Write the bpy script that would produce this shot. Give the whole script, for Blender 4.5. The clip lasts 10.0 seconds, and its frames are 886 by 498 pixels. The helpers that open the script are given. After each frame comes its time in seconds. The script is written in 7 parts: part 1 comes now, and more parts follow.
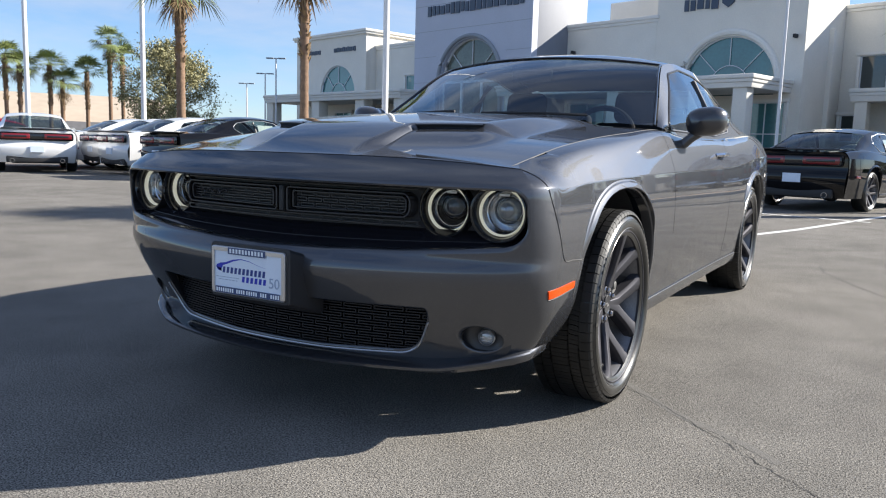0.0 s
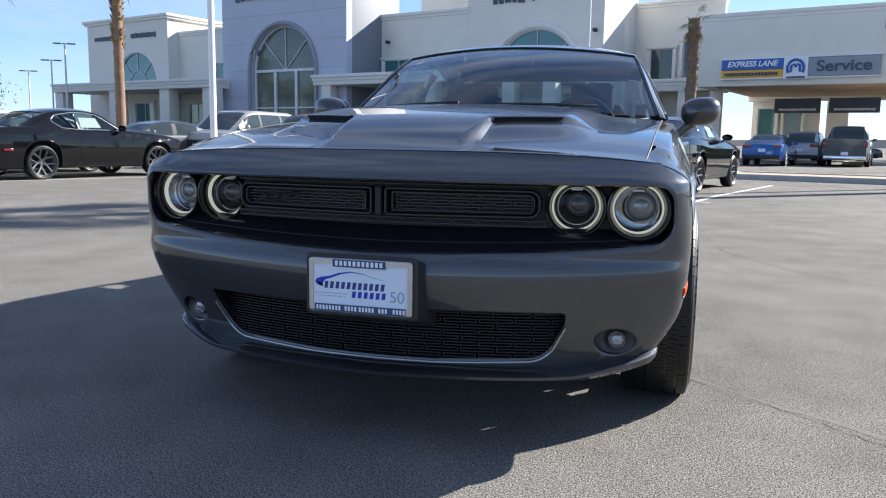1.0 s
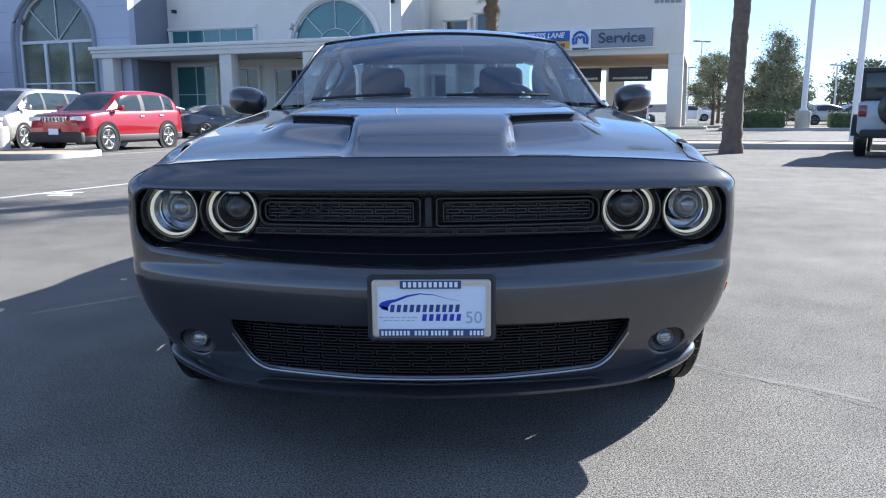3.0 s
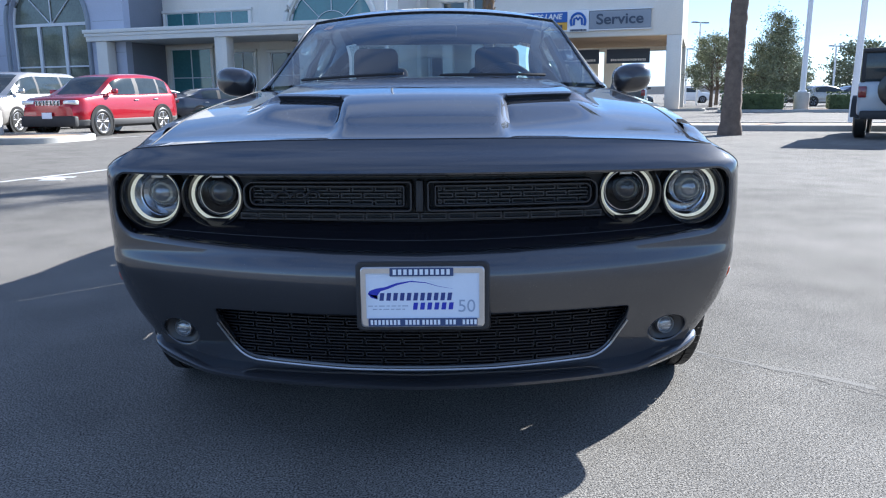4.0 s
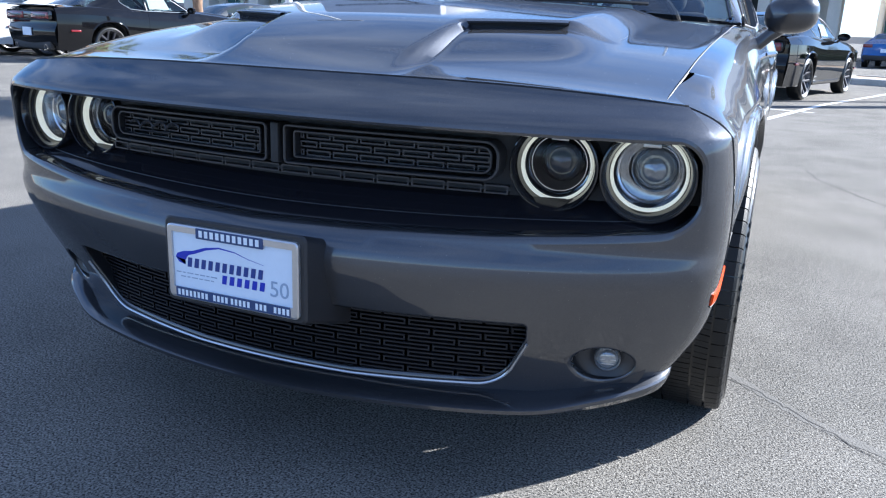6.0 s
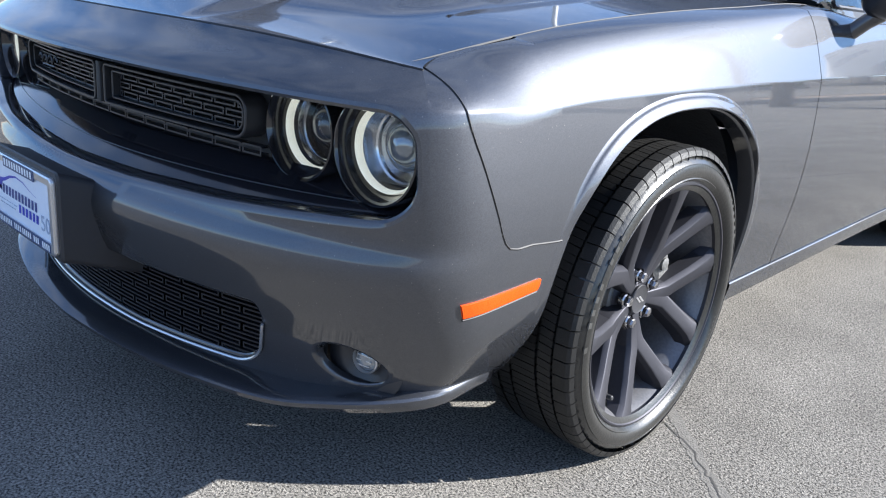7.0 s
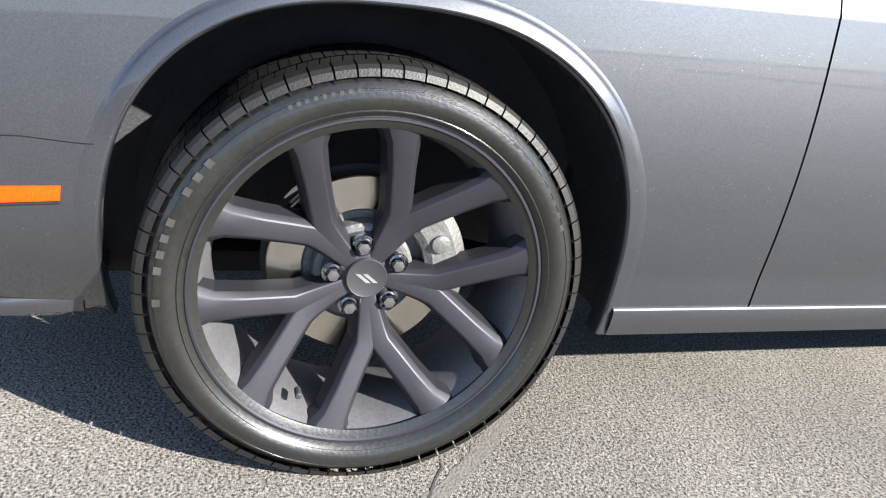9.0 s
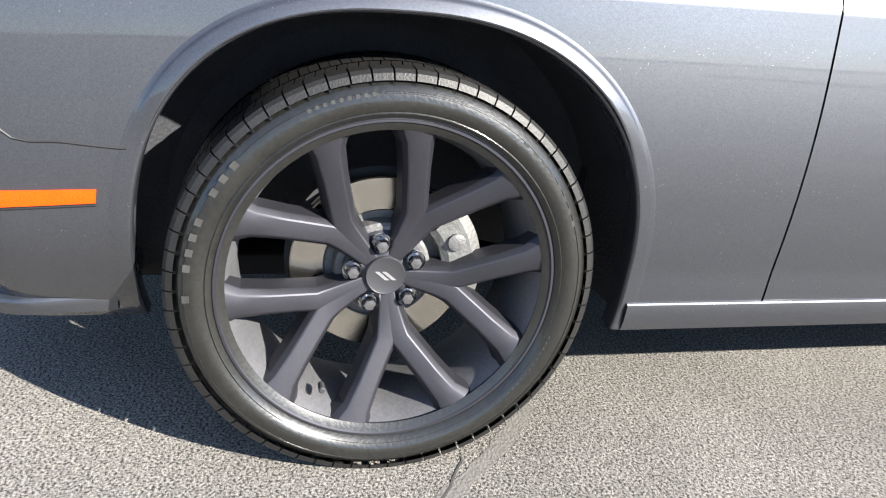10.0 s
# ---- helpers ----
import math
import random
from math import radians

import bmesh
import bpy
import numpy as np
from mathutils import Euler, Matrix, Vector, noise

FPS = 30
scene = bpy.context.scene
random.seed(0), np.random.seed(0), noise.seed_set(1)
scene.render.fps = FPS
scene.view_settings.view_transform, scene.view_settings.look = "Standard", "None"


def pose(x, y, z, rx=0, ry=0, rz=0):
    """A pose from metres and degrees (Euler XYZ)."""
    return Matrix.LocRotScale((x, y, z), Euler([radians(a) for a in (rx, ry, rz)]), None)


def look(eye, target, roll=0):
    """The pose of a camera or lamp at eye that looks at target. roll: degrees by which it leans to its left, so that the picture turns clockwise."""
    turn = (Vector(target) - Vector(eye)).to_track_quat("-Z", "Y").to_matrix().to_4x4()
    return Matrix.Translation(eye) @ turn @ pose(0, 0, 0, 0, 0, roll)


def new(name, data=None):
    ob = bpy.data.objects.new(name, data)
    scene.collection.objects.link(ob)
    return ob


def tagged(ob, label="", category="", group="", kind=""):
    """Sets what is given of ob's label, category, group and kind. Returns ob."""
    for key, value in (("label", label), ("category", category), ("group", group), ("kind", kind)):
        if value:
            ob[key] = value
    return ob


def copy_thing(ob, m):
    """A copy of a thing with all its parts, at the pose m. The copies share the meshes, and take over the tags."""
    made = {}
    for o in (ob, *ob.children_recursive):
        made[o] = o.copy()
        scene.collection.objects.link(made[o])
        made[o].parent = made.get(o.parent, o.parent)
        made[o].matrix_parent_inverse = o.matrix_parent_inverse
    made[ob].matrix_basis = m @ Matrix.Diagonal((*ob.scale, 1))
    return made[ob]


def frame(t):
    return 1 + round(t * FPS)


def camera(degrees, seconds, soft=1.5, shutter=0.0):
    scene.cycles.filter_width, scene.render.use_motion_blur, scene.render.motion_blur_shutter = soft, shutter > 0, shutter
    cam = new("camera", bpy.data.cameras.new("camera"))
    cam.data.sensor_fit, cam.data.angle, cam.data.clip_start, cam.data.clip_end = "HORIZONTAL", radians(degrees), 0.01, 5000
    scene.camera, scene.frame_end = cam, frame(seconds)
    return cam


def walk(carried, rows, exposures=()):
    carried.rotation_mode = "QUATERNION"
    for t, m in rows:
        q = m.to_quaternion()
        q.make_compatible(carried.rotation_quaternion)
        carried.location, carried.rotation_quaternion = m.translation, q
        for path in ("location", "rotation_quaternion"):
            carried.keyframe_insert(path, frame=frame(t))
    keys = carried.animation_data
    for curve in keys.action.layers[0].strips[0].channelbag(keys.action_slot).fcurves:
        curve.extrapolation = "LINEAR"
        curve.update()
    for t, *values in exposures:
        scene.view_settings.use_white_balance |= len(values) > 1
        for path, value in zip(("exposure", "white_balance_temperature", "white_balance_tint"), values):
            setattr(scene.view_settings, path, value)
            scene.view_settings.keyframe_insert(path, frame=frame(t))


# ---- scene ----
import functools

cam = camera(59.1, 10.0, soft=1.15)
PATH = [
    (0, (1.756, -2.854, 0.935), (0.78, -1.128, 0.675), 1.7),
    (0.5, (1.272, -2.982, 0.925), (0.51, -1.152, 0.661), 1.4),
    (1, (0.810, -3.050, 0.930), (0.278, -1.140, 0.655), 0.9),
    (1.5, (0.431, -2.976, 0.942), (0.106, -1.024, 0.649), 0.5),
    (2, (0.138, -2.935, 0.960), (-0.014, -0.966, 0.646), 0.2),
    (2.5, (0.027, -2.991, 1.014), (-0.028, -1.019, 0.683), -0.2),
    (2.7, (0.042, -3.008, 1.022), (0.007, -1.036, 0.687), -0.2),
    (4, (0.075, -2.923, 1.013), (0.052, -0.961, 0.628), -0.6),
    (4.5, (-0.020, -2.710, 0.944), (-0.071, -0.755, 0.529), -0.5),
    (5, (0.126, -2.542, 0.963), (-0.087, -0.612, 0.488), -0.6),
    (5.2, (0.286, -2.523, 0.980), (0.011, -0.602, 0.492), -0.2),
    (6.3, (1.186, -2.071, 1.010), (0.282, -0.381, 0.43), 3.0),
    (6.5, (1.351, -1.961, 1.02), (0.334, -0.346, 0.422), 3.3),
    (7, (1.645, -1.57, 0.99), (0.38, -0.152, 0.364), 5.2),
    (7.5, (1.918, -1.173, 0.976), (0.457, 0.032, 0.333), 6.7),
    (8, (1.957, -0.761, 0.951), (0.358, 0.209, 0.242), 8.7),
    (8.5, (1.966, -0.4, 0.903), (0.248, 0.321, 0.178), 8.2),
    (9, (2.04, -0.243, 0.899), (0.261, 0.297, 0.161), 6.9),
    (9.5, (2.107, -0.239, 0.888), (0.3, 0.209, 0.157), 5.6),
    (10, (2.103, -0.231, 0.887), (0.289, 0.233, 0.184), 5.1),
]
EXPOSURES = [(0.0, 1.30, 6300), (1.0, 1.45, 6050), (2.0, 1.58, 5800), (4.0, 1.66, 5600), (5.0, 1.84, 5450), (6.5, 1.90, 5600), (7.5, 1.88, 6000), (8.5, 2.04, 6150), (10.0, 2.16, 6200)]
walk(cam, [(t, look(eye, target, roll)) for t, eye, target, roll in PATH], [(t, ev, kelvin, 10) for t, ev, kelvin in EXPOSURES])

# ---- light ----
SUN = Vector((1.40, 1.28, 1.0)).normalized()
world = bpy.data.worlds.new("sky")
scene.world = world
world.use_nodes = True
wn, wl = world.node_tree.nodes, world.node_tree.links
sky = wn.new("ShaderNodeTexSky")
sky.sky_type = "NISHITA"
sky.sun_disc = False
sky.sun_elevation = math.asin(SUN.z)
sky.sun_rotation = math.atan2(SUN.x, SUN.y)
sky.altitude = 800
sky.air_density, sky.dust_density, sky.ozone_density = 1.0, 0.15, 6.0
# thin cirrus streaks high in the sky
tc = wn.new("ShaderNodeTexCoord")
mp = wn.new("ShaderNodeMapping")
mp.inputs["Scale"].default_value = (1.2, 2.6, 9.0)
mp.inputs["Rotation"].default_value = (0.05, 0.12, 0.5)
cn = wn.new("ShaderNodeTexNoise")
cn.inputs["Scale"].default_value, cn.inputs["Detail"].default_value, cn.inputs["Roughness"].default_value = 1.6, 7.0, 0.6
cr = wn.new("ShaderNodeMapRange")
cr.inputs["From Min"].default_value, cr.inputs["From Max"].default_value = 0.33, 0.72
cr.inputs["To Max"].default_value = 0.70
mx = wn.new("ShaderNodeMix")
mx.data_type = "RGBA"
mx.inputs["B"].default_value = (4.0, 4.35, 5.1, 1)
wl.new(tc.outputs["Generated"], mp.inputs["Vector"])
wl.new(mp.outputs["Vector"], cn.inputs["Vector"])
wl.new(cn.outputs["Fac"], cr.inputs["Value"])
wl.new(cr.outputs["Result"], mx.inputs["Factor"])
wl.new(sky.outputs["Color"], mx.inputs["A"])
wl.new(mx.outputs["Result"], wn["Background"].inputs["Color"])
wn["Background"].inputs["Strength"].default_value = 0.072
sun = new("sun", bpy.data.lights.new("sun", "SUN"))
sun.data.energy, sun.data.angle, sun.data.color = 5.0, radians(0.53), (1.0, 0.92, 0.80)
sun.matrix_world = look(SUN * 60, (0, 0, 0))


# ---- materials ----
def node_mat(name):
    m = bpy.data.materials.new(name)
    m.use_nodes = True
    return m, m.node_tree.nodes, m.node_tree.links, m.node_tree.nodes["Principled BSDF"]


def rgba(c):
    return (c[0], c[1], c[2], 1.0)


def plain(name, color, rough=0.5, metal=0.0, vary=0.0, scale=8.0, bump=0.0, bump_scale=200.0, coat=0.0, emit=0.0, spec=0.5, coat_rough=0.04):
    """A surface with noise in its colour and a fine relief."""
    m, n, l, b = node_mat(name)
    b.inputs["Base Color"].default_value = rgba(color)
    b.inputs["Roughness"].default_value, b.inputs["Metallic"].default_value = rough, metal
    b.inputs["Coat Weight"].default_value, b.inputs["Coat Roughness"].default_value = coat, coat_rough
    b.inputs["Specular IOR Level"].default_value = spec
    if emit:
        b.inputs["Emission Color"].default_value, b.inputs["Emission Strength"].default_value = rgba(color), emit
    co = n.new("ShaderNodeTexCoord")
    if vary:
        big, small = n.new("ShaderNodeTexNoise"), n.new("ShaderNodeTexNoise")
        for t, s in ((big, scale), (small, scale * 14)):
            t.inputs["Scale"].default_value, t.inputs["Detail"].default_value = s, 5.0
            l.new(co.outputs["Object"], t.inputs["Vector"])
        add = n.new("ShaderNodeMath")
        l.new(big.outputs["Fac"], add.inputs[0]), l.new(small.outputs["Fac"], add.inputs[1])
        rng = n.new("ShaderNodeMapRange")
        rng.inputs["From Min"].default_value, rng.inputs["From Max"].default_value = 0.6, 1.4
        rng.inputs["To Min"].default_value, rng.inputs["To Max"].default_value = 1 - vary, 1 + vary
        l.new(add.outputs[0], rng.inputs["Value"])
        mul = n.new("ShaderNodeMix")
        mul.data_type, mul.blend_type = "RGBA", "MULTIPLY"
        mul.inputs["Factor"].default_value, mul.inputs["A"].default_value = 1.0, rgba(color)
        l.new(rng.outputs["Result"], mul.inputs["B"])
        l.new(mul.outputs["Result"], b.inputs["Base Color"])
    if bump:
        t = n.new("ShaderNodeTexNoise")
        t.inputs["Scale"].default_value, t.inputs["Detail"].default_value = bump_scale, 3.0
        l.new(co.outputs["Object"], t.inputs["Vector"])
        bp = n.new("ShaderNodeBump")
        bp.inputs["Strength"].default_value, bp.inputs["Distance"].default_value = bump, 0.01
        l.new(t.outputs["Fac"], bp.inputs["Height"])
        l.new(bp.outputs["Normal"], b.inputs["Normal"])
    return m


def car_paint(name, color, metal=0.55, rough=0.34, flake=0.35, dust=0.25, ior=1.5, spec=0.5, specks=0.0, edge=1.0):
    """Clear-coated paint with metal flakes and a little dust."""
    m, n, l, b = node_mat(name)
    co = n.new("ShaderNodeTexCoord")
    v = n.new("ShaderNodeTexVoronoi")
    v.inputs["Scale"].default_value = 900
    l.new(co.outputs["Object"], v.inputs["Vector"])
    rng = n.new("ShaderNodeMapRange")
    rng.inputs["To Min"].default_value, rng.inputs["To Max"].default_value = 1 - flake, 1 + flake
    l.new(v.outputs["Color"], rng.inputs["Value"])
    mul = n.new("ShaderNodeMix")
    mul.data_type, mul.blend_type = "RGBA", "MULTIPLY"
    mul.inputs["Factor"].default_value, mul.inputs["A"].default_value = 1.0, rgba(color)
    l.new(rng.outputs["Result"], mul.inputs["B"])
    l.new(mul.outputs["Result"], b.inputs["Base Color"])
    # flakes tilted each its own way under the smooth clear coat
    geo, tilt, lean, unit = n.new("ShaderNodeNewGeometry"), n.new("ShaderNodeVectorMath"), n.new("ShaderNodeVectorMath"), n.new("ShaderNodeVectorMath")
    tilt.operation, lean.operation, unit.operation = "SUBTRACT", "MULTIPLY_ADD", "NORMALIZE"
    tilt.inputs[1].default_value, lean.inputs[1].default_value = (0.5, 0.5, 0.5), (flake * 0.3,) * 3
    l.new(v.outputs["Color"], tilt.inputs[0]), l.new(tilt.outputs[0], lean.inputs[0]), l.new(geo.outputs["Normal"], lean.inputs[2])
    l.new(lean.outputs[0], unit.inputs[0]), l.new(unit.outputs[0], b.inputs["Normal"])
    if specks:
        # sparse pale dust specks
        sp = n.new("ShaderNodeTexVoronoi")
        sp.inputs["Scale"].default_value = 110
        l.new(co.outputs["Object"], sp.inputs["Vector"])
        dot, few, hue = n.new("ShaderNodeMath"), n.new("ShaderNodeMath"), n.new("ShaderNodeSeparateColor")
        dot.operation, few.operation = "LESS_THAN", "GREATER_THAN"
        dot.inputs[1].default_value, few.inputs[1].default_value = 0.085, 0.72
        l.new(sp.outputs["Distance"], dot.inputs[0]), l.new(sp.outputs["Color"], hue.inputs["Color"]), l.new(hue.outputs["Red"], few.inputs[0])
        both = n.new("ShaderNodeMath")
        both.operation = "MULTIPLY"
        l.new(dot.outputs[0], both.inputs[0]), l.new(few.outputs[0], both.inputs[1])
        amount = n.new("ShaderNodeMath")
        amount.operation = "MULTIPLY"
        amount.inputs[1].default_value = specks
        l.new(both.outputs[0], amount.inputs[0])
        over = n.new("ShaderNodeMix")
        over.data_type = "RGBA"
        over.inputs["B"].default_value = (0.55, 0.52, 0.48, 1)
        l.new(amount.outputs[0], over.inputs["Factor"]), l.new(mul.outputs["Result"], over.inputs["A"])
        l.new(over.outputs["Result"], b.inputs["Base Color"])
    b.inputs["Metallic"].default_value, b.inputs["Specular IOR Level"].default_value = metal, spec
    b.inputs["Roughness"].default_value, b.inputs["Specular Tint"].default_value = rough, (edge, edge, edge, 1)
    b.inputs["Coat Weight"].default_value, b.inputs["Coat IOR"].default_value = 1.0, ior
    t = n.new("ShaderNodeTexNoise")
    t.inputs["Scale"].default_value, t.inputs["Detail"].default_value = 5.0, 8.0
    l.new(co.outputs["Object"], t.inputs["Vector"])
    r2 = n.new("ShaderNodeMapRange")
    r2.inputs["From Min"].default_value, r2.inputs["From Max"].default_value = 0.35, 0.75
    r2.inputs["To Min"].default_value, r2.inputs["To Max"].default_value = 0.02, 0.02 + dust * 0.25
    l.new(t.outputs["Fac"], r2.inputs["Value"])
    l.new(r2.outputs["Result"], b.inputs["Coat Roughness"])
    return m


def clear_glass(name, tint=(0.75, 0.82, 0.84), gloss=1.0, rough=0.0, ior=1.55):
    """A thin pane: looks through by its tint, mirrors more at a grazing angle, alike from both sides."""
    m, n, l, b = node_mat(name)
    n.remove(b)
    tr, gl, mix, lw = n.new("ShaderNodeBsdfTransparent"), n.new("ShaderNodeBsdfGlossy"), n.new("ShaderNodeMixShader"), n.new("ShaderNodeLayerWeight")
    power, fr = n.new("ShaderNodeMath"), n.new("ShaderNodeMapRange")
    tr.inputs["Color"].default_value = rgba(tint)
    gl.inputs["Roughness"].default_value = rough
    gl.inputs["Color"].default_value = (gloss, gloss, gloss, 1)
    lw.inputs["Blend"].default_value = 0.5
    power.operation = "POWER"
    power.inputs[1].default_value = 5.0
    fr.inputs["To Min"].default_value = ((ior - 1) / (ior + 1)) ** 2
    l.new(lw.outputs["Facing"], power.inputs[0]), l.new(power.outputs[0], fr.inputs["Value"])
    l.new(fr.outputs["Result"], mix.inputs[0]), l.new(tr.outputs[0], mix.inputs[1]), l.new(gl.outputs[0], mix.inputs[2])
    l.new(mix.outputs[0], n["Material Output"].inputs["Surface"])
    return m


def asphalt_mat():
    """Weathered asphalt: pale stones in dark binder, worn patches."""
    m, n, l, b = node_mat("asphalt")
    co = n.new("ShaderNodeTexCoord")

    def tex(kind, scale, detail=4.0):
        t = n.new(kind)
        t.inputs["Scale"].default_value = scale
        if "Detail" in t.inputs:
            t.inputs["Detail"].default_value = detail
        l.new(co.outputs["Object"], t.inputs["Vector"])
        return t

    stones, pits, fine = tex("ShaderNodeTexVoronoi", 150), tex("ShaderNodeTexNoise", 180, 3.5), tex("ShaderNodeTexNoise", 420, 2.0)
    wear, blot = tex("ShaderNodeTexNoise", 0.35, 6.0), tex("ShaderNodeTexNoise", 2.2, 5.0)
    ramp_node = n.new("ShaderNodeValToRGB")
    e = ramp_node.color_ramp.elements
    e[0].position, e[0].color = 0.37, (0.034, 0.032, 0.029, 1)
    e[1].position, e[1].color = 0.67, (0.25, 0.235, 0.209, 1)
    x = e.new(0.46)
    x.color = (0.116, 0.110, 0.101, 1)
    l.new(pits.outputs["Fac"], ramp_node.inputs["Fac"])
    st = n.new("ShaderNodeMix")
    st.data_type, st.blend_type = "RGBA", "MULTIPLY"
    st.inputs["Factor"].default_value = 0.58
    hs = n.new("ShaderNodeMapRange")
    hs.inputs["To Min"].default_value, hs.inputs["To Max"].default_value = 0.40, 1.6
    l.new(stones.outputs["Color"], hs.inputs["Value"])
    l.new(ramp_node.outputs["Color"], st.inputs["A"]), l.new(hs.outputs["Result"], st.inputs["B"])
    coarse, both, half = tex("ShaderNodeTexNoise", 55, 3.0), n.new("ShaderNodeMath"), n.new("ShaderNodeMath")
    both.operation = half.operation = "MULTIPLY_ADD"
    both.inputs[1].default_value, half.inputs[1].default_value, half.inputs[2].default_value = 1.0, 0.8, -0.4
    l.new(coarse.outputs["Fac"], half.inputs[0]), l.new(half.outputs[0], both.inputs[0]), l.new(blot.outputs["Fac"], both.inputs[2])
    w = n.new("ShaderNodeMath")
    l.new(wear.outputs["Fac"], w.inputs[0]), l.new(both.outputs[0], w.inputs[1])
    wr = n.new("ShaderNodeMapRange")
    wr.inputs["From Min"].default_value, wr.inputs["From Max"].default_value = 0.7, 1.3
    wr.inputs["To Min"].default_value, wr.inputs["To Max"].default_value = 0.74, 1.2
    l.new(w.outputs[0], wr.inputs["Value"])
    mul = n.new("ShaderNodeMix")
    mul.data_type, mul.blend_type = "RGBA", "MULTIPLY"
    mul.inputs["Factor"].default_value = 1.0
    l.new(st.outputs["Result"], mul.inputs["A"]), l.new(wr.outputs["Result"], mul.inputs["B"])
    l.new(mul.outputs["Result"], b.inputs["Base Color"])
    b.inputs["Roughness"].default_value = 0.90
    b.inputs["Specular IOR Level"].default_value = 0.12
    h = n.new("ShaderNodeMath")
    l.new(pits.outputs["Fac"], h.inputs[0]), l.new(fine.outputs["Fac"], h.inputs[1])
    bp = n.new("ShaderNodeBump")
    bp.inputs["Strength"].default_value, bp.inputs["Distance"].default_value = 0.65, 0.005
    l.new(h.outputs[0], bp.inputs["Height"])
    l.new(bp.outputs["Normal"], b.inputs["Normal"])
    return m


GRANITE = car_paint("granite_paint", (0.073, 0.077, 0.088), 0.85, 0.50, 0.16, ior=1.6, specks=0.3, edge=0.12)
MIRROR_PAINT = car_paint("mirror_paint", (0.05, 0.05, 0.055), 0.6, 0.3, 0.3)
GLOSS_BLACK = plain("gloss_black_plastic", (0.012, 0.012, 0.014), 0.12, coat=0.5)
MESH_BLACK = plain("mesh_black_plastic", (0.011, 0.011, 0.014), 0.5, spec=0.3)
SHELF = plain("shelf_black_plastic", (0.010, 0.010, 0.013), 0.09, vary=0.1)
SATIN_BLACK = plain("satin_black_plastic", (0.028, 0.028, 0.031), 0.38, bump=0.05, bump_scale=900)
MATTE_BLACK = plain("matte_black_plastic", (0.024, 0.024, 0.026), 0.65, vary=0.15)
BRACKET = plain("grained_black_plastic", (0.020, 0.020, 0.023), 0.5, vary=0.1, bump=0.2, bump_scale=700)
VOID = plain("underbody_black", (0.008, 0.008, 0.009), 0.85, vary=0.2)
LINER = plain("wheel_liner_felt", (0.022, 0.023, 0.027), 0.8, vary=0.4, scale=14, bump=0.4, bump_scale=120)
GAP = plain("panel_gap", (0.006, 0.006, 0.007), 0.6)
CHROME = plain("chrome", (0.75, 0.76, 0.78), 0.08, 1.0)
SILVER = plain("silver_frame", (0.55, 0.55, 0.56), 0.28, 0.8, vary=0.06)
WINDSCREEN = clear_glass("windscreen_glass", (0.64, 0.75, 0.77), ior=1.72)
TINTED = clear_glass("tinted_glass", (0.30, 0.36, 0.38), ior=1.4)
LENS = clear_glass("lamp_lens", (0.95, 0.96, 0.97), ior=1.3)
RUBBER = plain("tyre_rubber", (0.010, 0.010, 0.009), 0.42, vary=0.5, scale=9, bump=0.10, bump_scale=150, coat=0.9, spec=0.25, coat_rough=0.17)
TREAD = plain("tread_rubber", (0.0095, 0.0093, 0.009), 0.5, vary=0.5, scale=20, bump=0.12, bump_scale=260, spec=0.4)
LETTERING = plain("worn_lettering_rubber", (0.036, 0.036, 0.034), 0.4, vary=0.4, scale=30, spec=0.3, coat=0.8, coat_rough=0.12)
RIM = plain("rim_satin_graphite", (0.050, 0.050, 0.059), 0.53, 0.85, vary=0.10, scale=10, coat=0.0)
BARREL = plain("rim_barrel", (0.16, 0.16, 0.17), 0.42, 0.6, vary=0.25, scale=12)
ROTOR = plain("brake_rotor_steel", (0.50, 0.47, 0.41), 0.24, 1.0, vary=0.12, scale=30)
CALIPER = plain("caliper_cast", (0.13, 0.13, 0.127), 0.55, 0.5, vary=0.3, scale=30, bump=0.2, bump_scale=120)
NUT = plain("lug_nut", (0.45, 0.45, 0.47), 0.2, 1.0)
AMBER = plain("amber_reflector", (0.72, 0.064, 0.001), 0.35, spec=0.25, vary=0.12, scale=60, bump=0.2, bump_scale=350)
RING_LED = plain("led_ring", (0.86, 0.82, 0.64), 0.3, emit=0.15, vary=0.15, scale=40)
BOWL = plain("lamp_bowl_chrome", (0.62, 0.63, 0.64), 0.16, 1.0, vary=0.1, scale=30)
PLATE = plain("plate_white", (0.66, 0.74, 0.86), 0.3, vary=0.03)
BLUE_INK = plain("blue_ink", (0.02, 0.045, 0.22), 0.4)
BRIGHT_BLUE = plain("bright_blue_ink", (0.015, 0.03, 0.42), 0.4)
NAVY = plain("navy_band", (0.03, 0.06, 0.16), 0.4, vary=0.1)
GREY_INK = plain("grey_ink", (0.30, 0.38, 0.52), 0.4)
WHITE_INK = plain("white_ink", (0.72, 0.78, 0.86), 0.4)
INTERIOR = plain("cabin_black", (0.014, 0.014, 0.016), 0.9, vary=0.2, spec=0.15)
STICKER = plain("orange_sticker", (0.75, 0.28, 0.06), 0.5, vary=0.2, scale=60)
PAPER = plain("window_paper", (0.75, 0.80, 0.74), 0.6, vary=0.08, scale=12)
ASPHALT = asphalt_mat()
CRACK = plain("asphalt_crack", (0.045, 0.042, 0.04), 0.9, vary=0.4, scale=30)
SEAL = plain("asphalt_seam", (0.125, 0.118, 0.107), 0.85, vary=0.22, scale=40, bump=0.4, bump_scale=160)
ROAD_PAINT = plain("road_paint", (0.62, 0.62, 0.60), 0.7, vary=0.25, scale=3, bump=0.3)
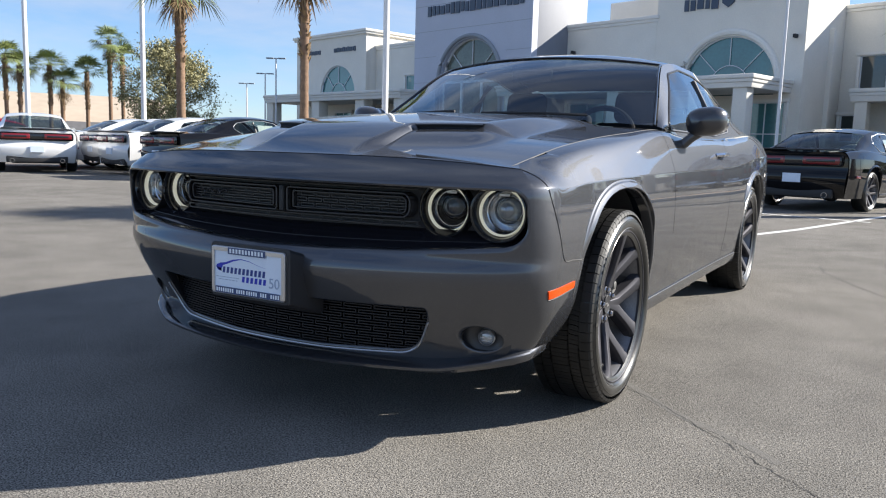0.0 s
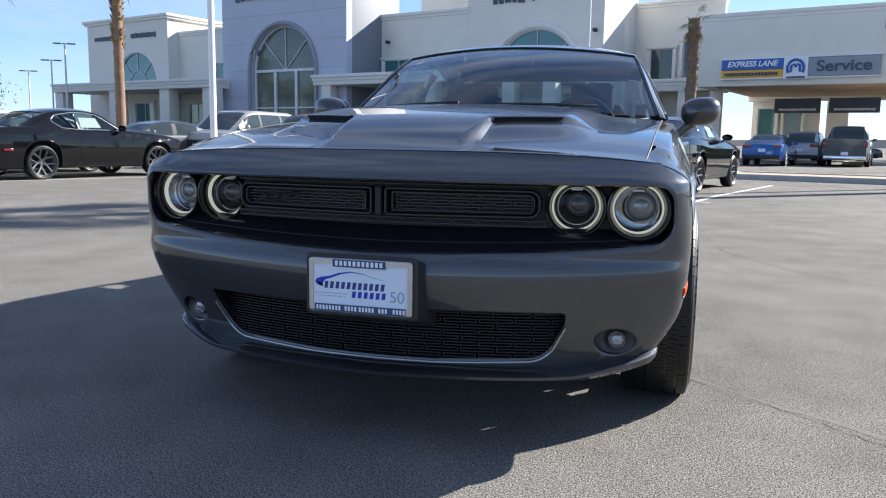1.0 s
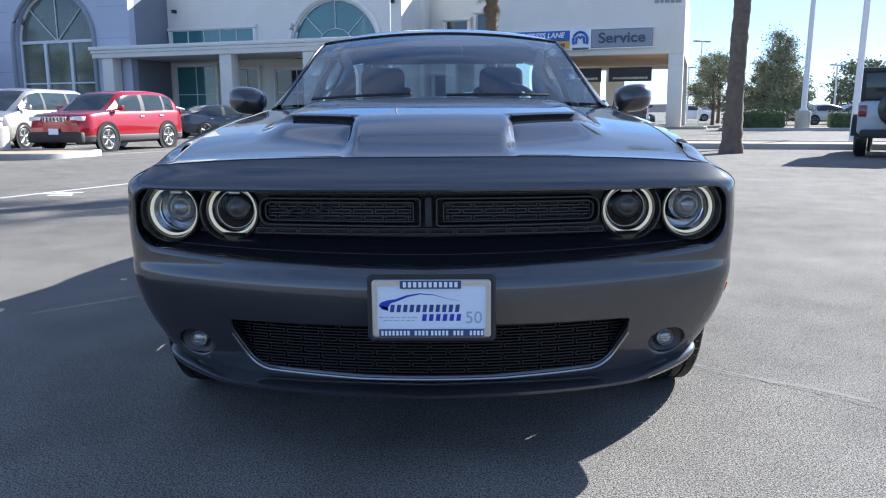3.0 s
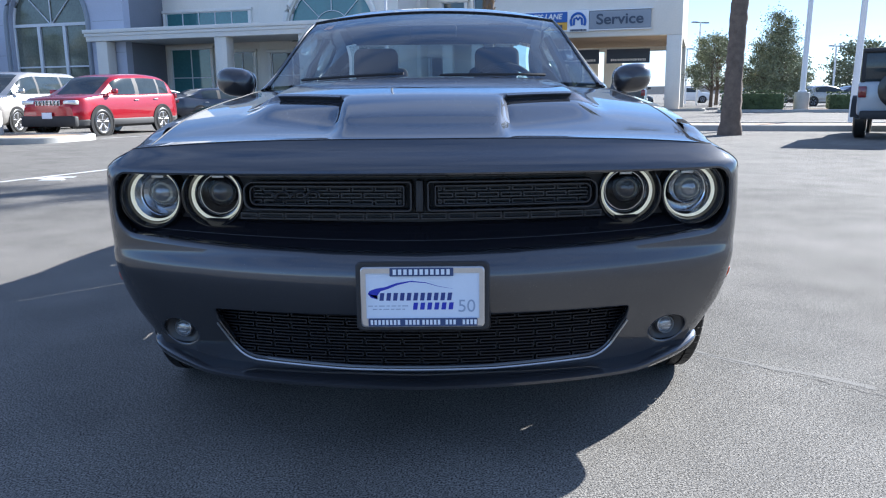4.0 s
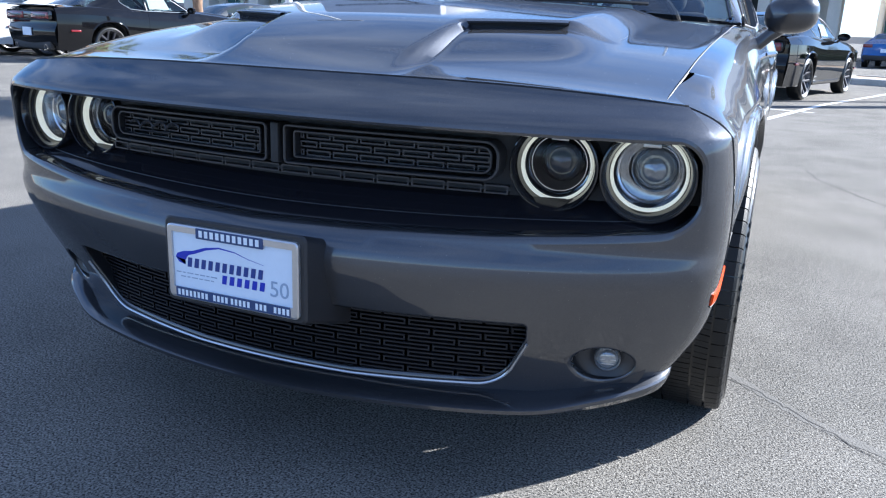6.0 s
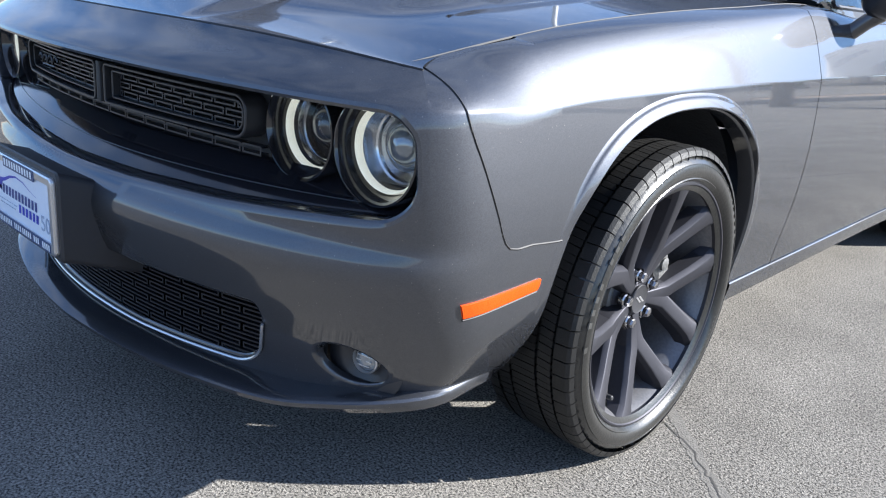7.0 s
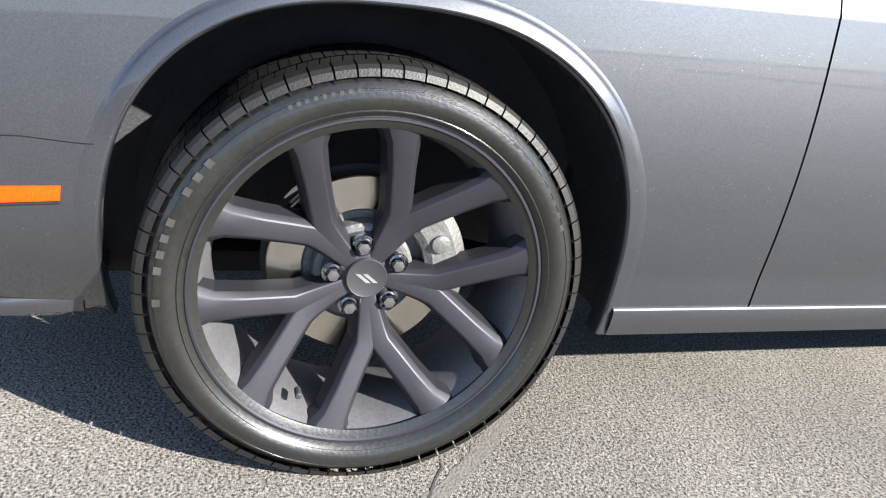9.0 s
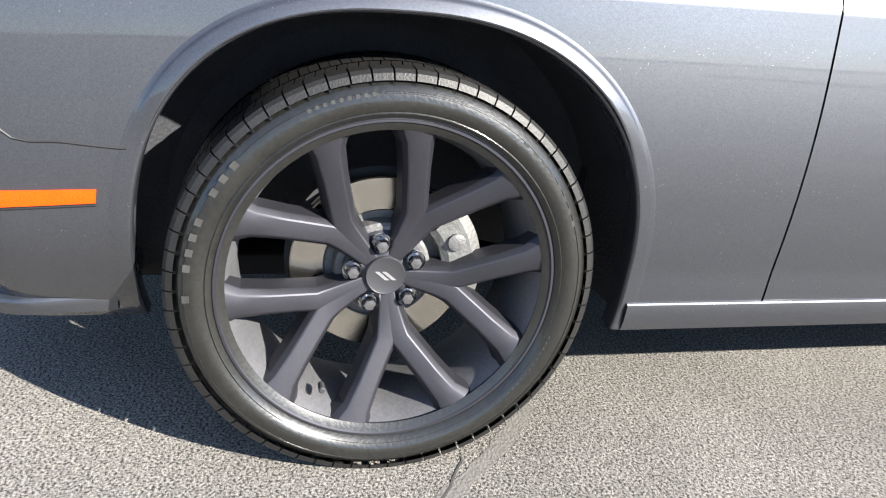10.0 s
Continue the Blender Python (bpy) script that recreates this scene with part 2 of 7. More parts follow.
CONCRETE = plain("kerb_concrete", (0.42, 0.41, 0.38), 0.85, vary=0.2, scale=2, bump=0.3, bump_scale=60)
GRAVEL = plain("tan_gravel", (0.42, 0.30, 0.20), 0.95, vary=0.4, scale=6, bump=0.8, bump_scale=50)
STUCCO = plain("cream_stucco", (0.72, 0.69, 0.62), 0.9, vary=0.06, scale=0.8, bump=0.25, bump_scale=40)
STUCCO_TRIM = plain("pale_stucco_trim", (0.74, 0.72, 0.67), 0.9, vary=0.05, scale=1.2, bump=0.2, bump_scale=40)
SOFFIT = plain("tan_soffit", (0.50, 0.37, 0.25), 0.85, vary=0.1, scale=2)
TOWER_SIDE = plain("slate_panels", (0.20, 0.215, 0.25), 0.6, vary=0.08, scale=0.7)
TOWER_GLASS = plain("olive_window_glass", (0.13, 0.145, 0.12), 0.06, vary=0.35, scale=0.5)
TOWER = plain("blue_grey_panels", (0.46, 0.49, 0.58), 0.6, vary=0.06, scale=0.7)
SIGN_GREY = plain("sign_grey", (0.26, 0.29, 0.33), 0.5, vary=0.05)
SIGN_BLUE = plain("sign_blue", (0.02, 0.11, 0.42), 0.4)
SIGN_AMBER = plain("sign_amber", (0.68, 0.36, 0.03), 0.4)
SIGN_WHITE = plain("sign_white", (0.78, 0.79, 0.80), 0.4)
SIGN_DARK = plain("sign_dark_letters", (0.04, 0.06, 0.10), 0.4)
SHOP_GLASS = plain("teal_window_glass", (0.05, 0.16, 0.17), 0.06, vary=0.2, scale=0.4, coat=0.6)
DARK_GLASS = plain("dark_window_glass", (0.03, 0.04, 0.04), 0.05, vary=0.2, scale=0.4, coat=0.6)
FRAME = plain("pale_window_frame", (0.66, 0.68, 0.70), 0.5)
POLE = plain("white_pole_paint", (0.72, 0.73, 0.74), 0.45, vary=0.06)
BARK = plain("palm_bark", (0.20, 0.13, 0.085), 0.95, vary=0.45, scale=9, bump=0.9, bump_scale=22)
BARK_DARK = plain("dark_palm_bark", (0.15, 0.115, 0.09), 0.95, vary=0.4, scale=7, bump=0.9, bump_scale=18)
WOOD_BARK = plain("tree_bark", (0.13, 0.10, 0.075), 0.95, vary=0.4, scale=5, bump=0.8, bump_scale=20)
FROND = plain("palm_frond", (0.19, 0.23, 0.075), 0.7, vary=0.45, scale=3)
DEAD_FROND = plain("dead_frond", (0.22, 0.15, 0.08), 0.9, vary=0.4, scale=5)
LEAF = plain("broad_leaf", (0.28, 0.26, 0.13), 0.75, vary=0.5, scale=2)
NEEDLE = plain("pine_needle", (0.20, 0.22, 0.135), 0.8, vary=0.5, scale=2)
HEDGE = plain("hedge_leaf", (0.085, 0.115, 0.045), 0.8, vary=0.5, scale=4)
SAND = plain("sand_hill", (0.42, 0.345, 0.265), 0.95, vary=0.12, scale=0.02)
FAR_ROAD = plain("far_wall", (0.25, 0.24, 0.24), 0.9, vary=0.2, scale=0.05)


# ---- mesh tools ----
def link(name, bm, mats, parent=None, label="", smooth=True, angle=0.6):
    me = bpy.data.meshes.new(name)
    bm.to_mesh(me)
    bm.free()
    for m in (mats if isinstance(mats, (list, tuple)) else [mats]):
        me.materials.append(m)
    if smooth:
        me.shade_smooth()
        me.set_sharp_from_angle(angle=angle)
    ob = new(name, me)
    if parent:
        ob.parent = parent
    if label:
        tagged(ob, label)
    return ob


def part(name, bm, mat, parent, label="", smooth=True, angle=0.6):
    return link(name, bm, mat, parent, label, smooth, angle)


def thing(name, label, category, m=None, group="", kind=""):
    ob = new(name)
    ob.empty_display_size = 0.2
    if m is not None:
        ob.matrix_world = m
    return tagged(ob, label, category, group, kind)


def ramp(t, pts):
    """A smooth curve through (t, value) pairs, flat beyond its ends, with no overshoot."""
    if t <= pts[0][0]:
        return pts[0][1]
    if t >= pts[-1][0]:
        return pts[-1][1]
    n = len(pts)
    i = 0
    while pts[i + 1][0] < t:
        i += 1

    def slope(k):
        if k == 0 or k == n - 1:
            a = min(k, n - 2)
            return (pts[a + 1][1] - pts[a][1]) / (pts[a + 1][0] - pts[a][0])
        d0 = (pts[k][1] - pts[k - 1][1]) / (pts[k][0] - pts[k - 1][0])
        d1 = (pts[k + 1][1] - pts[k][1]) / (pts[k + 1][0] - pts[k][0])
        return 0.0 if d0 * d1 <= 0 else 2 * d0 * d1 / (d0 + d1)

    h = pts[i + 1][0] - pts[i][0]
    s = (t - pts[i][0]) / h
    a, b, p, q = pts[i][1], pts[i + 1][1], slope(i) * h, slope(i + 1) * h
    return a * (1 + 2 * s) * (1 - s) ** 2 + p * s * (1 - s) ** 2 + b * s * s * (3 - 2 * s) + q * s * s * (s - 1)


def step(a, b, t):
    s = min(1.0, max(0.0, (t - a) / (b - a)))
    return s * s * (3 - 2 * s)


def grid(bm, rows, close=False, flip=False):
    """Faces between rows of points of one length."""
    vs = [[bm.verts.new(p) for p in r] for r in rows]
    n = len(rows[0])
    for i in range(len(rows) - 1):
        for j in range(n if close else n - 1):
            k = (j + 1) % n
            f = (vs[i][j], vs[i][k], vs[i + 1][k], vs[i + 1][j])
            bm.faces.new(f[::-1] if flip else f)
    return vs


def box(bm, c, s, bevel=0.0, m=None, seg=2):
    r = bmesh.ops.create_cube(bm, size=1.0, matrix=(m or Matrix()) @ Matrix.Translation(c) @ Matrix.Diagonal((*s, 1)))
    if bevel:
        es = {e for v in r["verts"] for e in v.link_edges}
        bmesh.ops.bevel(bm, geom=list(es), offset=bevel, segments=seg, affect="EDGES", profile=0.5)


def tube(bm, pts, radius, sides=6, ends=True):
    """A tube along points; radius is a number or one for each point."""
    pts = [Vector(p) for p in pts]
    rows = []
    for i, p in enumerate(pts):
        d = (pts[min(i + 1, len(pts) - 1)] - pts[max(i - 1, 0)]).normalized()
        a = d.cross(Vector((0, 0, 1)) if abs(d.z) < 0.9 else Vector((1, 0, 0))).normalized()
        b = d.cross(a)
        r = radius[i] if isinstance(radius, (list, tuple)) else radius
        rows.append([p + r * (math.cos(k * math.tau / sides) * a + math.sin(k * math.tau / sides) * b) for k in range(sides)])
    vs = grid(bm, rows, close=True)
    if ends:
        bm.faces.new(vs[0][::-1]), bm.faces.new(vs[-1])


def lathe(bm, profile, n=64, m=None, arc=math.tau):
    """Turns (radius, height) pairs about the local x axis: height along x."""
    m = m or Matrix()
    full = abs(arc - math.tau) < 1e-6
    k = n if full else n + 1
    rows = [[m @ Vector((h, r * math.cos(i * arc / n), r * math.sin(i * arc / n))) for i in range(k)] for r, h in profile]
    return grid(bm, rows, close=full)


def prism(bm, outline, lo, hi, axis=1):
    """A solid from a closed outline of (a, b) pairs between lo and hi along an axis."""
    def at(a, b, h):
        return {0: (h, a, b), 1: (a, h, b), 2: (a, b, h)}[axis]
    v0 = [bm.verts.new(at(a, b, lo)) for a, b in outline]
    v1 = [bm.verts.new(at(a, b, hi)) for a, b in outline]
    bm.faces.new(v0), bm.faces.new(v1[::-1])
    for i in range(len(outline)):
        j = (i + 1) % len(outline)
        bm.faces.new((v0[j], v0[i], v1[i], v1[j]))
    bmesh.ops.recalc_face_normals(bm, faces=bm.faces)


def letters(name, words, size, m, mat, parent, depth=0.001, align="CENTER", shear=0.0, bold=0.0, stretch=1.0):
    """Raised letters in the built-in font, as a mesh, upright in the local xz plane and facing -y."""
    cu = bpy.data.curves.new(name, "FONT")
    cu.body, cu.size, cu.extrude, cu.align_x, cu.align_y, cu.shear, cu.offset = words, size, depth, align, "CENTER", shear, bold
    tmp = bpy.data.objects.new(name, cu)
    scene.collection.objects.link(tmp)
    me = bpy.data.meshes.new_from_object(tmp.evaluated_get(bpy.context.evaluated_depsgraph_get()))
    bpy.data.objects.remove(tmp)
    me.transform(m @ Matrix.Rotation(radians(90), 4, "X") @ Matrix.Diagonal((stretch, 1, 1, 1)))
    me.materials.clear()
    me.materials.append(mat)
    ob = new(name, me)
    ob.parent = parent
    return ob


def inside(poly, a, b):
    hit = False
    for i in range(len(poly)):
        (x1, y1), (x2, y2) = poly[i - 1], poly[i]
        if (y1 > b) != (y2 > b) and a < (x2 - x1) * (b - y1) / (y2 - y1) + x1:
            hit = not hit
    return hit


def nearest(poly, a, b):
    """The nearest point of a closed outline, its distance and the way inwards."""
    best = None
    for i in range(len(poly)):
        (x1, y1), (x2, y2) = poly[i - 1], poly[i]
        dx, dy = x2 - x1, y2 - y1
        L = dx * dx + dy * dy or 1e-12
        t = min(1, max(0, ((a - x1) * dx + (b - y1) * dy) / L))
        px, py = x1 + t * dx, y1 + t * dy
        d = math.hypot(a - px, b - py)
        if best is None or d < best[0]:
            s = math.sqrt(L)
            best = (d, px, py, -dy / s, dx / s)
    return best


def rounded(corners, radii, seg=8):
    """An outline with rounded corners, counter-clockwise corners as (a, b)."""
    out = []
    n = len(corners)
    for i, c in enumerate(corners):
        c, p, q = Vector(c), Vector(corners[i - 1]), Vector(corners[(i + 1) % n])
        r = radii[i] if isinstance(radii, (list, tuple)) else radii
        a, b = (p - c).normalized(), (q - c).normalized()
        half = a.angle(b) / 2
        d = r / math.tan(half)
        s, e = c + a * d, c + b * d
        mid = c + (a + b).normalized() * (r / math.sin(half))
        for k in range(seg + 1):
            w = s.lerp(e, k / seg) - mid
            out.append(tuple(mid + w.normalized() * r))
    return out


def fine(poly, gap):
    """The same outline with points no further apart than gap."""
    out = []
    for i in range(len(poly)):
        p, q = poly[i - 1], poly[i]
        k = max(1, math.ceil(math.hypot(q[0] - p[0], q[1] - p[1]) / gap))
        out += [(p[0] + (q[0] - p[0]) * j / k, p[1] + (q[1] - p[1]) * j / k) for j in range(k)]
    return out


# ---- the coupe: one body form, nose towards -y, front axle at y = 0 ----
SEAM, FLOOR, LEVELS = -0.46, 0.25, 56
CREASE = ((-0.9, 0.80), (-0.66, 0.807), (-0.35, 0.830), (0.1, 0.843), (0.7, 0.850), (1.8, 0.856), (2.4, 0.875), (2.95, 0.915), (3.5, 0.93), (4.1, 0.93))
HALF = ((-0.46, 0.905), (-0.36, 0.9068), (-0.2, 0.9150), (0.0, 0.9245), (0.2, 0.9285), (0.7, 0.930), (1.8, 0.934), (2.5, 0.950), (2.95, 0.958), (3.5, 0.945), (4.05, 0.88))
TOP_Z = ((-0.75, 0.868), (-0.46, 0.925), (-0.3, 0.950), (0.0, 0.983), (0.4, 1.014), (0.82, 1.040), (1.2, 1.020), (2.0, 1.025), (2.6, 1.055), (3.2, 1.085), (3.6, 1.07), (4.05, 1.03))
TOP_X = ((-0.75, 0.765), (-0.46, 0.782), (0.4, 0.800), (0.8, 0.805), (1.2, 0.832), (2.0, 0.842), (2.6, 0.850), (3.3, 0.82), (4.05, 0.78))
NOSE = ((0.24, -0.866), (0.30, -0.874), (0.40, -0.912), (0.48, -0.944), (0.545, -0.957), (0.575, -0.950), (0.602, -0.933), (0.70, -0.928), (0.80, -0.922), (0.826, -0.908), (0.849, -0.878), (0.873, -0.835), (0.899, -0.797), (0.94, -0.75))
BOW = ((0.27, 0.31), (0.45, 0.27), (0.60, 0.215), (0.70, 0.185), (0.826, 0.16), (0.875, 0.148), (0.90, 0.13))
ARCH_Y, ARCH_REAR, ARCH_Z = 0.424, 0.438, 0.446
AXLES = (0.0, 2.95)


def arch_outline(axle):
    out = []
    for i in range(97):
        a = radians(-25 + 230 * i / 96)
        c, s = math.cos(a), math.sin(a)
        e = 2 / (2.6 if c < 0 else 2.3)
        out.append((axle - 0.004 + (ARCH_Y if c < 0 else ARCH_REAR) * math.copysign(abs(c) ** e, c), 0.36 + ARCH_Z * math.copysign(abs(s) ** e, s)))
    return out + [(axle - 0.40, 0.1), (axle + 0.40, 0.1)]


def side_x(y, z):
    """Half width of the body at a place along it and a height."""
    zc, x0 = ramp(y, CREASE), ramp(y, HALF)
    if z <= zc:
        h = (zc - z) / (zc - FLOOR)
        x = x0 + 0.012 * math.sin(math.pi * min(1, h * 1.25)) - 0.035 * h ** 2.6
        if z < 0.46:
            x -= 0.075 * ((0.46 - z) / 0.2) ** 2 * (1 - step(-0.42, -0.30, y))
    else:
        zt, xt = ramp(y, TOP_Z), ramp(y, TOP_X)
        g = min(1.0, (z - zc) / (zt - zc))
        x = x0 - (x0 - xt) * (0.50 * g + 0.50 * (1 - max(0.0, 1 - g ** 4) ** 0.25))
    return x


PHI = math.pi / 2 * (1 - (1 - np.linspace(0, 1, 220)) ** 4)


@functools.lru_cache(maxsize=None)
def front_curve(z):
    """The front's line at a height, from its middle to the seam: x, y and length so far."""
    X = side_x(SEAM, z)
    yc, a = ramp(z, NOSE), ramp(z, BOW)
    d = SEAM - yc - a * X * X
    xs = X * np.sin(PHI) ** 0.25
    xs = np.concatenate((np.linspace(0, xs[2], 30)[:-1], xs[2:]))
    u = np.minimum(1, xs / X)
    ys = yc + a * xs * xs + d * (1 - (1 - u ** 8) ** 0.125)
    xs = np.array([x * (side_x(y, z) / X) ** step(-0.68, -0.50, y) for x, y in zip(xs, ys)])
    arc = np.concatenate(([0], np.cumsum(np.hypot(np.diff(xs), np.diff(ys)))))
    return xs, ys, arc


def front_y(x, z):
    """How far the front reaches at a place across it and a height."""
    xs, ys, _ = front_curve(round(z, 5))
    k = int(np.argmax(xs))
    return float(np.interp(abs(x), xs[:k + 1], ys[:k + 1]))


def front_point(s, z):
    """The point of the front at the share s of the way from its middle to the seam, at a height."""
    xs, ys, arc = front_curve(round(z, 5))
    t = abs(s) * arc[-1]
    return (math.copysign(float(np.interp(t, arc, xs)), s), float(np.interp(t, arc, ys)), z)


HOOD_S = 0.755
CORNER = (0.771, -0.730, 0.874)


@functools.lru_cache(maxsize=None)
def wing_y(k):
    """Where along the car the wing's edge lies, from the bonnet's corner to the seam."""
    s, z = HOOD_S + (1 - HOOD_S) * k, 0.9
    for _ in range(10):
        z += (ramp(front_point(s, z)[1], TOP_Z) - z) * 0.7
    flat = CORNER[1] + (SEAM - CORNER[1]) * k
    return flat + (front_point(s, z)[1] - flat) * step(0.2, 0.9, k)


def edge_point(s):
    """A point of the front's upper edge: along the bonnet's front, then back along the wing."""
    a = abs(s)
    if a <= HOOD_S:
        return front_point(s, brow(s))
    k = (a - HOOD_S) / (1 - HOOD_S)
    y = wing_y(k)
    x = ramp(y, TOP_X) + (CORNER[0] - ramp(CORNER[1], TOP_X)) * (1 - k) ** 3
    return (math.copysign(x, s), y, brow(s))


@functools.lru_cache(maxsize=None)
def brow(s):
    """Height of the front's upper edge."""
    s = abs(float(s))
    if s <= HOOD_S:
        return 0.899 + (CORNER[2] - 0.899) * (s / HOOD_S) ** 3.5
    k = (s - HOOD_S) / (1 - HOOD_S)
    y = wing_y(k)
    return ramp(y, TOP_Z) + (CORNER[2] - ramp(CORNER[1], TOP_Z)) * (1 - k) ** 3


def front_form(s, t):
    """The front at the share s across and t up; its shoulder leans in to the edge of the wing."""
    top = brow(s)
    z = FLOOR + t * (top - FLOOR)
    p = front_point(s, z)
    if abs(s) <= HOOD_S or z < 0.81:
        return p
    e, q = edge_point(s), front_point(s, top)
    w = ((z - 0.81) / (top - 0.81)) ** 3.2 * (1 - step(0.88, 0.975, abs(s)))
    return (p[0] + (e[0] - q[0]) * w, p[1] + (e[1] - q[1]) * w, z)


def sheet(bm, params, pos, holes=(), keep_inside=False, lips=()):
    """A sheet over a net of (a, b, point or None), cut along outlines; the cut edges are rolled inwards along lips: (outline number, depth vector, radius)."""
    R, C = len(params), len(params[0])
    ab = [[(p[0], p[1]) for p in r] for r in params]
    pt = [[p[2] for p in r] for r in params]
    kept = [[True] * (C - 1) for _ in range(R - 1)]
    owner = {}
    for k, poly in enumerate(holes):
        lo_a, hi_a = min(p[0] for p in poly), max(p[0] for p in poly)
        lo_b, hi_b = min(p[1] for p in poly), max(p[1] for p in poly)
        for i in range(R - 1):
            for j in range(C - 1):
                q = (ab[i][j], ab[i][j + 1], ab[i + 1][j + 1], ab[i + 1][j])
                a, b = sum(p[0] for p in q) / 4, sum(p[1] for p in q) / 4
                isin = lo_a < a < hi_a and lo_b < b < hi_b and inside(poly, a, b)
                if isin != keep_inside and (isin or keep_inside):
                    kept[i][j] = False
                    for v in ((i, j), (i, j + 1), (i + 1, j + 1), (i + 1, j)):
                        owner.setdefault(v, k)
    used = {v for i in range(R - 1) for j in range(C - 1) if kept[i][j] for v in ((i, j), (i, j + 1), (i + 1, j + 1), (i + 1, j))}
    way = {}
    for (i, j), k in owner.items():
        if (i, j) in used:
            d, a, b, na, nb = nearest(holes[k], *ab[i][j])
            if d < 0.05:
                ab[i][j] = (a, b)
                pt[i][j] = None
                way[i, j] = (k, na, nb)
    vs = {}
    for (i, j) in used:
        vs[i, j] = bm.verts.new(pt[i][j] or pos(*ab[i][j]))
    for i in range(R - 1):
        for j in range(C - 1):
            if kept[i][j]:
                try:
                    bm.faces.new((vs[i, j], vs[i, j + 1], vs[i + 1, j + 1], vs[i + 1, j]))
                except ValueError:
                    pass
    for k, depth, r in lips:
        ring = {v: ij for ij, v in vs.items() if ij in way and way[ij][0] == k}
        made = {}
        for v, ij in ring.items():
            a, b = ab[ij[0]][ij[1]]
            _, na, nb = way[ij]
            e = 0.004
            if not inside(holes[k], a + na * e, b + nb * e):
                na, nb = -na, -nb
            w = (Vector(pos(a + na * e, b + nb * e)) - v.co).normalized()
            D = Vector(depth)
            dn = D.normalized()
            made[v] = [bm.verts.new(v.co + w * r * math.sin(t) + dn * r * (1 - math.cos(t))) for t in (0.5, 1.05, 1.57)]
            made[v].append(bm.verts.new(made[v][-1].co + D))
        for e in [e for e in bm.edges if e.is_valid and len(e.link_faces) == 1 and e.verts[0] in made and e.verts[1] in made]:
            chain = ([e.verts[0]] + made[e.verts[0]], [e.verts[1]] + made[e.verts[1]])
            for q in range(len(chain[0]) - 1):
                bm.faces.new((chain[0][q], chain[1][q], chain[1][q + 1], chain[0][q + 1]))


# outlines of the openings in the front, as (x, z)
def lower_edge(x):
    return 0.594 + 0.036 * (x / 0.84) ** 2


GRILLE = fine(rounded([(-0.874, lower_edge(0.86) + 0.004), (-0.5, lower_edge(0.5)), (-0.25, lower_edge(0.25)), (0, lower_edge(0)), (0.25, lower_edge(0.25)), (0.5, lower_edge(0.5)), (0.874, lower_edge(0.86) + 0.004), (0.864, 0.824), (-0.864, 0.824)],
                      (0.080, 0.3, 0.3, 0.3, 0.3, 0.3, 0.080, 0.06, 0.06), 14), 0.012)
INTAKE = fine(rounded([(-0.575, 0.405), (-0.515, 0.288), (-0.2, 0.276), (0.2, 0.276), (0.515, 0.288), (0.575, 0.405), (0.578, 0.447), (-0.578, 0.447)],
                      (0.06, 0.09, 0.4, 0.4, 0.09, 0.06, 0.012, 0.012)), 0.012)
FOG_AT = (0.717, 0.345)


def fog_outline(side):
    return [(side * (FOG_AT[0] - 0.007 + 0.066 * math.cos(a * math.tau / 48)), FOG_AT[1] + 0.050 * math.sin(a * math.tau / 48)) for a in range(48)]


def cowl(u, w):
    """The windscreen: u across from -1 to 1, w up from 0 to 1."""
    ye = 0.885 + 0.575 * w
    xe, ze = ramp(ye, RAIL_X), ramp(ye, RAIL_Z)
    yc, zc = 0.53 + 0.80 * w, 1.078 + 0.364 * w + 0.022 * math.sin(math.pi * w)
    q = u * u
    return (u * xe, yc + (ye - yc) * q, zc + (ze - zc) * q + 0.012 * math.sin(math.pi * w) * (1 - q))


RAIL_Z = ((0.86, 1.045), (1.1, 1.195), (1.35, 1.355), (1.5, 1.410), (1.8, 1.440), (2.2, 1.440), (2.6, 1.385), (3.0, 1.25), (3.35, 1.095))
RAIL_X = ((0.86, 0.800), (1.1, 0.738), (1.35, 0.672), (1.5, 0.645), (2.2, 0.638), (2.8, 0.645), (3.35, 0.71))
SIDE_WINDOW = fine(rounded([(0.965, 1.046), (2.05, 1.045), (2.42, 1.075), (2.66, 1.215), (2.5, 1.338), (2.1, 1.402), (1.75, 1.404), (1.47, 1.358)], (0.02, 0.3, 0.05, 0.05, 0.12, 0.5, 0.2, 0.12)), 0.03)


def cabin_x(y, z):
    zb, zr = ramp(y, TOP_Z), ramp(y, RAIL_Z)
    h = min(1.0, max(0.0, (z - zb) / max(0.01, zr - zb)))
    xb, xr = ramp(y, TOP_X), ramp(y, RAIL_X)
    return xb + (xr - xb) * h + 0.02 * math.sin(math.pi * h)


def scoop_front(x):
    return -0.435 + 0.5 * (abs(x) - 0.245)


def bonnet_bulge(x, y, low=False):
    ax = abs(x)
    b = ramp(y, ((-0.80, 0.0), (-0.74, 0.008), (-0.6, 0.032), (-0.4, 0.048), (0.0, 0.046), (0.5, 0.028), (0.85, 0.01)))
    xi = 0.205 + 0.035 * step(-0.78, -0.42, y)
    front = 1 - step(xi, xi + 0.045, ax)
    back = 1 - step(0.475, 0.60, ax)
    d = y - scoop_front(x)
    floor = 0.60 * step(-0.26, 0.0, d) * step(0.235, 0.27, ax)
    t = floor + (1 - floor) * (0.0 if low else step(0.0, 0.03, d))
    return b * max(front, back * t)


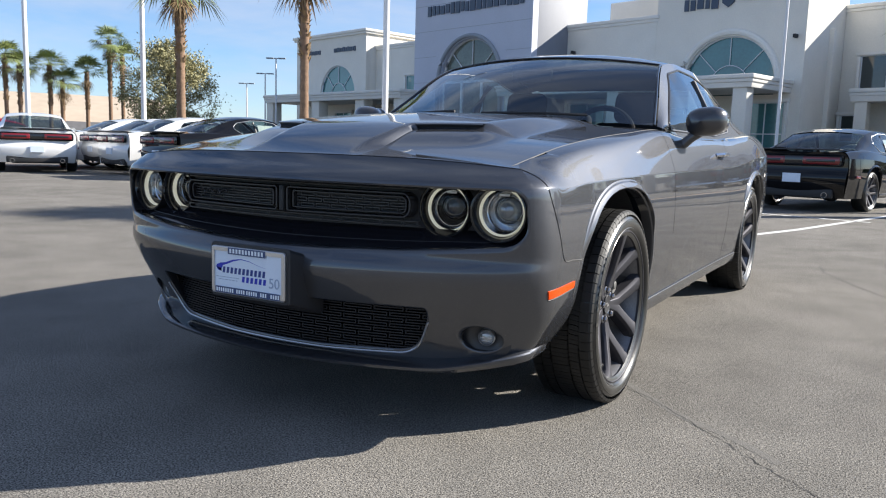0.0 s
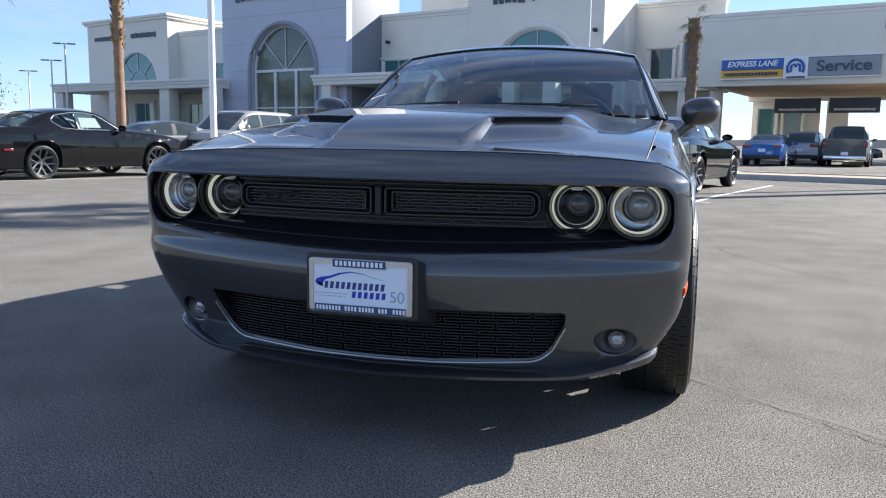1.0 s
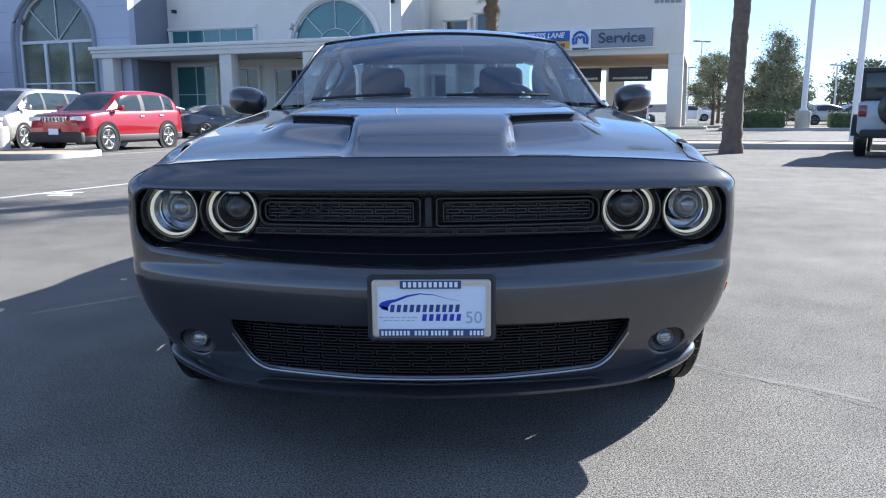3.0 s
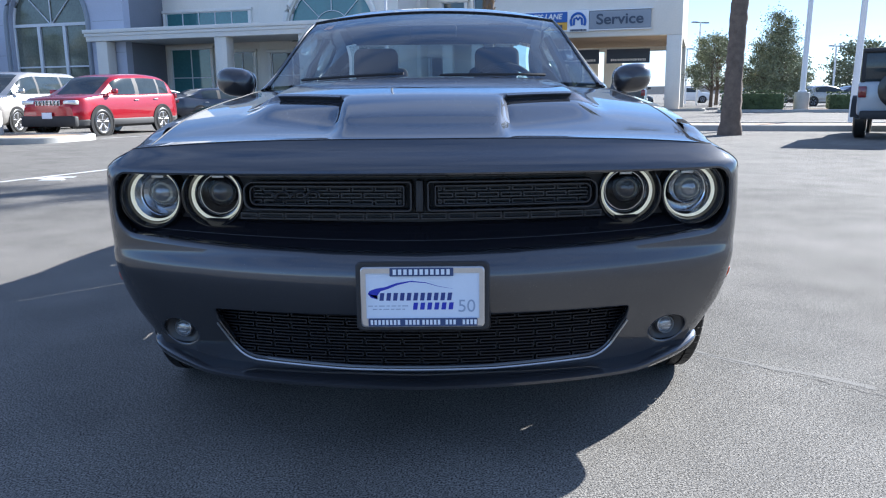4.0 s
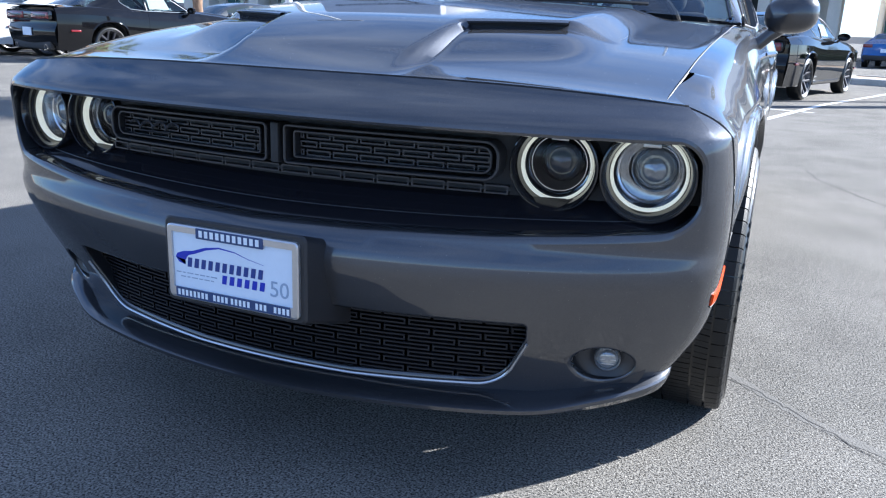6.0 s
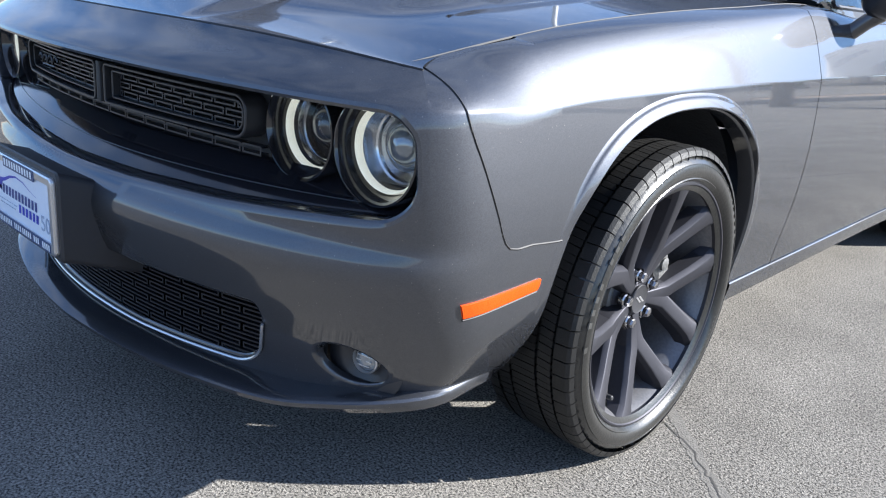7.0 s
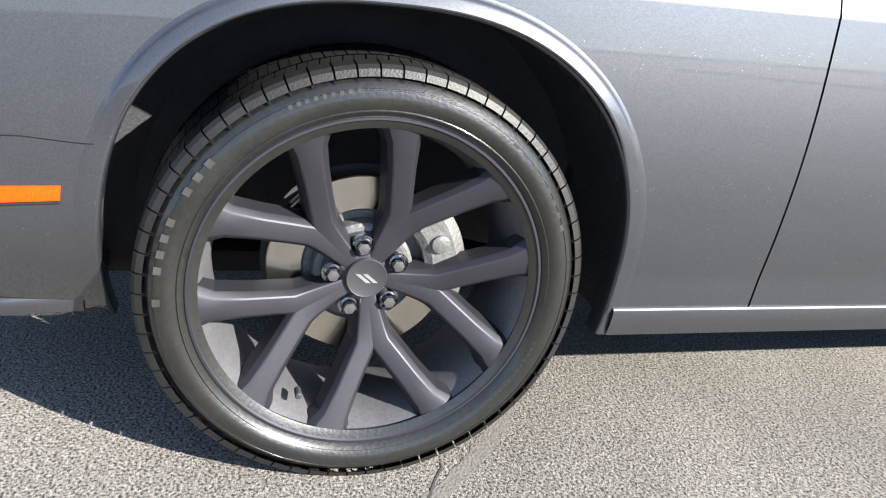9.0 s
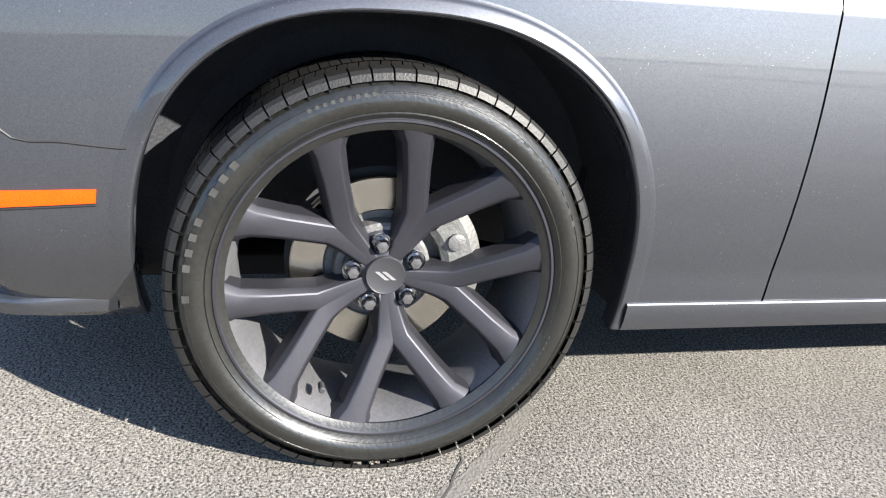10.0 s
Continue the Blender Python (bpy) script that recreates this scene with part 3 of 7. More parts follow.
def edge_of_bonnet():
    """The gap along the wing, from the front corner to the windscreen, as points."""
    pts = [edge_point(s) for s in np.linspace(HOOD_S, 1, 24)]
    return pts + [(ramp(y, TOP_X), y, ramp(y, TOP_Z)) for y in np.linspace(SEAM + 0.02, 0.84, 60)]


def line_on(name, pts, r, parent, mat=GAP, sides=5):
    bm = bmesh.new()
    tube(bm, pts, r, sides)
    return part(name, bm, mat, parent)


def coupe_shell(name, paint, m, label, group="", detail=True):
    """The shared body form of the two-door coupe with its glass; returns the thing."""
    car = thing(name, label, "car", None, group)

    def levels(edge, top):
        """Heights from the floor to the top, close together at the shoulder's crease."""
        low = [FLOOR + (edge - 0.004 - FLOOR) * i / (LEVELS - 16) for i in range(LEVELS - 15)]
        return low + [edge] + [edge + 0.004 + (top - edge - 0.004) * i / 13 for i in range(14)]

    # front with the openings for grille, intake and fog lamps
    bm = bmesh.new()
    ss = np.unique(np.concatenate((np.linspace(-1, 1, 141), [k * (HOOD_S + d) for k in (1, -1) for d in (-0.006, 0, 0.006)])))
    crease = ramp(SEAM, CREASE)
    net = []
    for k in range(LEVELS):
        net.append([(p[0], p[2], p) for p in (front_form(s, (levels(crease, brow(s))[k] - FLOOR) / (brow(s) - FLOOR)) for s in ss)])
    sheet(bm, net, lambda x, z: (x, front_y(x, z), z), (GRILLE, INTAKE, fog_outline(1), fog_outline(-1)),
          lips=((0, (0, 0.035, 0), 0.016), (1, (0, 0.03, 0), 0.008), (2, (0, 0.012, 0), 0.008), (3, (0, 0.012, 0), 0.008)))
    part("front_bumper", bm, paint, car)

    def door_gap(z):
        return ramp(z, ((0.25, 0.728), (0.33, 0.727), (0.6, 0.724), (0.85, 0.724), (1.0, 0.722)))

    for side in (1, -1):
        for pname, lo, hi, cols in (("front_wing", lambda z: SEAM, lambda z: door_gap(z) - 0.0022, 64), ("door", lambda z: door_gap(z) + 0.0022, lambda z: 2.06 - 0.05 * (z - 0.6), 40),
                                    ("rear_quarter", lambda z: 2.0645 - 0.05 * (z - 0.6), lambda z: 4.02, 84)):
            bm = bmesh.new()
            net = []
            for k in range(LEVELS):
                row = []
                for c in range(cols + 1):
                    y = lo(0.6) + (hi(0.6) - lo(0.6)) * c / cols
                    z = levels(ramp(y, CREASE), ramp(y, TOP_Z))[k]
                    y = lo(z) + (hi(z) - lo(z)) * c / cols
                    row.append((y, z, (side * side_x(y, z), y, z)))
                net.append(row)
            hole = [arch_outline(0.0)] if pname == "front_wing" else [arch_outline(2.95)] if pname == "rear_quarter" else []
            sheet(bm, net, lambda y, z: (side * side_x(y, z), y, z), hole, lips=((0, (-side * 0.035, 0, 0), 0.007),) if hole else ())
            part(pname, bm, paint, car)
    # bonnet
    edge = edge_of_bonnet()
    ye = [p[1] for p in edge]
    bm = bmesh.new()
    rows = []
    us = np.linspace(-1, 1, 121)
    for r in np.linspace(0, 1, 130):
        y0 = ye[0] + (ye[-1] - ye[0]) * r
        x0, z0 = float(np.interp(y0, ye, [p[0] for p in edge])), float(np.interp(y0, ye, [p[2] for p in edge]))
        bow = -0.068 + (-0.275 + 0.068) * step(0.25, 1.0, r)
        crown = ramp(r, ((0, 0.02), (0.25, 0.028), (0.7, 0.03), (1, 0.022)))
        row = []
        for u in us:
            x, y = u * (x0 - 0.003), y0 + 0.003 + bow * (1 - u * u)
            z = z0 + crown * (1 - u * u) + bonnet_bulge(x, y)
            k = (1 - step(0, 0.07, r))
            if k > 0:
                q = front_point(u * HOOD_S, brow(u * HOOD_S))
                x, y, z = x + (q[0] - x) * k, y + (q[1] + 0.003 - y) * k, z + (q[2] + 0.001 - z) * k
            row.append((x, y, z))
        rows.append(row)
    grid(bm, rows)
    part("bonnet", bm, paint, car)
    # windscreen, roof, rear window, deck and tail
    bm = bmesh.new()
    grid(bm, [[cowl(u, w) for u in np.linspace(-0.985, 0.985, 33)] for w in np.linspace(0, 1, 17)])
    ob = part("windscreen", bm, WINDSCREEN, car)
    ob.visible_shadow = False
    bm = bmesh.new()
    rows = []
    for w in np.linspace(0, 1, 25):
        e, c = 1.46 + 1.24 * w, 1.335 + 1.42 * w
        zc = ramp(w, ((0, 1.446), (0.12, 1.480), (0.35, 1.505), (0.6, 1.495), (1, 1.415)))
        xe, ze = ramp(e, RAIL_X), ramp(e, RAIL_Z)
        rows.append([(u * xe, c + (e - c) * u * u, ze + (zc - ze) * (1 - abs(u) ** 2.6)) for u in np.linspace(-1, 1, 33)])
    grid(bm, rows)
    part("roof", bm, paint, car)
    bm = bmesh.new()
    rows = []
    for w in np.linspace(0, 1, 13):
        e, c = 2.70 + 0.6 * w, 2.755 + 0.68 * w
        zc = 1.405 + (1.10 - 1.405) * w + 0.02 * math.sin(math.pi * w)
        xe, ze = ramp(e, RAIL_X) - 0.02, ramp(e, RAIL_Z)
        rows.append([(u * xe, c + (e - c) * u * u, ze + (zc - ze) * (1 - u * u)) for u in np.linspace(-1, 1, 21)])
    grid(bm, rows)
    ob = part("rear_window", bm, WINDSCREEN if detail else TINTED, car)
    ob.visible_shadow = False
    bm = bmesh.new()
    rows = [[(u * ramp(y, TOP_X), y - 0.12 * (1 - u * u) * (y < 3.4) + 0.05 * (1 - u * u), ramp(y, TOP_Z) + 0.03 * (1 - u * u) + 0.03 * step(3.85, 4.0, y)) for u in np.linspace(-1, 1, 17)] for y in np.linspace(3.28, 4.02, 13)]
    grid(bm, rows)
    part("boot_lid", bm, paint, car)
    bm = bmesh.new()
    rows = [[(u * side_x(4.02, z) * (1 - 0.02 * abs(u) ** 6), 4.02 + 0.07 * (1 - u * u) + ramp(z, ((0.25, -0.08), (0.45, 0.03), (0.6, 0.05), (0.75, 0.0), (0.95, 0.0), (1.06, 0.03))), z) for u in np.linspace(-1, 1, 17)] for z in np.linspace(0.25, 1.035, 20)]
    grid(bm, rows)
    part("rear_bumper", bm, paint, car)
    # cabin sides with the windows cut out of them, and the glass in them
    for side in (1, -1):
        for keep, pname, mat in ((False, "cabin_side", paint), (True, "side_window", TINTED if not detail else WINDSCREEN)):
            bm = bmesh.new()
            net = []
            for h in np.linspace(0, 1, 22):
                row = []
                for y in np.linspace(0.88, 3.34, 100):
                    z = ramp(y, TOP_Z) + (ramp(y, RAIL_Z) - ramp(y, TOP_Z)) * h
                    row.append((y, z, (side * cabin_x(y, z), y, z)))
                net.append(row)
            sheet(bm, net, lambda y, z: (side * cabin_x(y, z), y, z), (SIDE_WINDOW,), keep_inside=keep, lips=() if keep else ((0, (-side * 0.012, 0, 0), 0.004),))
            ob = part(pname, bm, mat, car)
            if keep:
                ob.visible_shadow = False
        bm = bmesh.new()
        tube(bm, [(side * (cabin_x(y, z) + 0.001), y, z) for y, z in SIDE_WINDOW + SIDE_WINDOW[:1]], 0.006, 5)
        part("window_trim", bm, SATIN_BLACK if detail else SILVER, car, "black rubber window seal" if detail else "bright window trim")
        bm = bmesh.new()
        tube(bm, [(side * (cabin_x(2.03 + 0.02 * h, z) - 0.012), 2.03 + 0.02 * h, z) for h, z in ((0, 1.05), (0.5, 1.2), (1, 1.36))], 0.028, 6)
        part("door_pillar", bm, SATIN_BLACK, car)
    # rolled lips round the wheel arches
    for side in (1, -1):
        for axle in AXLES:
            bm = bmesh.new()
            rows = []
            for y0, z0 in arch_outline(axle)[:97]:
                if z0 < 0.285:
                    continue
                d = Vector((y0 - axle + 0.004, z0 - 0.36)).normalized()
                k = step(0.575, 0.70, z0)
                row = []
                for r, o in ((-0.001, -0.018), (-0.0025, 0.010), (-0.0015, 0.0135), (0.0010, 0.0148), (0.0030, 0.0143), (0.009, 0.0122), (0.0155, 0.0096), (0.0190, 0.0078), (0.0210, 0.0050), (0.0230, 0.0022), (0.027, 0.0008), (0.032, -0.0015)):
                    y, z = y0 + d.x * r, z0 + d.y * r
                    row.append((side * (side_x(y, z) + (o * (0.06 + 0.94 * k) if o > 0 else o)), y, z))
                rows.append(row)
            grid(bm, rows)
            part("arch_lip", bm, paint, car, angle=0.7)
    # sills under the doors
    for side in (1, -1):
        bm = bmesh.new()
        rows = []
        for y in np.linspace(0.440, 2.50, 40):
            rows.append([(side * (side_x(y, z) + o), y, z) for z, o in ((0.309, -0.004), (0.309, 0.0035), (0.306, 0.0060), (0.300, 0.0070), (0.272, 0.0062), (0.250, 0.0020))])
        grid(bm, rows)
        part("sill", bm, paint, car, angle=0.5)
    # dark floor with unseen sun-blocking boxes, wheel liners
    bm = bmesh.new()
    box(bm, (0, 1.55, 0.245), (1.10, 4.3, 0.05), 0.01)
    box(bm, (0, 1.48, 0.255), (1.70, 1.95, 0.05), 0.01)
    box(bm, (0, -0.58, 0.29), (1.10, 0.25, 0.04), 0.01)
    # unseen boxes added in the nose, stopping sun that leaks through to the ground
    for side in (1, -1):
        box(bm, (side * 0.63, -0.545, 0.285), (0.24, 0.20, 0.02), 0.004)
        box(bm, (side * 0.67, -0.54, 0.49), (0.22, 0.11, 0.40), 0.01)
    box(bm, (0, -0.08, 0.57), (1.08, 0.94, 0.50), 0.02)
    box(bm, (0, 0.46, 0.55), (1.30, 0.05, 0.6))
    box(bm, (0, 3.55, 0.65), (1.30, 0.05, 0.7))
    part("underbody_and_blockers", bm, VOID, car)
    for side in (1, -1):
        for axle in AXLES:
            bm = bmesh.new()
            a0, n = radians(-12), 40
            rows = []
            for r, x in ((0.462, 0.868), (0.468, 0.83), (0.46, 0.62), (0.40, 0.56), (0.02, 0.555)):
                rows.append([(side * min(x, side_x(axle - 0.004 + r * math.cos(a0 + i * (math.pi - 2 * a0) / n), max(0.27, 0.36 + r * math.sin(a0 + i * (math.pi - 2 * a0) / n))) - 0.03), axle - 0.004 + r * math.cos(a0 + i * (math.pi - 2 * a0) / n), 0.36 + r * math.sin(a0 + i * (math.pi - 2 * a0) / n)) for i in range(n + 1)])
            grid(bm, rows)
            part("wheel_liner", bm, LINER, car)
    # panel gaps: the wing's edge, the bonnet, the bumper joint
    for side in (1, -1):
        line_on("panel_gap", [(side * x, y, z - 0.0014) for x, y, z in edge[1:]], 0.0027, car)
        seam = ((0.792, 0.998), (0.793, 0.986), (0.795, 0.966), (0.799, 0.936), (0.804, 0.903), (0.812, 0.864), (0.821, 0.826), (0.837, 0.766), (0.857, 0.686), (0.877, 0.607), (0.887, 0.565), (0.895, 0.540), (0.907, 0.520), (0.927, 0.509), (0.96, 0.505))
        pts = [front_form(float(np.interp(q, range(len(seam)), [p[0] for p in seam])), float(np.interp(q, range(len(seam)), [p[1] for p in seam]))) for q in np.linspace(0, len(seam) - 1, 64)]
        pts = [(side * (x - 0.0002), y, z) for x, y, z in pts + [(side_x(y, z), y, z) for y, z in ((-0.455, 0.583), (-0.43, 0.581), (-0.418, 0.581))]]
        line_on("panel_gap", pts, 0.0020, car)
    line_on("panel_gap", [(p[0], p[1] + 0.001, p[2] - 0.0005) for p in (front_point(s, brow(s)) for s in np.linspace(-HOOD_S, HOOD_S, 60))], 0.0026, car)
    # chin spoiler
    bm = bmesh.new()
    rows = []
    for s in np.linspace(-1, 1, 81):
        a = abs(s)
        p, q = Vector(front_point(s, 0.285)), Vector(front_point(max(-1, min(1, s + 0.01)), 0.285))
        q0 = Vector(front_point(max(-1, min(1, s - 0.01)), 0.285))
        d = (q - q0).normalized()
        out = Vector((d.y, -d.x, 0))
        rise = ramp(a, ((0, -0.004), (0.56, 0.001), (0.70, 0.019), (0.85, 0.042), (1, 0.05)))
        reach = ramp(a, ((0, 1.35), (0.5, 1.2), (0.7, 0.75), (0.85, 0.4), (1, 0.15)))
        sec = ((-0.05, 0.276), (-0.012, 0.271), (0.028 * reach, 0.262), (0.046 * reach, 0.257), (0.052 * reach, 0.252), (0.050 * reach, 0.243), (0.030 * min(1, reach), 0.232 - 0.006 * a), (-0.06, 0.230 - 0.006 * a))
        rows.append([(p.x + out.x * o, p.y + out.y * o, z + rise) for o, z in sec])
    grid(bm, rows)
    part("chin_spoiler", bm, paint, car, angle=0.5)
    car.matrix_world = m
    return car


def road_wheel(parent_car, at, side, rim_mat, detail=True, steer=0.0):
    """A 20 inch wheel with Y spokes; at is the middle of its outer plane's hub."""
    w = new("wheel")
    w.parent = parent_car
    w.matrix_local = Matrix.Translation(at) @ Matrix.Rotation(radians(steer), 4, "Z") @ Matrix.Diagonal((side, 1, 1, 1))
    n = 96 if detail else 40

    def out(r):
        return r if r < 0.04 else r + 0.0165 * (r - 0.04) / 0.2305 if r < 0.2705 else 0.287 + (r - 0.2705) * 0.807

    bm = bmesh.new()
    prof = [(0.252, 0.100), (0.262, 0.107), (0.268, 0.1095), (0.2705, 0.1085), (0.276, 0.1145), (0.282, 0.1180), (0.2845, 0.1165), (0.290, 0.1200), (0.300, 0.1225), (0.310, 0.1225), (0.320, 0.1198), (0.3205, 0.1208), (0.3225, 0.1203), (0.323, 0.1185), (0.331, 0.1145), (0.338, 0.1090), (0.345, 0.1015), (0.352, 0.092), (0.3545, 0.08), (0.356, 0.0)]
    prof = [(out(r), h) for r, h in prof]
    prof += [(r, -h) for r, h in prof[-2::-1]]
    lathe(bm, prof, n)
    part("tyre", bm, RUBBER, w)
    if detail:
        bm = bmesh.new()
        for ring, (sec, turn, slant) in enumerate((([(0.3455, 0.1140), (0.3560, 0.1100), (0.3616, 0.1030), (0.3632, 0.0740)], 0.0, 0.0), ([(0.3622, 0.068), (0.3635, 0.036)], 0.3, 0.012), ([(0.3638, 0.030), (0.3640, -0.030)], 0.1, 0.0),
                                                    ([(0.3635, -0.036), (0.3622, -0.068)], 0.6, -0.012), ([(0.3632, -0.0740), (0.3616, -0.1030), (0.3560, -0.1100), (0.3455, -0.1140)], 0.5, 0.0))):
            k = 66 if len(sec) > 2 else 132
            for i in range(k):
                a0 = (i + turn) * math.tau / k
                a1 = a0 + math.tau / k * (0.91 if len(sec) > 2 else (0.93, 0.85)[i % 2])
                cols = []
                for q, a in enumerate((a0, (a0 + a1) / 2, a1)):
                    cols.append([(h, (r) * math.cos(a + slant * h / 0.03), (r) * math.sin(a + slant * h / 0.03)) for r, h in sec])
                base = [[(h, (r - 0.009) * math.cos(a + slant * h / 0.03), (r - 0.009) * math.sin(a + slant * h / 0.03)) for r, h in sec] for a in (a0, a1)]
                grid(bm, [base[0]] + cols + [base[1]])
        part("tread", bm, TREAD, w, "worn grey tread blocks", angle=0.4)
        # raised lettering on the sidewall as plain bars
        bm = bmesh.new()
        for start, count, r0, r1, pitch, thick in ((140, 10, 0.302, 0.326, 4.6, 0.0022), (22, 8, 0.309, 0.322, 4.2, 0.0014), (318, 12, 0.290, 0.297, 2.2, 0.001), (98, 9, 0.315, 0.324, 2.2, 0.001), (250, 7, 0.300, 0.306, 2.0, 0.001)):
            for i in range(count):
                if i in (3, 8) and count == 10:
                    continue
                a = radians(start + i * pitch)
                da = radians(pitch * 0.24)
                rows = [[(0.1195 + thick * e, out(r) * math.cos(a + f), out(r) * math.sin(a + f)) for f in (-da, 0, da)] for r, e in ((r0, 0), (r0 + 0.001, 1.2), (r1 - 0.001, 1.2), (r1, 0))]
                grid(bm, rows)
        tagged(part("sidewall_lettering", bm, LETTERING, w, smooth=False), "raised tyre lettering shown as bars", kind="stuff")
    bm = bmesh.new()
    lathe(bm, [(out(r), h) for r, h in ((0.2690, 0.100), (0.27049, 0.1075), (0.2690, 0.1105), (0.2655, 0.1105), (0.2630, 0.1070), (0.2605, 0.1040), (0.2575, 0.0990), (0.2555, 0.0900))], n)
    part("rim", bm, rim_mat, w, "satin graphite rim edge")
    bm = bmesh.new()
    lathe(bm, [(out(r), h) for r, h in ((0.2555, 0.0900), (0.2510, 0.080), (0.2430, 0.055), (0.2370, 0.02), (0.2350, -0.05), (0.243, -0.095), (0.255, -0.105))], n)
    part("barrel", bm, BARREL, w)
    # spokes: five Y forms whose arms reach the rim
    for k in range(5):
        bm = bmesh.new()
        stem = radians(63 + 72 * k)
        for arm in (1, -1):
            path = []
            tip = radians(20.5)
            for r, a in ((0.036, 0.030 * 0), (0.070, radians(4.0)), (0.098, radians(5.0)), (0.118, radians(6.2))):
                path.append((r, stem + arm * a))
            p0 = Vector((0.118 * math.cos(radians(6.2)), 0.118 * math.sin(radians(6.2))))
            p1 = Vector((0.2635 * math.cos(tip), 0.2635 * math.sin(tip)))
            for t in (0.2, 0.5, 0.8, 1.0):
                p = p0.lerp(p1, t)
                path.append((p.length, stem + arm * math.atan2(p.y, p.x)))
            pts = [Vector((0, out(r) * math.cos(a), out(r) * math.sin(a))) for r, a in path]
            rows = []
            for i, p in enumerate(pts):
                d = (pts[min(i + 1, len(pts) - 1)] - pts[max(i - 1, 0)]).normalized()
                s = Vector((0, -d.z, d.y))
                r = p.length * 0.2635 / 0.2795
                face = ramp(r, ((0.03, 0.046), (0.09, 0.054), (0.13, 0.064), (0.2, 0.085), (0.264, 0.1025)))
                wid = ramp(r, ((0.03, 0.018), (0.07, 0.019), (0.118, 0.0222), (0.16, 0.0220), (0.22, 0.0245), (0.245, 0.028), (0.257, 0.034), (0.264, 0.040)))
                deep = ramp(r, ((0.03, 0.03), (0.13, 0.046), (0.23, 0.044), (0.264, 0.028)))
                sec = ((-1.22, -deep), (-1.04, -0.0125), (-0.98, -0.0095), (-0.72, -0.0018), (-0.60, -0.0006), (0.0, 0.0006), (0.60, -0.0006), (0.72, -0.0018), (0.98, -0.0095), (1.04, -0.0125), (1.22, -deep))
                rows.append([(face + h, p.y + s.y * q * wid, p.z + s.z * q * wid) for q, h in sec])
            grid(bm, rows)
        part("spoke", bm, rim_mat, w, angle=0.28)
    bm = bmesh.new()
    lathe(bm, [(0.0, 0.046), (0.034, 0.046), (0.044, 0.043), (0.060, 0.034), (0.074, 0.022), (0.080, -0.002)], 48)
    part("hub", bm, rim_mat, w)
    bm = bmesh.new()
    lathe(bm, [(0.0345, 0.044), (0.0350, 0.0515), (0.0335, 0.0535), (0.0315, 0.0525), (0.0, 0.0530)], 40)
    cap = part("centre_cap", bm, SATIN_BLACK, w, "black centre cap")
    bm = bmesh.new()
    for q in (-0.0062, 0.0062):
        prism(bm, [(q - 0.013, 0.0078), (q - 0.0055, 0.0078), (q + 0.013, -0.0078), (q + 0.0055, -0.0078)], 0.0530, 0.0540, axis=0)
    part("cap_stripes", bm, SILVER, cap, "two slanted silver stripes", smooth=False)
    for k in range(5):
        a = radians(27 + 72 * k)
        c = Vector((0, 0.0575 * math.cos(a), 0.0575 * math.sin(a)))
        bm = bmesh.new()
        lathe(bm, [(0.0185, 0.046), (0.0175, 0.036), (0.0, 0.035)], 20, Matrix.Translation(c + Vector((0.002, 0, 0))))
        lathe(bm, [(0.0145, 0.040), (0.0145, 0.047), (0.0120, 0.050)], 20, Matrix.Translation(c))
        lathe(bm, [(0.0118, 0.046), (0.0118, 0.058), (0.0100, 0.0625), (0.0, 0.0640)], 6, Matrix.Translation(c))
        part("lug_nut", bm, NUT, w, angle=0.3)
    if detail:
        bm = bmesh.new()
        lathe(bm, [(0.162, -0.004), (0.162, -0.028), (0.085, -0.028)], 64)
        lathe(bm, [(0.162, -0.004), (0.160, -0.002), (0.104, -0.002)], 64)
        rotor = part("brake_rotor", bm, ROTOR, w, "bright steel brake disc", angle=0.4)
        bm = bmesh.new()
        lathe(bm, [(0.104, -0.0025), (0.100, -0.006), (0.088, -0.006), (0.085, 0.018), (0.080, 0.022), (0.045, 0.024), (0.0, 0.024)], 64)
        part("rotor_hat", bm, CALIPER, rotor, "dull cast hub of the brake disc", angle=0.4)
        bm = bmesh.new()
        rows = []
        for i in range(15):
            a = radians(-28 + 70 * i / 14)
            rows.append([(h, r * math.cos(a), r * math.sin(a)) for r, h in ((0.105, -0.03), (0.105, 0.026), (0.118, 0.034), (0.160, 0.034), (0.178, 0.022), (0.182, -0.03))])
        vs = grid(bm, rows)
        bm.faces.new(vs[0]), bm.faces.new(vs[-1][::-1])
        for a in (-14, 24):
            lathe(bm, [(0.016, 0.03), (0.016, 0.040), (0.010, 0.042), (0.0, 0.042)], 16, Matrix.Translation((0, 0.138 * math.cos(radians(a)), 0.138 * math.sin(radians(a)))))
        part("brake_caliper", bm, CALIPER, w, "cast grey brake caliper", angle=0.5)
        bm = bmesh.new()
        lathe(bm, [(0.17, -0.045), (0.08, -0.045), (0.0, -0.04)], 40)
        part("dust_shield", bm, MATTE_BLACK, w)
        bm = bmesh.new()
        a = radians(243)
        lathe(bm, [(0.006, 0.0), (0.006, 0.022), (0.004, 0.024), (0.0, 0.024)], 12, Matrix.Translation((0.058, 0.232 * math.cos(a), 0.232 * math.sin(a))))
        part("valve_cap", bm, MATTE_BLACK, w)
    return w


# ---- details of the grey coupe ----
FORWARD = Matrix.Rotation(radians(-90), 4, "Z")


def mask_y(x):
    return -0.812 + 0.17 * x * x


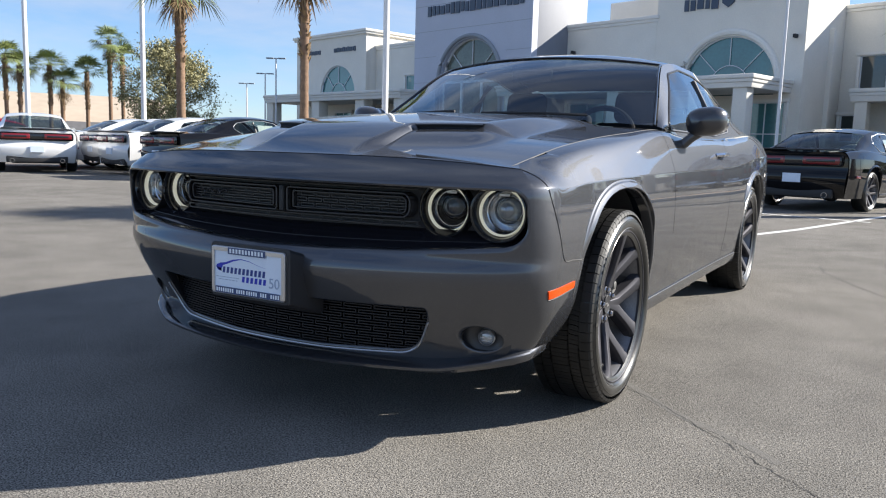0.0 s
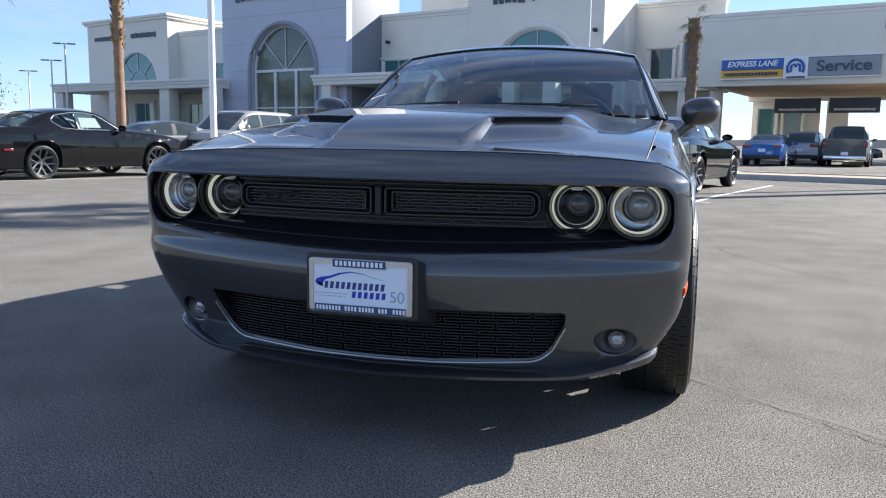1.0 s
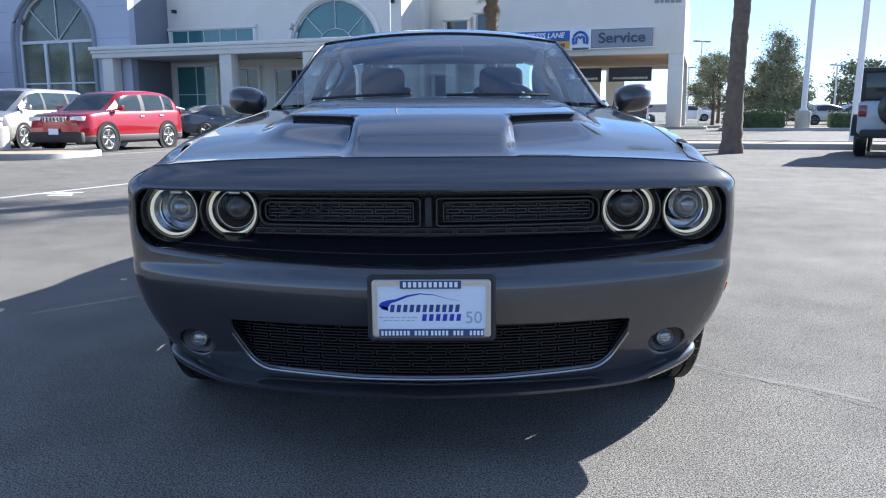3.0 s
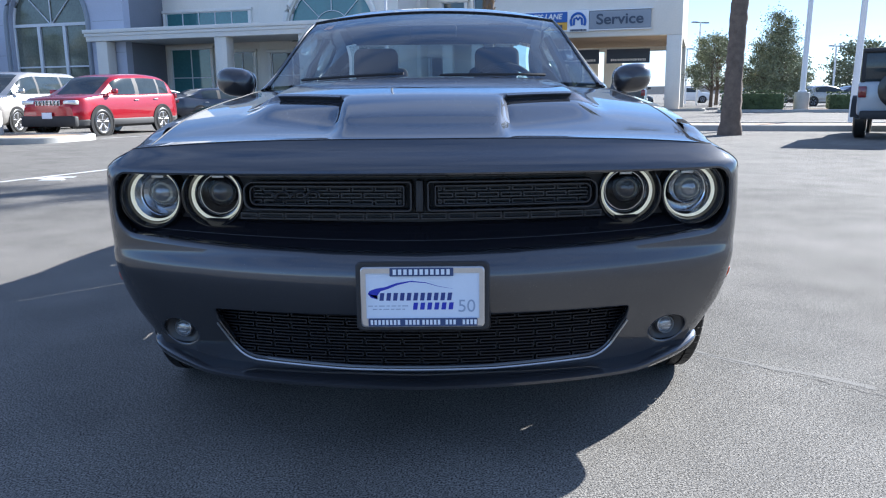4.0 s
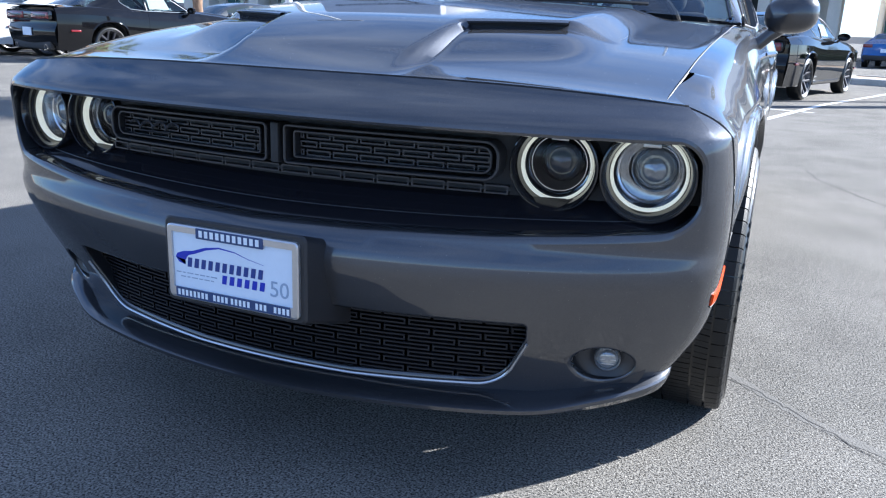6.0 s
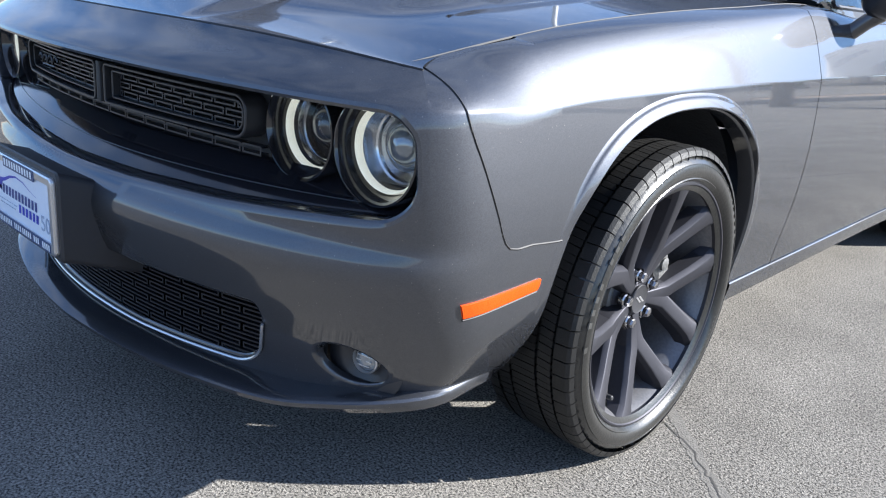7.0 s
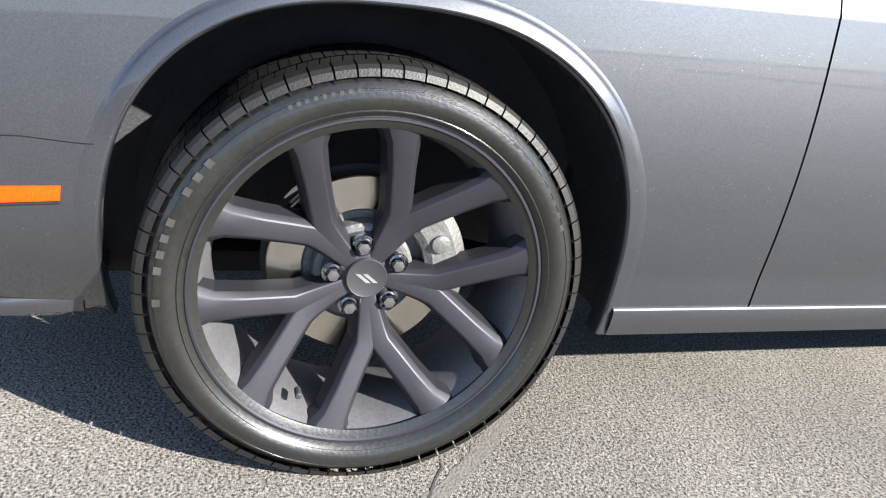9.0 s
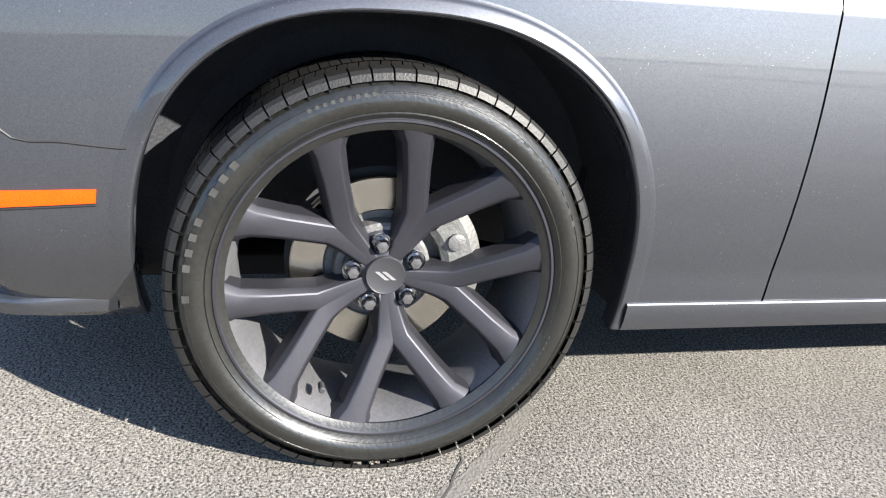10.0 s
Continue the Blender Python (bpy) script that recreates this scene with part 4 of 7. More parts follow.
def brick_bars(bm, x0, x1, z0, z1, rows, pitch, y_at, wide, deep, shift=0.5):
    """A lattice of flat bricks: bars along the rows and staggered uprights, on a bowed face."""
    h = (z1 - z0) / rows
    n = 40

    def bar(xa, xb, za, zb):
        k = max(2, int(n * (xb - xa)))
        rr = []
        for i in range(k + 1):
            x = xa + (xb - xa) * i / k
            y = y_at(x)
            rr.append([(x, y + deep, za), (x, y, za), (x, y, zb), (x, y + deep, zb)])
        grid(bm, rr)

    for r in range(rows):
        za, zb = z0 + r * h, z0 + (r + 1) * h
        off = (r % 2) * shift * pitch
        i = math.floor((x0 - off) / pitch)
        while off + i * pitch < x1:
            xa, xb = max(x0, off + i * pitch + wide * 0.9), min(x1, off + (i + 1) * pitch - wide * 0.9)
            if xb - xa > wide * 2:
                bar(xa, xb, za + h * 0.14, za + h * 0.14 + wide)
                bar(xa, xb, zb - h * 0.14 - wide, zb - h * 0.14)
                bar(xa, xa + wide, za + h * 0.14 + wide, zb - h * 0.14 - wide)
                bar(xb - wide, xb, za + h * 0.14 + wide, zb - h * 0.14 - wide)
            i += 1


def frame_ring(bm, outline, y_at, width, deep):
    """A rounded frame on a bowed face, from its (x, z) outline."""
    n = len(outline)
    c = Vector((sum(p[0] for p in outline) / n, sum(p[1] for p in outline) / n))
    rows = []
    for i, p in enumerate(outline):
        t = Vector(outline[(i + 1) % n]) - Vector(outline[i - 1])
        nn = Vector((-t.y, t.x)).normalized()
        if nn.dot(c - Vector(p)) < 0:
            nn = -nn
        row = []
        for o, d in ((0, deep), (0, 0.002), (width * 0.25, 0), (width * 0.75, 0), (width, 0.002), (width, deep)):
            x, z = p[0] + nn.x * o, p[1] + nn.y * o
            row.append((x, y_at(x) + d, z))
        rows.append(row)
    rows.append(rows[0])
    grid(bm, rows)


def headlamp(car, x, y, z, r, turn, projector):
    lamp = new("headlamp")
    lamp.parent = car
    lamp.matrix_local = Matrix.Translation((x, y, z)) @ Matrix.Rotation(radians(turn), 4, "Z") @ FORWARD
    tagged(lamp, "round headlamp with a lit white ring")
    deep = Matrix.Translation((-0.021, 0, 0))
    bm = bmesh.new()
    lathe(bm, [(r * 1.28, -0.05), (r * 1.25, -0.010), (r * 1.21, 0.001), (r * 1.17, 0.002), (r * 1.13, -0.003), (r * 1.06, -0.020), (r * 1.01, -0.048)], 56)
    part("bezel", bm, GLOSS_BLACK, lamp, "gloss black lamp bezel")
    bm = bmesh.new()
    lathe(bm, [(r * 1.005, -0.022), (r * 0.995, -0.012), (r * 0.970, -0.0085), (r * 0.938, -0.011), (r * 0.922, -0.018), (r * 0.915, -0.026)], 64, deep)
    part("light_ring", bm, RING_LED, lamp, "glowing white daylight ring")
    bm = bmesh.new()
    lathe(bm, [(r * 0.917, -0.024), (r * 0.89, -0.034), (r * 0.845, -0.050), (r * 0.80, -0.052), (r * 0.79, -0.060), (r * 0.66, -0.074), (r * 0.50, -0.084), (0.0, -0.086)], 56, deep)
    part("reflector", bm, BOWL if projector else VOID, lamp, "bright lamp bowl" if projector else "dark lamp bowl", angle=0.3)
    if not projector:
        bm = bmesh.new()
        lathe(bm, [(r * 0.917, -0.024), (r * 0.90, -0.032), (r * 0.855, -0.036), (r * 0.84, -0.046), (r * 0.80, -0.050), (r * 0.79, -0.060)], 56, deep)
        part("bright_band", bm, BOWL, lamp, "bright band inside the lit ring")
    bm = bmesh.new()
    off = deep @ Matrix.Translation((0, 0.010 if projector else 0.006, 0.006))
    k = 0.60 if projector else 0.58
    lathe(bm, [(r * (k + 0.04), -0.078), (r * (k + 0.02), -0.046), (r * k, -0.042), (r * (k - 0.035), -0.046), (r * (k - 0.05), -0.056)], 40, off)
    part("projector_shroud", bm, CHROME if projector else GLOSS_BLACK, lamp)
    bm = bmesh.new()
    lathe(bm, [(r * 0.56, -0.054), (r * 0.50, -0.040), (r * 0.40, -0.029), (r * 0.25, -0.021), (0.0, -0.018)], 40, off)
    part("projector_lens", bm, plain("projector_lens_glass", (0.20, 0.22, 0.24), 0.04, coat=1.0, metal=0.55) if projector else plain("turn_lens_glass", (0.02, 0.025, 0.034), 0.05, coat=0.6), lamp)
    bm = bmesh.new()
    box(bm, (-0.055, 0, r * 0.70), (0.004, 0.034, 0.007), 0.001)
    part("lamp_insert", bm, SILVER, lamp)
    if not projector:
        bm = bmesh.new()
        lathe(bm, [(r * 0.80, -0.046), (r * 0.79, -0.042), (r * 0.765, -0.042), (r * 0.755, -0.048)], 48, deep)
        part("inner_ring", bm, BOWL, lamp, "thin bright inner ring")
    bm = bmesh.new()
    lathe(bm, [(r * 1.02, -0.004), (r * 0.9, 0.004), (r * 0.6, 0.009), (r * 0.3, 0.012), (0.0, 0.013)], 48, deep)
    ob = part("lens", bm, LENS, lamp, "clear lamp cover")
    ob.visible_shadow = False


def fog_lamp(car, side):
    x, z = FOG_AT
    y = front_y(x, z)
    lamp = new("fog_lamp")
    lamp.parent = car
    lamp.matrix_local = Matrix.Translation((side * x, y + 0.020, z)) @ Matrix.Rotation(radians(side * 14), 4, "Z") @ FORWARD
    bm = bmesh.new()
    lathe(bm, [(0.082, -0.016), (0.060, -0.012), (0.046, -0.014), (0.034, -0.022), (0.026, -0.024)], 40)
    part("housing", bm, SATIN_BLACK, lamp, "black fog lamp housing")
    bm = bmesh.new()
    lathe(bm, [(0.027, -0.026), (0.027, -0.012), (0.0245, -0.010), (0.0235, -0.016)], 32)
    part("ring", bm, SILVER, lamp)
    bm = bmesh.new()
    lathe(bm, [(0.024, -0.018), (0.018, -0.011), (0.01, -0.008), (0.0, -0.007)], 32)
    part("lens", bm, plain("fog_lens_glass", (0.28, 0.30, 0.32), 0.05, coat=1.0, metal=0.5), lamp)
    bm = bmesh.new()
    for q in (-0.010, 0.0, 0.010):
        box(bm, (-0.0085, 0, q), (0.002, 0.034 if q == 0 else 0.026, 0.0018), 0.0004)
    part("lens_ribs", bm, SILVER, lamp)


def door_mirror(car, side, m):
    """Mirror with shell, arm and glass; its glass faces the tail."""
    mir = new("door_mirror")
    mir.parent = car
    mir.matrix_local = m
    bm = bmesh.new()
    rows = []
    for i in range(17):
        v = -1 + 2 * i / 16
        row = []
        for j in range(28):
            a = math.tau * j / 28
            c, s = math.cos(a), math.sin(a)
            rx, rz = 0.088 * (1 - 0.10 * max(0, v)), 0.066
            k = max(0.0, 1 - abs(min(0, v)) ** 2.3) ** 0.5 if v < 0 else 1 - 0.08 * v
            x = rx * math.copysign(abs(c) ** 0.75, c) * k
            z = rz * math.copysign(abs(s) ** 0.8, s) * k
            row.append((side * (x + 0.012 * v), 0.075 * (v + 0.25), z + 0.008 * x / 0.1))
        rows.append(row)
    grid(bm, rows, close=True)
    part("mirror_shell", bm, MIRROR_PAINT, mir, "dark grey mirror shell")
    bm = bmesh.new()
    pts = [(side * 0.080 * math.copysign(abs(math.cos(a * math.tau / 28)) ** 0.75, math.cos(a * math.tau / 28)), 0.060 * math.copysign(abs(math.sin(a * math.tau / 28)) ** 0.8, math.sin(a * math.tau / 28))) for a in range(28)]
    prism(bm, pts, 0.080, 0.086)
    part("mirror_glass", bm, CHROME, mir, "mirror glass", smooth=False)
    bm = bmesh.new()
    tube(bm, [(side * -0.03, 0.02, -0.045), (side * -0.065, 0.012, -0.075), (side * -0.11, 0.005, -0.118), (side * -0.135, 0.0, -0.135)], [0.026, 0.022, 0.023, 0.03], 12)
    part("mirror_arm", bm, MIRROR_PAINT, mir)
    return mir


def letter_bars(name, parent, mat, y, x0, x1, z0, z1, n, shear=0.0):
    """Lettering as plain bars, one for each letter."""
    bm = bmesh.new()
    p, h = (x1 - x0) / n, z1 - z0
    for i in range(n):
        xa, w = x0 + (i + 0.15) * p, p * 0.62
        v = [bm.verts.new((xa + u * w + shear * q * h, y - 0.0003, z0 + q * h)) for u, q in ((0, 0), (1, 0), (1, 1), (0, 1))]
        bm.faces.new(v)
    return tagged(part(name, bm, mat, parent, smooth=False), "lettering as plain bars", kind="stuff")


def licence_plate(car):
    """Dealer's plate on its bracket."""
    y0 = -1.014
    bm = bmesh.new()
    out = rounded([(-0.169, 0.428), (0.169, 0.428), (0.169, 0.606), (-0.169, 0.606)], 0.014, 5)
    rows = []
    for y, k, dz in ((y0 + 0.006, 0.97, 0), (y0 + 0.010, 1.0, 0), (y0 + 0.04, 1.0, 0), (y0 + 0.095, 1.04, 0), (y0 + 0.16, 1.07, 0)):
        rows.append([(x * k, y, 0.516 + (z - 0.516) * k - (0.028 * (y - y0) / 0.1 if z < 0.5 else 0.36 * max(0.0, y - y0 - 0.012))) for x, z in out])
    vs = grid(bm, rows, close=True)
    bm.faces.new(vs[0])
    holder = part("plate_bracket", bm, BRACKET, car, "thick black plastic plate bracket", angle=0.4)
    plate = new("number_plate")
    plate.parent = car
    plate.location.x = holder.location.x = 0.011
    tagged(plate, "white dealer plate with blue lettering in a silver frame")
    bm = bmesh.new()
    prism(bm, rounded([(-0.150, 0.440), (0.150, 0.440), (0.150, 0.590), (-0.150, 0.590)], 0.008, 4), y0 + 0.001, y0 + 0.007)
    part("plate_face", bm, PLATE, plate, smooth=False)
    bm = bmesh.new()
    o = rounded([(-0.156, 0.4375), (0.156, 0.4375), (0.156, 0.5935), (-0.156, 0.5935)], 0.010, 5)
    rows = []
    for x, z in o:
        ix, iz = max(-0.143, min(0.143, x)), max(0.4605, min(0.578, z))
        rows.append([(x, y0 + 0.010, z), (x, y0 - 0.001, z), (x + (ix - x) * 0.2, y0 - 0.003, z + (iz - z) * 0.2), (ix, y0 - 0.003, iz), (ix, y0 + 0.002, iz)])
    rows.append(rows[0])
    grid(bm, rows)
    part("plate_frame", bm, SILVER, plate, "silver plate frame", angle=0.4)
    yf = y0 - 0.0032
    for name, z0, z1, x0, x1 in (("frame_band", 0.570, 0.5915, -0.082, 0.078), ("frame_band", 0.4405, 0.4610, -0.138, 0.138)):
        bm = bmesh.new()
        prism(bm, rounded([(x0, z0), (x1, z0), (x1, z1), (x0, z1)], 0.002, 3), yf - 0.0006, yf + 0.001)
        part(name, bm, NAVY, plate, "navy band", smooth=False)
    letter_bars("lettering", plate, WHITE_INK, yf - 0.0010, -0.076, 0.072, 0.5740, 0.5880, 11)
    # names of makes along the lower band, as bars
    for x0, n in ((-0.134, 8), (-0.046, 4), (-0.003, 5), (0.056, 3), (0.099, 4)):
        letter_bars("lettering", plate, WHITE_INK, yf - 0.0010, x0, x0 + n * 0.0098, 0.4445, 0.4572, n)
    ya = y0 + 0.0006
    letter_bars("lettering", plate, BLUE_INK, ya, -0.112, 0.076, 0.5065, 0.5265, 11, 0.14)
    letter_bars("lettering", plate, BRIGHT_BLUE, ya, -0.028, 0.080, 0.4825, 0.5010, 6, 0.14)
    letters("lettering", "50", 0.046, Matrix.Translation((0.111, ya - 0.0003, 0.490)), GREY_INK, plate, 0.0004)
    bm = bmesh.new()
    for x0, x1, z in ((-0.138, -0.036, 0.4925), (-0.127, -0.045, 0.4840)):
        x = x0
        i = 0
        while x < x1:
            L = (0.012, 0.007, 0.015, 0.009)[i % 4]
            box(bm, (x + L / 2, ya, z), (L, 0.0005, 0.0022))
            x += L + 0.004
            i += 1
    part("small_print", bm, GREY_INK, plate, "small print as bars", smooth=False)
    # the swoosh over the words
    bm = bmesh.new()
    up = [(-0.138, 0.524), (-0.134, 0.532), (-0.118, 0.538), (-0.095, 0.5415), (-0.065, 0.552), (-0.030, 0.5575), (0.008, 0.5535), (0.040, 0.5435), (0.076, 0.5365)]
    lo = [(-0.114, 0.510), (-0.114, 0.520), (-0.106, 0.531), (-0.088, 0.5365), (-0.062, 0.5470), (-0.030, 0.5545), (0.008, 0.5515), (0.040, 0.5425), (0.076, 0.5360)]
    grid(bm, [[(x, ya - 0.0002, z) for x, z in up], [(x, ya - 0.0002, z) for x, z in lo]])
    bm.faces.new([bm.verts.new((x, ya - 0.0002, z)) for x, z in ((-0.138, 0.524), (-0.114, 0.520), (-0.114, 0.510), (-0.130, 0.514))])
    part("plate_swoosh", bm, BRIGHT_BLUE, plate, smooth=False)


def cabin(car):
    """Seats, dashboard and wheel, seen through the glass."""
    def seat(x, y, wide, tall):
        s = new("seat")
        s.parent = car
        s.matrix_local = Matrix.Translation((x, y, 0.5)) @ Matrix.Rotation(radians(-12), 4, "X")
        bm = bmesh.new()
        box(bm, (0, 0.0, 0.32), (wide, 0.16, tall), 0.06, seg=4)
        part("backrest", bm, INTERIOR, s)
        bm = bmesh.new()
        box(bm, (0, 0.0, 0.32 + tall / 2 + 0.10), (wide * 0.52, 0.11, 0.19), 0.045, seg=4)
        part("headrest", bm, INTERIOR, s)
    for x in (0.37, -0.37):
        seat(x, 1.85, 0.52, 0.60)
        seat(x, 2.72, 0.58, 0.42)
    bm = bmesh.new()
    rows = []
    for u in np.linspace(-1, 1, 21):
        x = 0.74 * u
        rows.append([(x, 0.60 + 0.22 * u * u, 1.045), (x, 0.85 + 0.1 * u * u, 1.06 - 0.01 * u * u), (x, 1.10, 1.045), (x, 1.16, 0.98), (x, 1.18, 0.7)])
    grid(bm, rows)
    part("dashboard", bm, INTERIOR, car)
    bm = bmesh.new()
    c, nrm = Vector((0.37, 1.32, 1.00)), Matrix.Rotation(radians(-22), 4, "X")
    pts = [c + nrm @ Vector((0.185 * math.cos(a * math.tau / 32), 0, 0.185 * math.sin(a * math.tau / 32))) for a in range(33)]
    tube(bm, pts, 0.015, 8)
    box(bm, (0.37, 1.30, 0.99), (0.14, 0.05, 0.11), 0.02)
    box(bm, (0.37, 1.32, 0.995), (0.34, 0.02, 0.03), 0.005)
    part("steering_wheel", bm, INTERIOR, car)
    bm = bmesh.new()
    box(bm, (0, 1.22, 1.335), (0.24, 0.03, 0.07), 0.015)
    part("rear_view_mirror", bm, INTERIOR, car)
    bm = bmesh.new()
    box(bm, (0, 2.95, 0.98), (1.25, 0.5, 0.03), 0.01)
    part("parcel_shelf", bm, INTERIOR, car)
    bm = bmesh.new()
    grid(bm, [[(x, y, ramp(y, ((1.5, 1.385), (2.0, 1.425), (2.6, 1.36)))) for x in np.linspace(-0.56, 0.56, 5)] for y in np.linspace(1.5, 2.65, 8)])
    part("headliner", bm, INTERIOR, car)


hero = coupe_shell("grey_coupe", GRANITE, Matrix(), "dark grey metallic two-door coupe with black grille, parked on asphalt")
for side in (1, -1):
    for axle in AXLES:
        road_wheel(hero, (side * 0.830, axle - (0.014 if axle == 0 else 0), 0.360), side, RIM)
# grille panel, shelf below it, inserts and lattice
bm = bmesh.new()
xs = np.linspace(-0.89, 0.89, 61)
LAMPS = ((0.761, 0.742, 0.074), (0.582, 0.743, 0.072))
holes = [[(sd * cx + r * 1.2 * math.cos(a * math.tau / 40), cz + r * 1.2 * math.sin(a * math.tau / 40)) for a in range(40)] for cx, cz, r in LAMPS for sd in (1, -1)]
net = [[(x, z, (x, mask_y(x) + 0.02, z)) for x in np.linspace(-0.858, 0.858, 180)] for z in np.linspace(0.650, 0.828, 24)]
sheet(bm, net, lambda x, z: (x, mask_y(x) + 0.02, z), holes)
part("grille_panel", bm, MATTE_BLACK, hero, "black grille panel with round lamp openings")
bm = bmesh.new()
grid(bm, [[(x, mask_y(x) + 0.13, z) for x in np.linspace(-0.84, 0.84, 21)] for z in (0.62, 0.74, 0.85)])
part("grille_backing", bm, VOID, hero)
bm = bmesh.new()
rows = []
for x in xs:
    zl = lower_edge(min(0.86, abs(x)))
    yo, zo = front_y(min(0.875, abs(x)), zl) + 0.045, zl + 0.010
    yi, zi = mask_y(x) + 0.02, 0.672 + 0.012 * abs(x)
    rows.append([(x, yo, zo - 0.03), (x, yo, zo), (x, yo + (yi - yo) * 0.06, zo + 0.006), (x, yo + (yi - yo) * 0.55, zo + (zi - zo) * 0.60), (x, yo + (yi - yo) * 0.93, zi - 0.004), (x, yi, zi)])
grid(bm, rows)
part("grille_shelf", bm, SHELF, hero, "smooth black shelf under the grille", angle=0.5)
line_on("shelf_joint", [Vector(row[2]).lerp(Vector(row[3]), 0.60) + Vector((0, 0, 0.0004)) for row in rows if abs(row[0][0]) < 0.80], 0.0011, hero, SATIN_BLACK)
for side in (1, -1):
    ol = fine(rounded([(0.020, 0.706), (0.485, 0.710), (0.485, 0.790), (0.020, 0.790)], (0.012, 0.03, 0.03, 0.012), 6), 0.02)
    ol = [(side * x, z) for x, z in ol]
    bm = bmesh.new()
    frame_ring(bm, ol, lambda x: mask_y(x) - 0.030, 0.006, 0.045)
    ol2 = [(side * x, z) for x, z in fine(rounded([(0.040, 0.719), (0.469, 0.722), (0.469, 0.778), (0.040, 0.778)], (0.008, 0.02, 0.02, 0.008), 5), 0.02)]
    frame_ring(bm, ol2, lambda x: mask_y(x) - 0.022, 0.005, 0.040)
    part("grille_insert_frame", bm, SATIN_BLACK, hero, "black grille insert frame", angle=0.5)
    bm = bmesh.new()
    brick_bars(bm, *((0.05, 0.46) if side > 0 else (-0.46, -0.05)), 0.722, 0.776, 3, 0.062, lambda x: mask_y(x) - 0.008, 0.0030, 0.02)
    tagged(part("grille_mesh", bm, SATIN_BLACK, hero, smooth=False), "black brick-pattern mesh", kind="stuff")
bm = bmesh.new()
brick_bars(bm, -0.50, 0.50, 0.680, 0.704, 1, 0.075, lambda x: mask_y(x) - 0.010, 0.0030, 0.02)
brick_bars(bm, -0.50, 0.50, 0.796, 0.818, 1, 0.075, lambda x: mask_y(x) - 0.010, 0.0030, 0.02)
tagged(part("grille_mesh", bm, SATIN_BLACK, hero, smooth=False), "black brick-pattern mesh", kind="stuff")
bm = bmesh.new()
box(bm, (0, mask_y(0) - 0.012, 0.749), (0.020, 0.04, 0.085), 0.004)
part("grille_divider", bm, MATTE_BLACK, hero)
bm = bmesh.new()
tube(bm, [(x + 0.006 * math.sin(150 * x), mask_y(x) - 0.016, 0.752 + 0.03 * (x + 0.352) + 0.0085 * math.sin(150 * x + 1.2)) for x in np.linspace(-0.425, -0.279, 90)], 0.0030, 5)
tube(bm, [(x, mask_y(x) - 0.016, 0.738 + 0.03 * (x + 0.352)) for x in (-0.40, -0.35, -0.30)], 0.0018, 5)
part("grille_script", bm, SATIN_BLACK, hero, "dark badge as a plain wavy bar")
# lower intake lattice
bm = bmesh.new()
iy = lambda x: front_y(x, 0.36) + 0.030
brick_bars(bm, -0.58, 0.58, 0.286, 0.446, 9, 0.105, iy, 0.0036, 0.02)
tagged(part("intake_mesh", bm, MESH_BLACK, hero, smooth=False), "black brick-pattern intake mesh", kind="stuff")
bm = bmesh.new()
grid(bm, [[(x, iy(x) + 0.03, z) for x in np.linspace(-0.63, 0.63, 31)] for z in (0.26, 0.36, 0.47)])
part("intake_backing", bm, MATTE_BLACK, hero)
bm = bmesh.new()
lo = [p for p in INTAKE if p[1] < 0.40]
lo.sort(key=lambda p: p[0])
tube(bm, [(x, front_y(x, z) - 0.004, z - 0.004) for x, z in lo], 0.0032, 6)
part("intake_trim", bm, SILVER, hero, "thin bright line under the intake")
EDGE_Y, EDGE_Z = [p[1] for p in edge_of_bonnet()], [p[2] for p in edge_of_bonnet()]
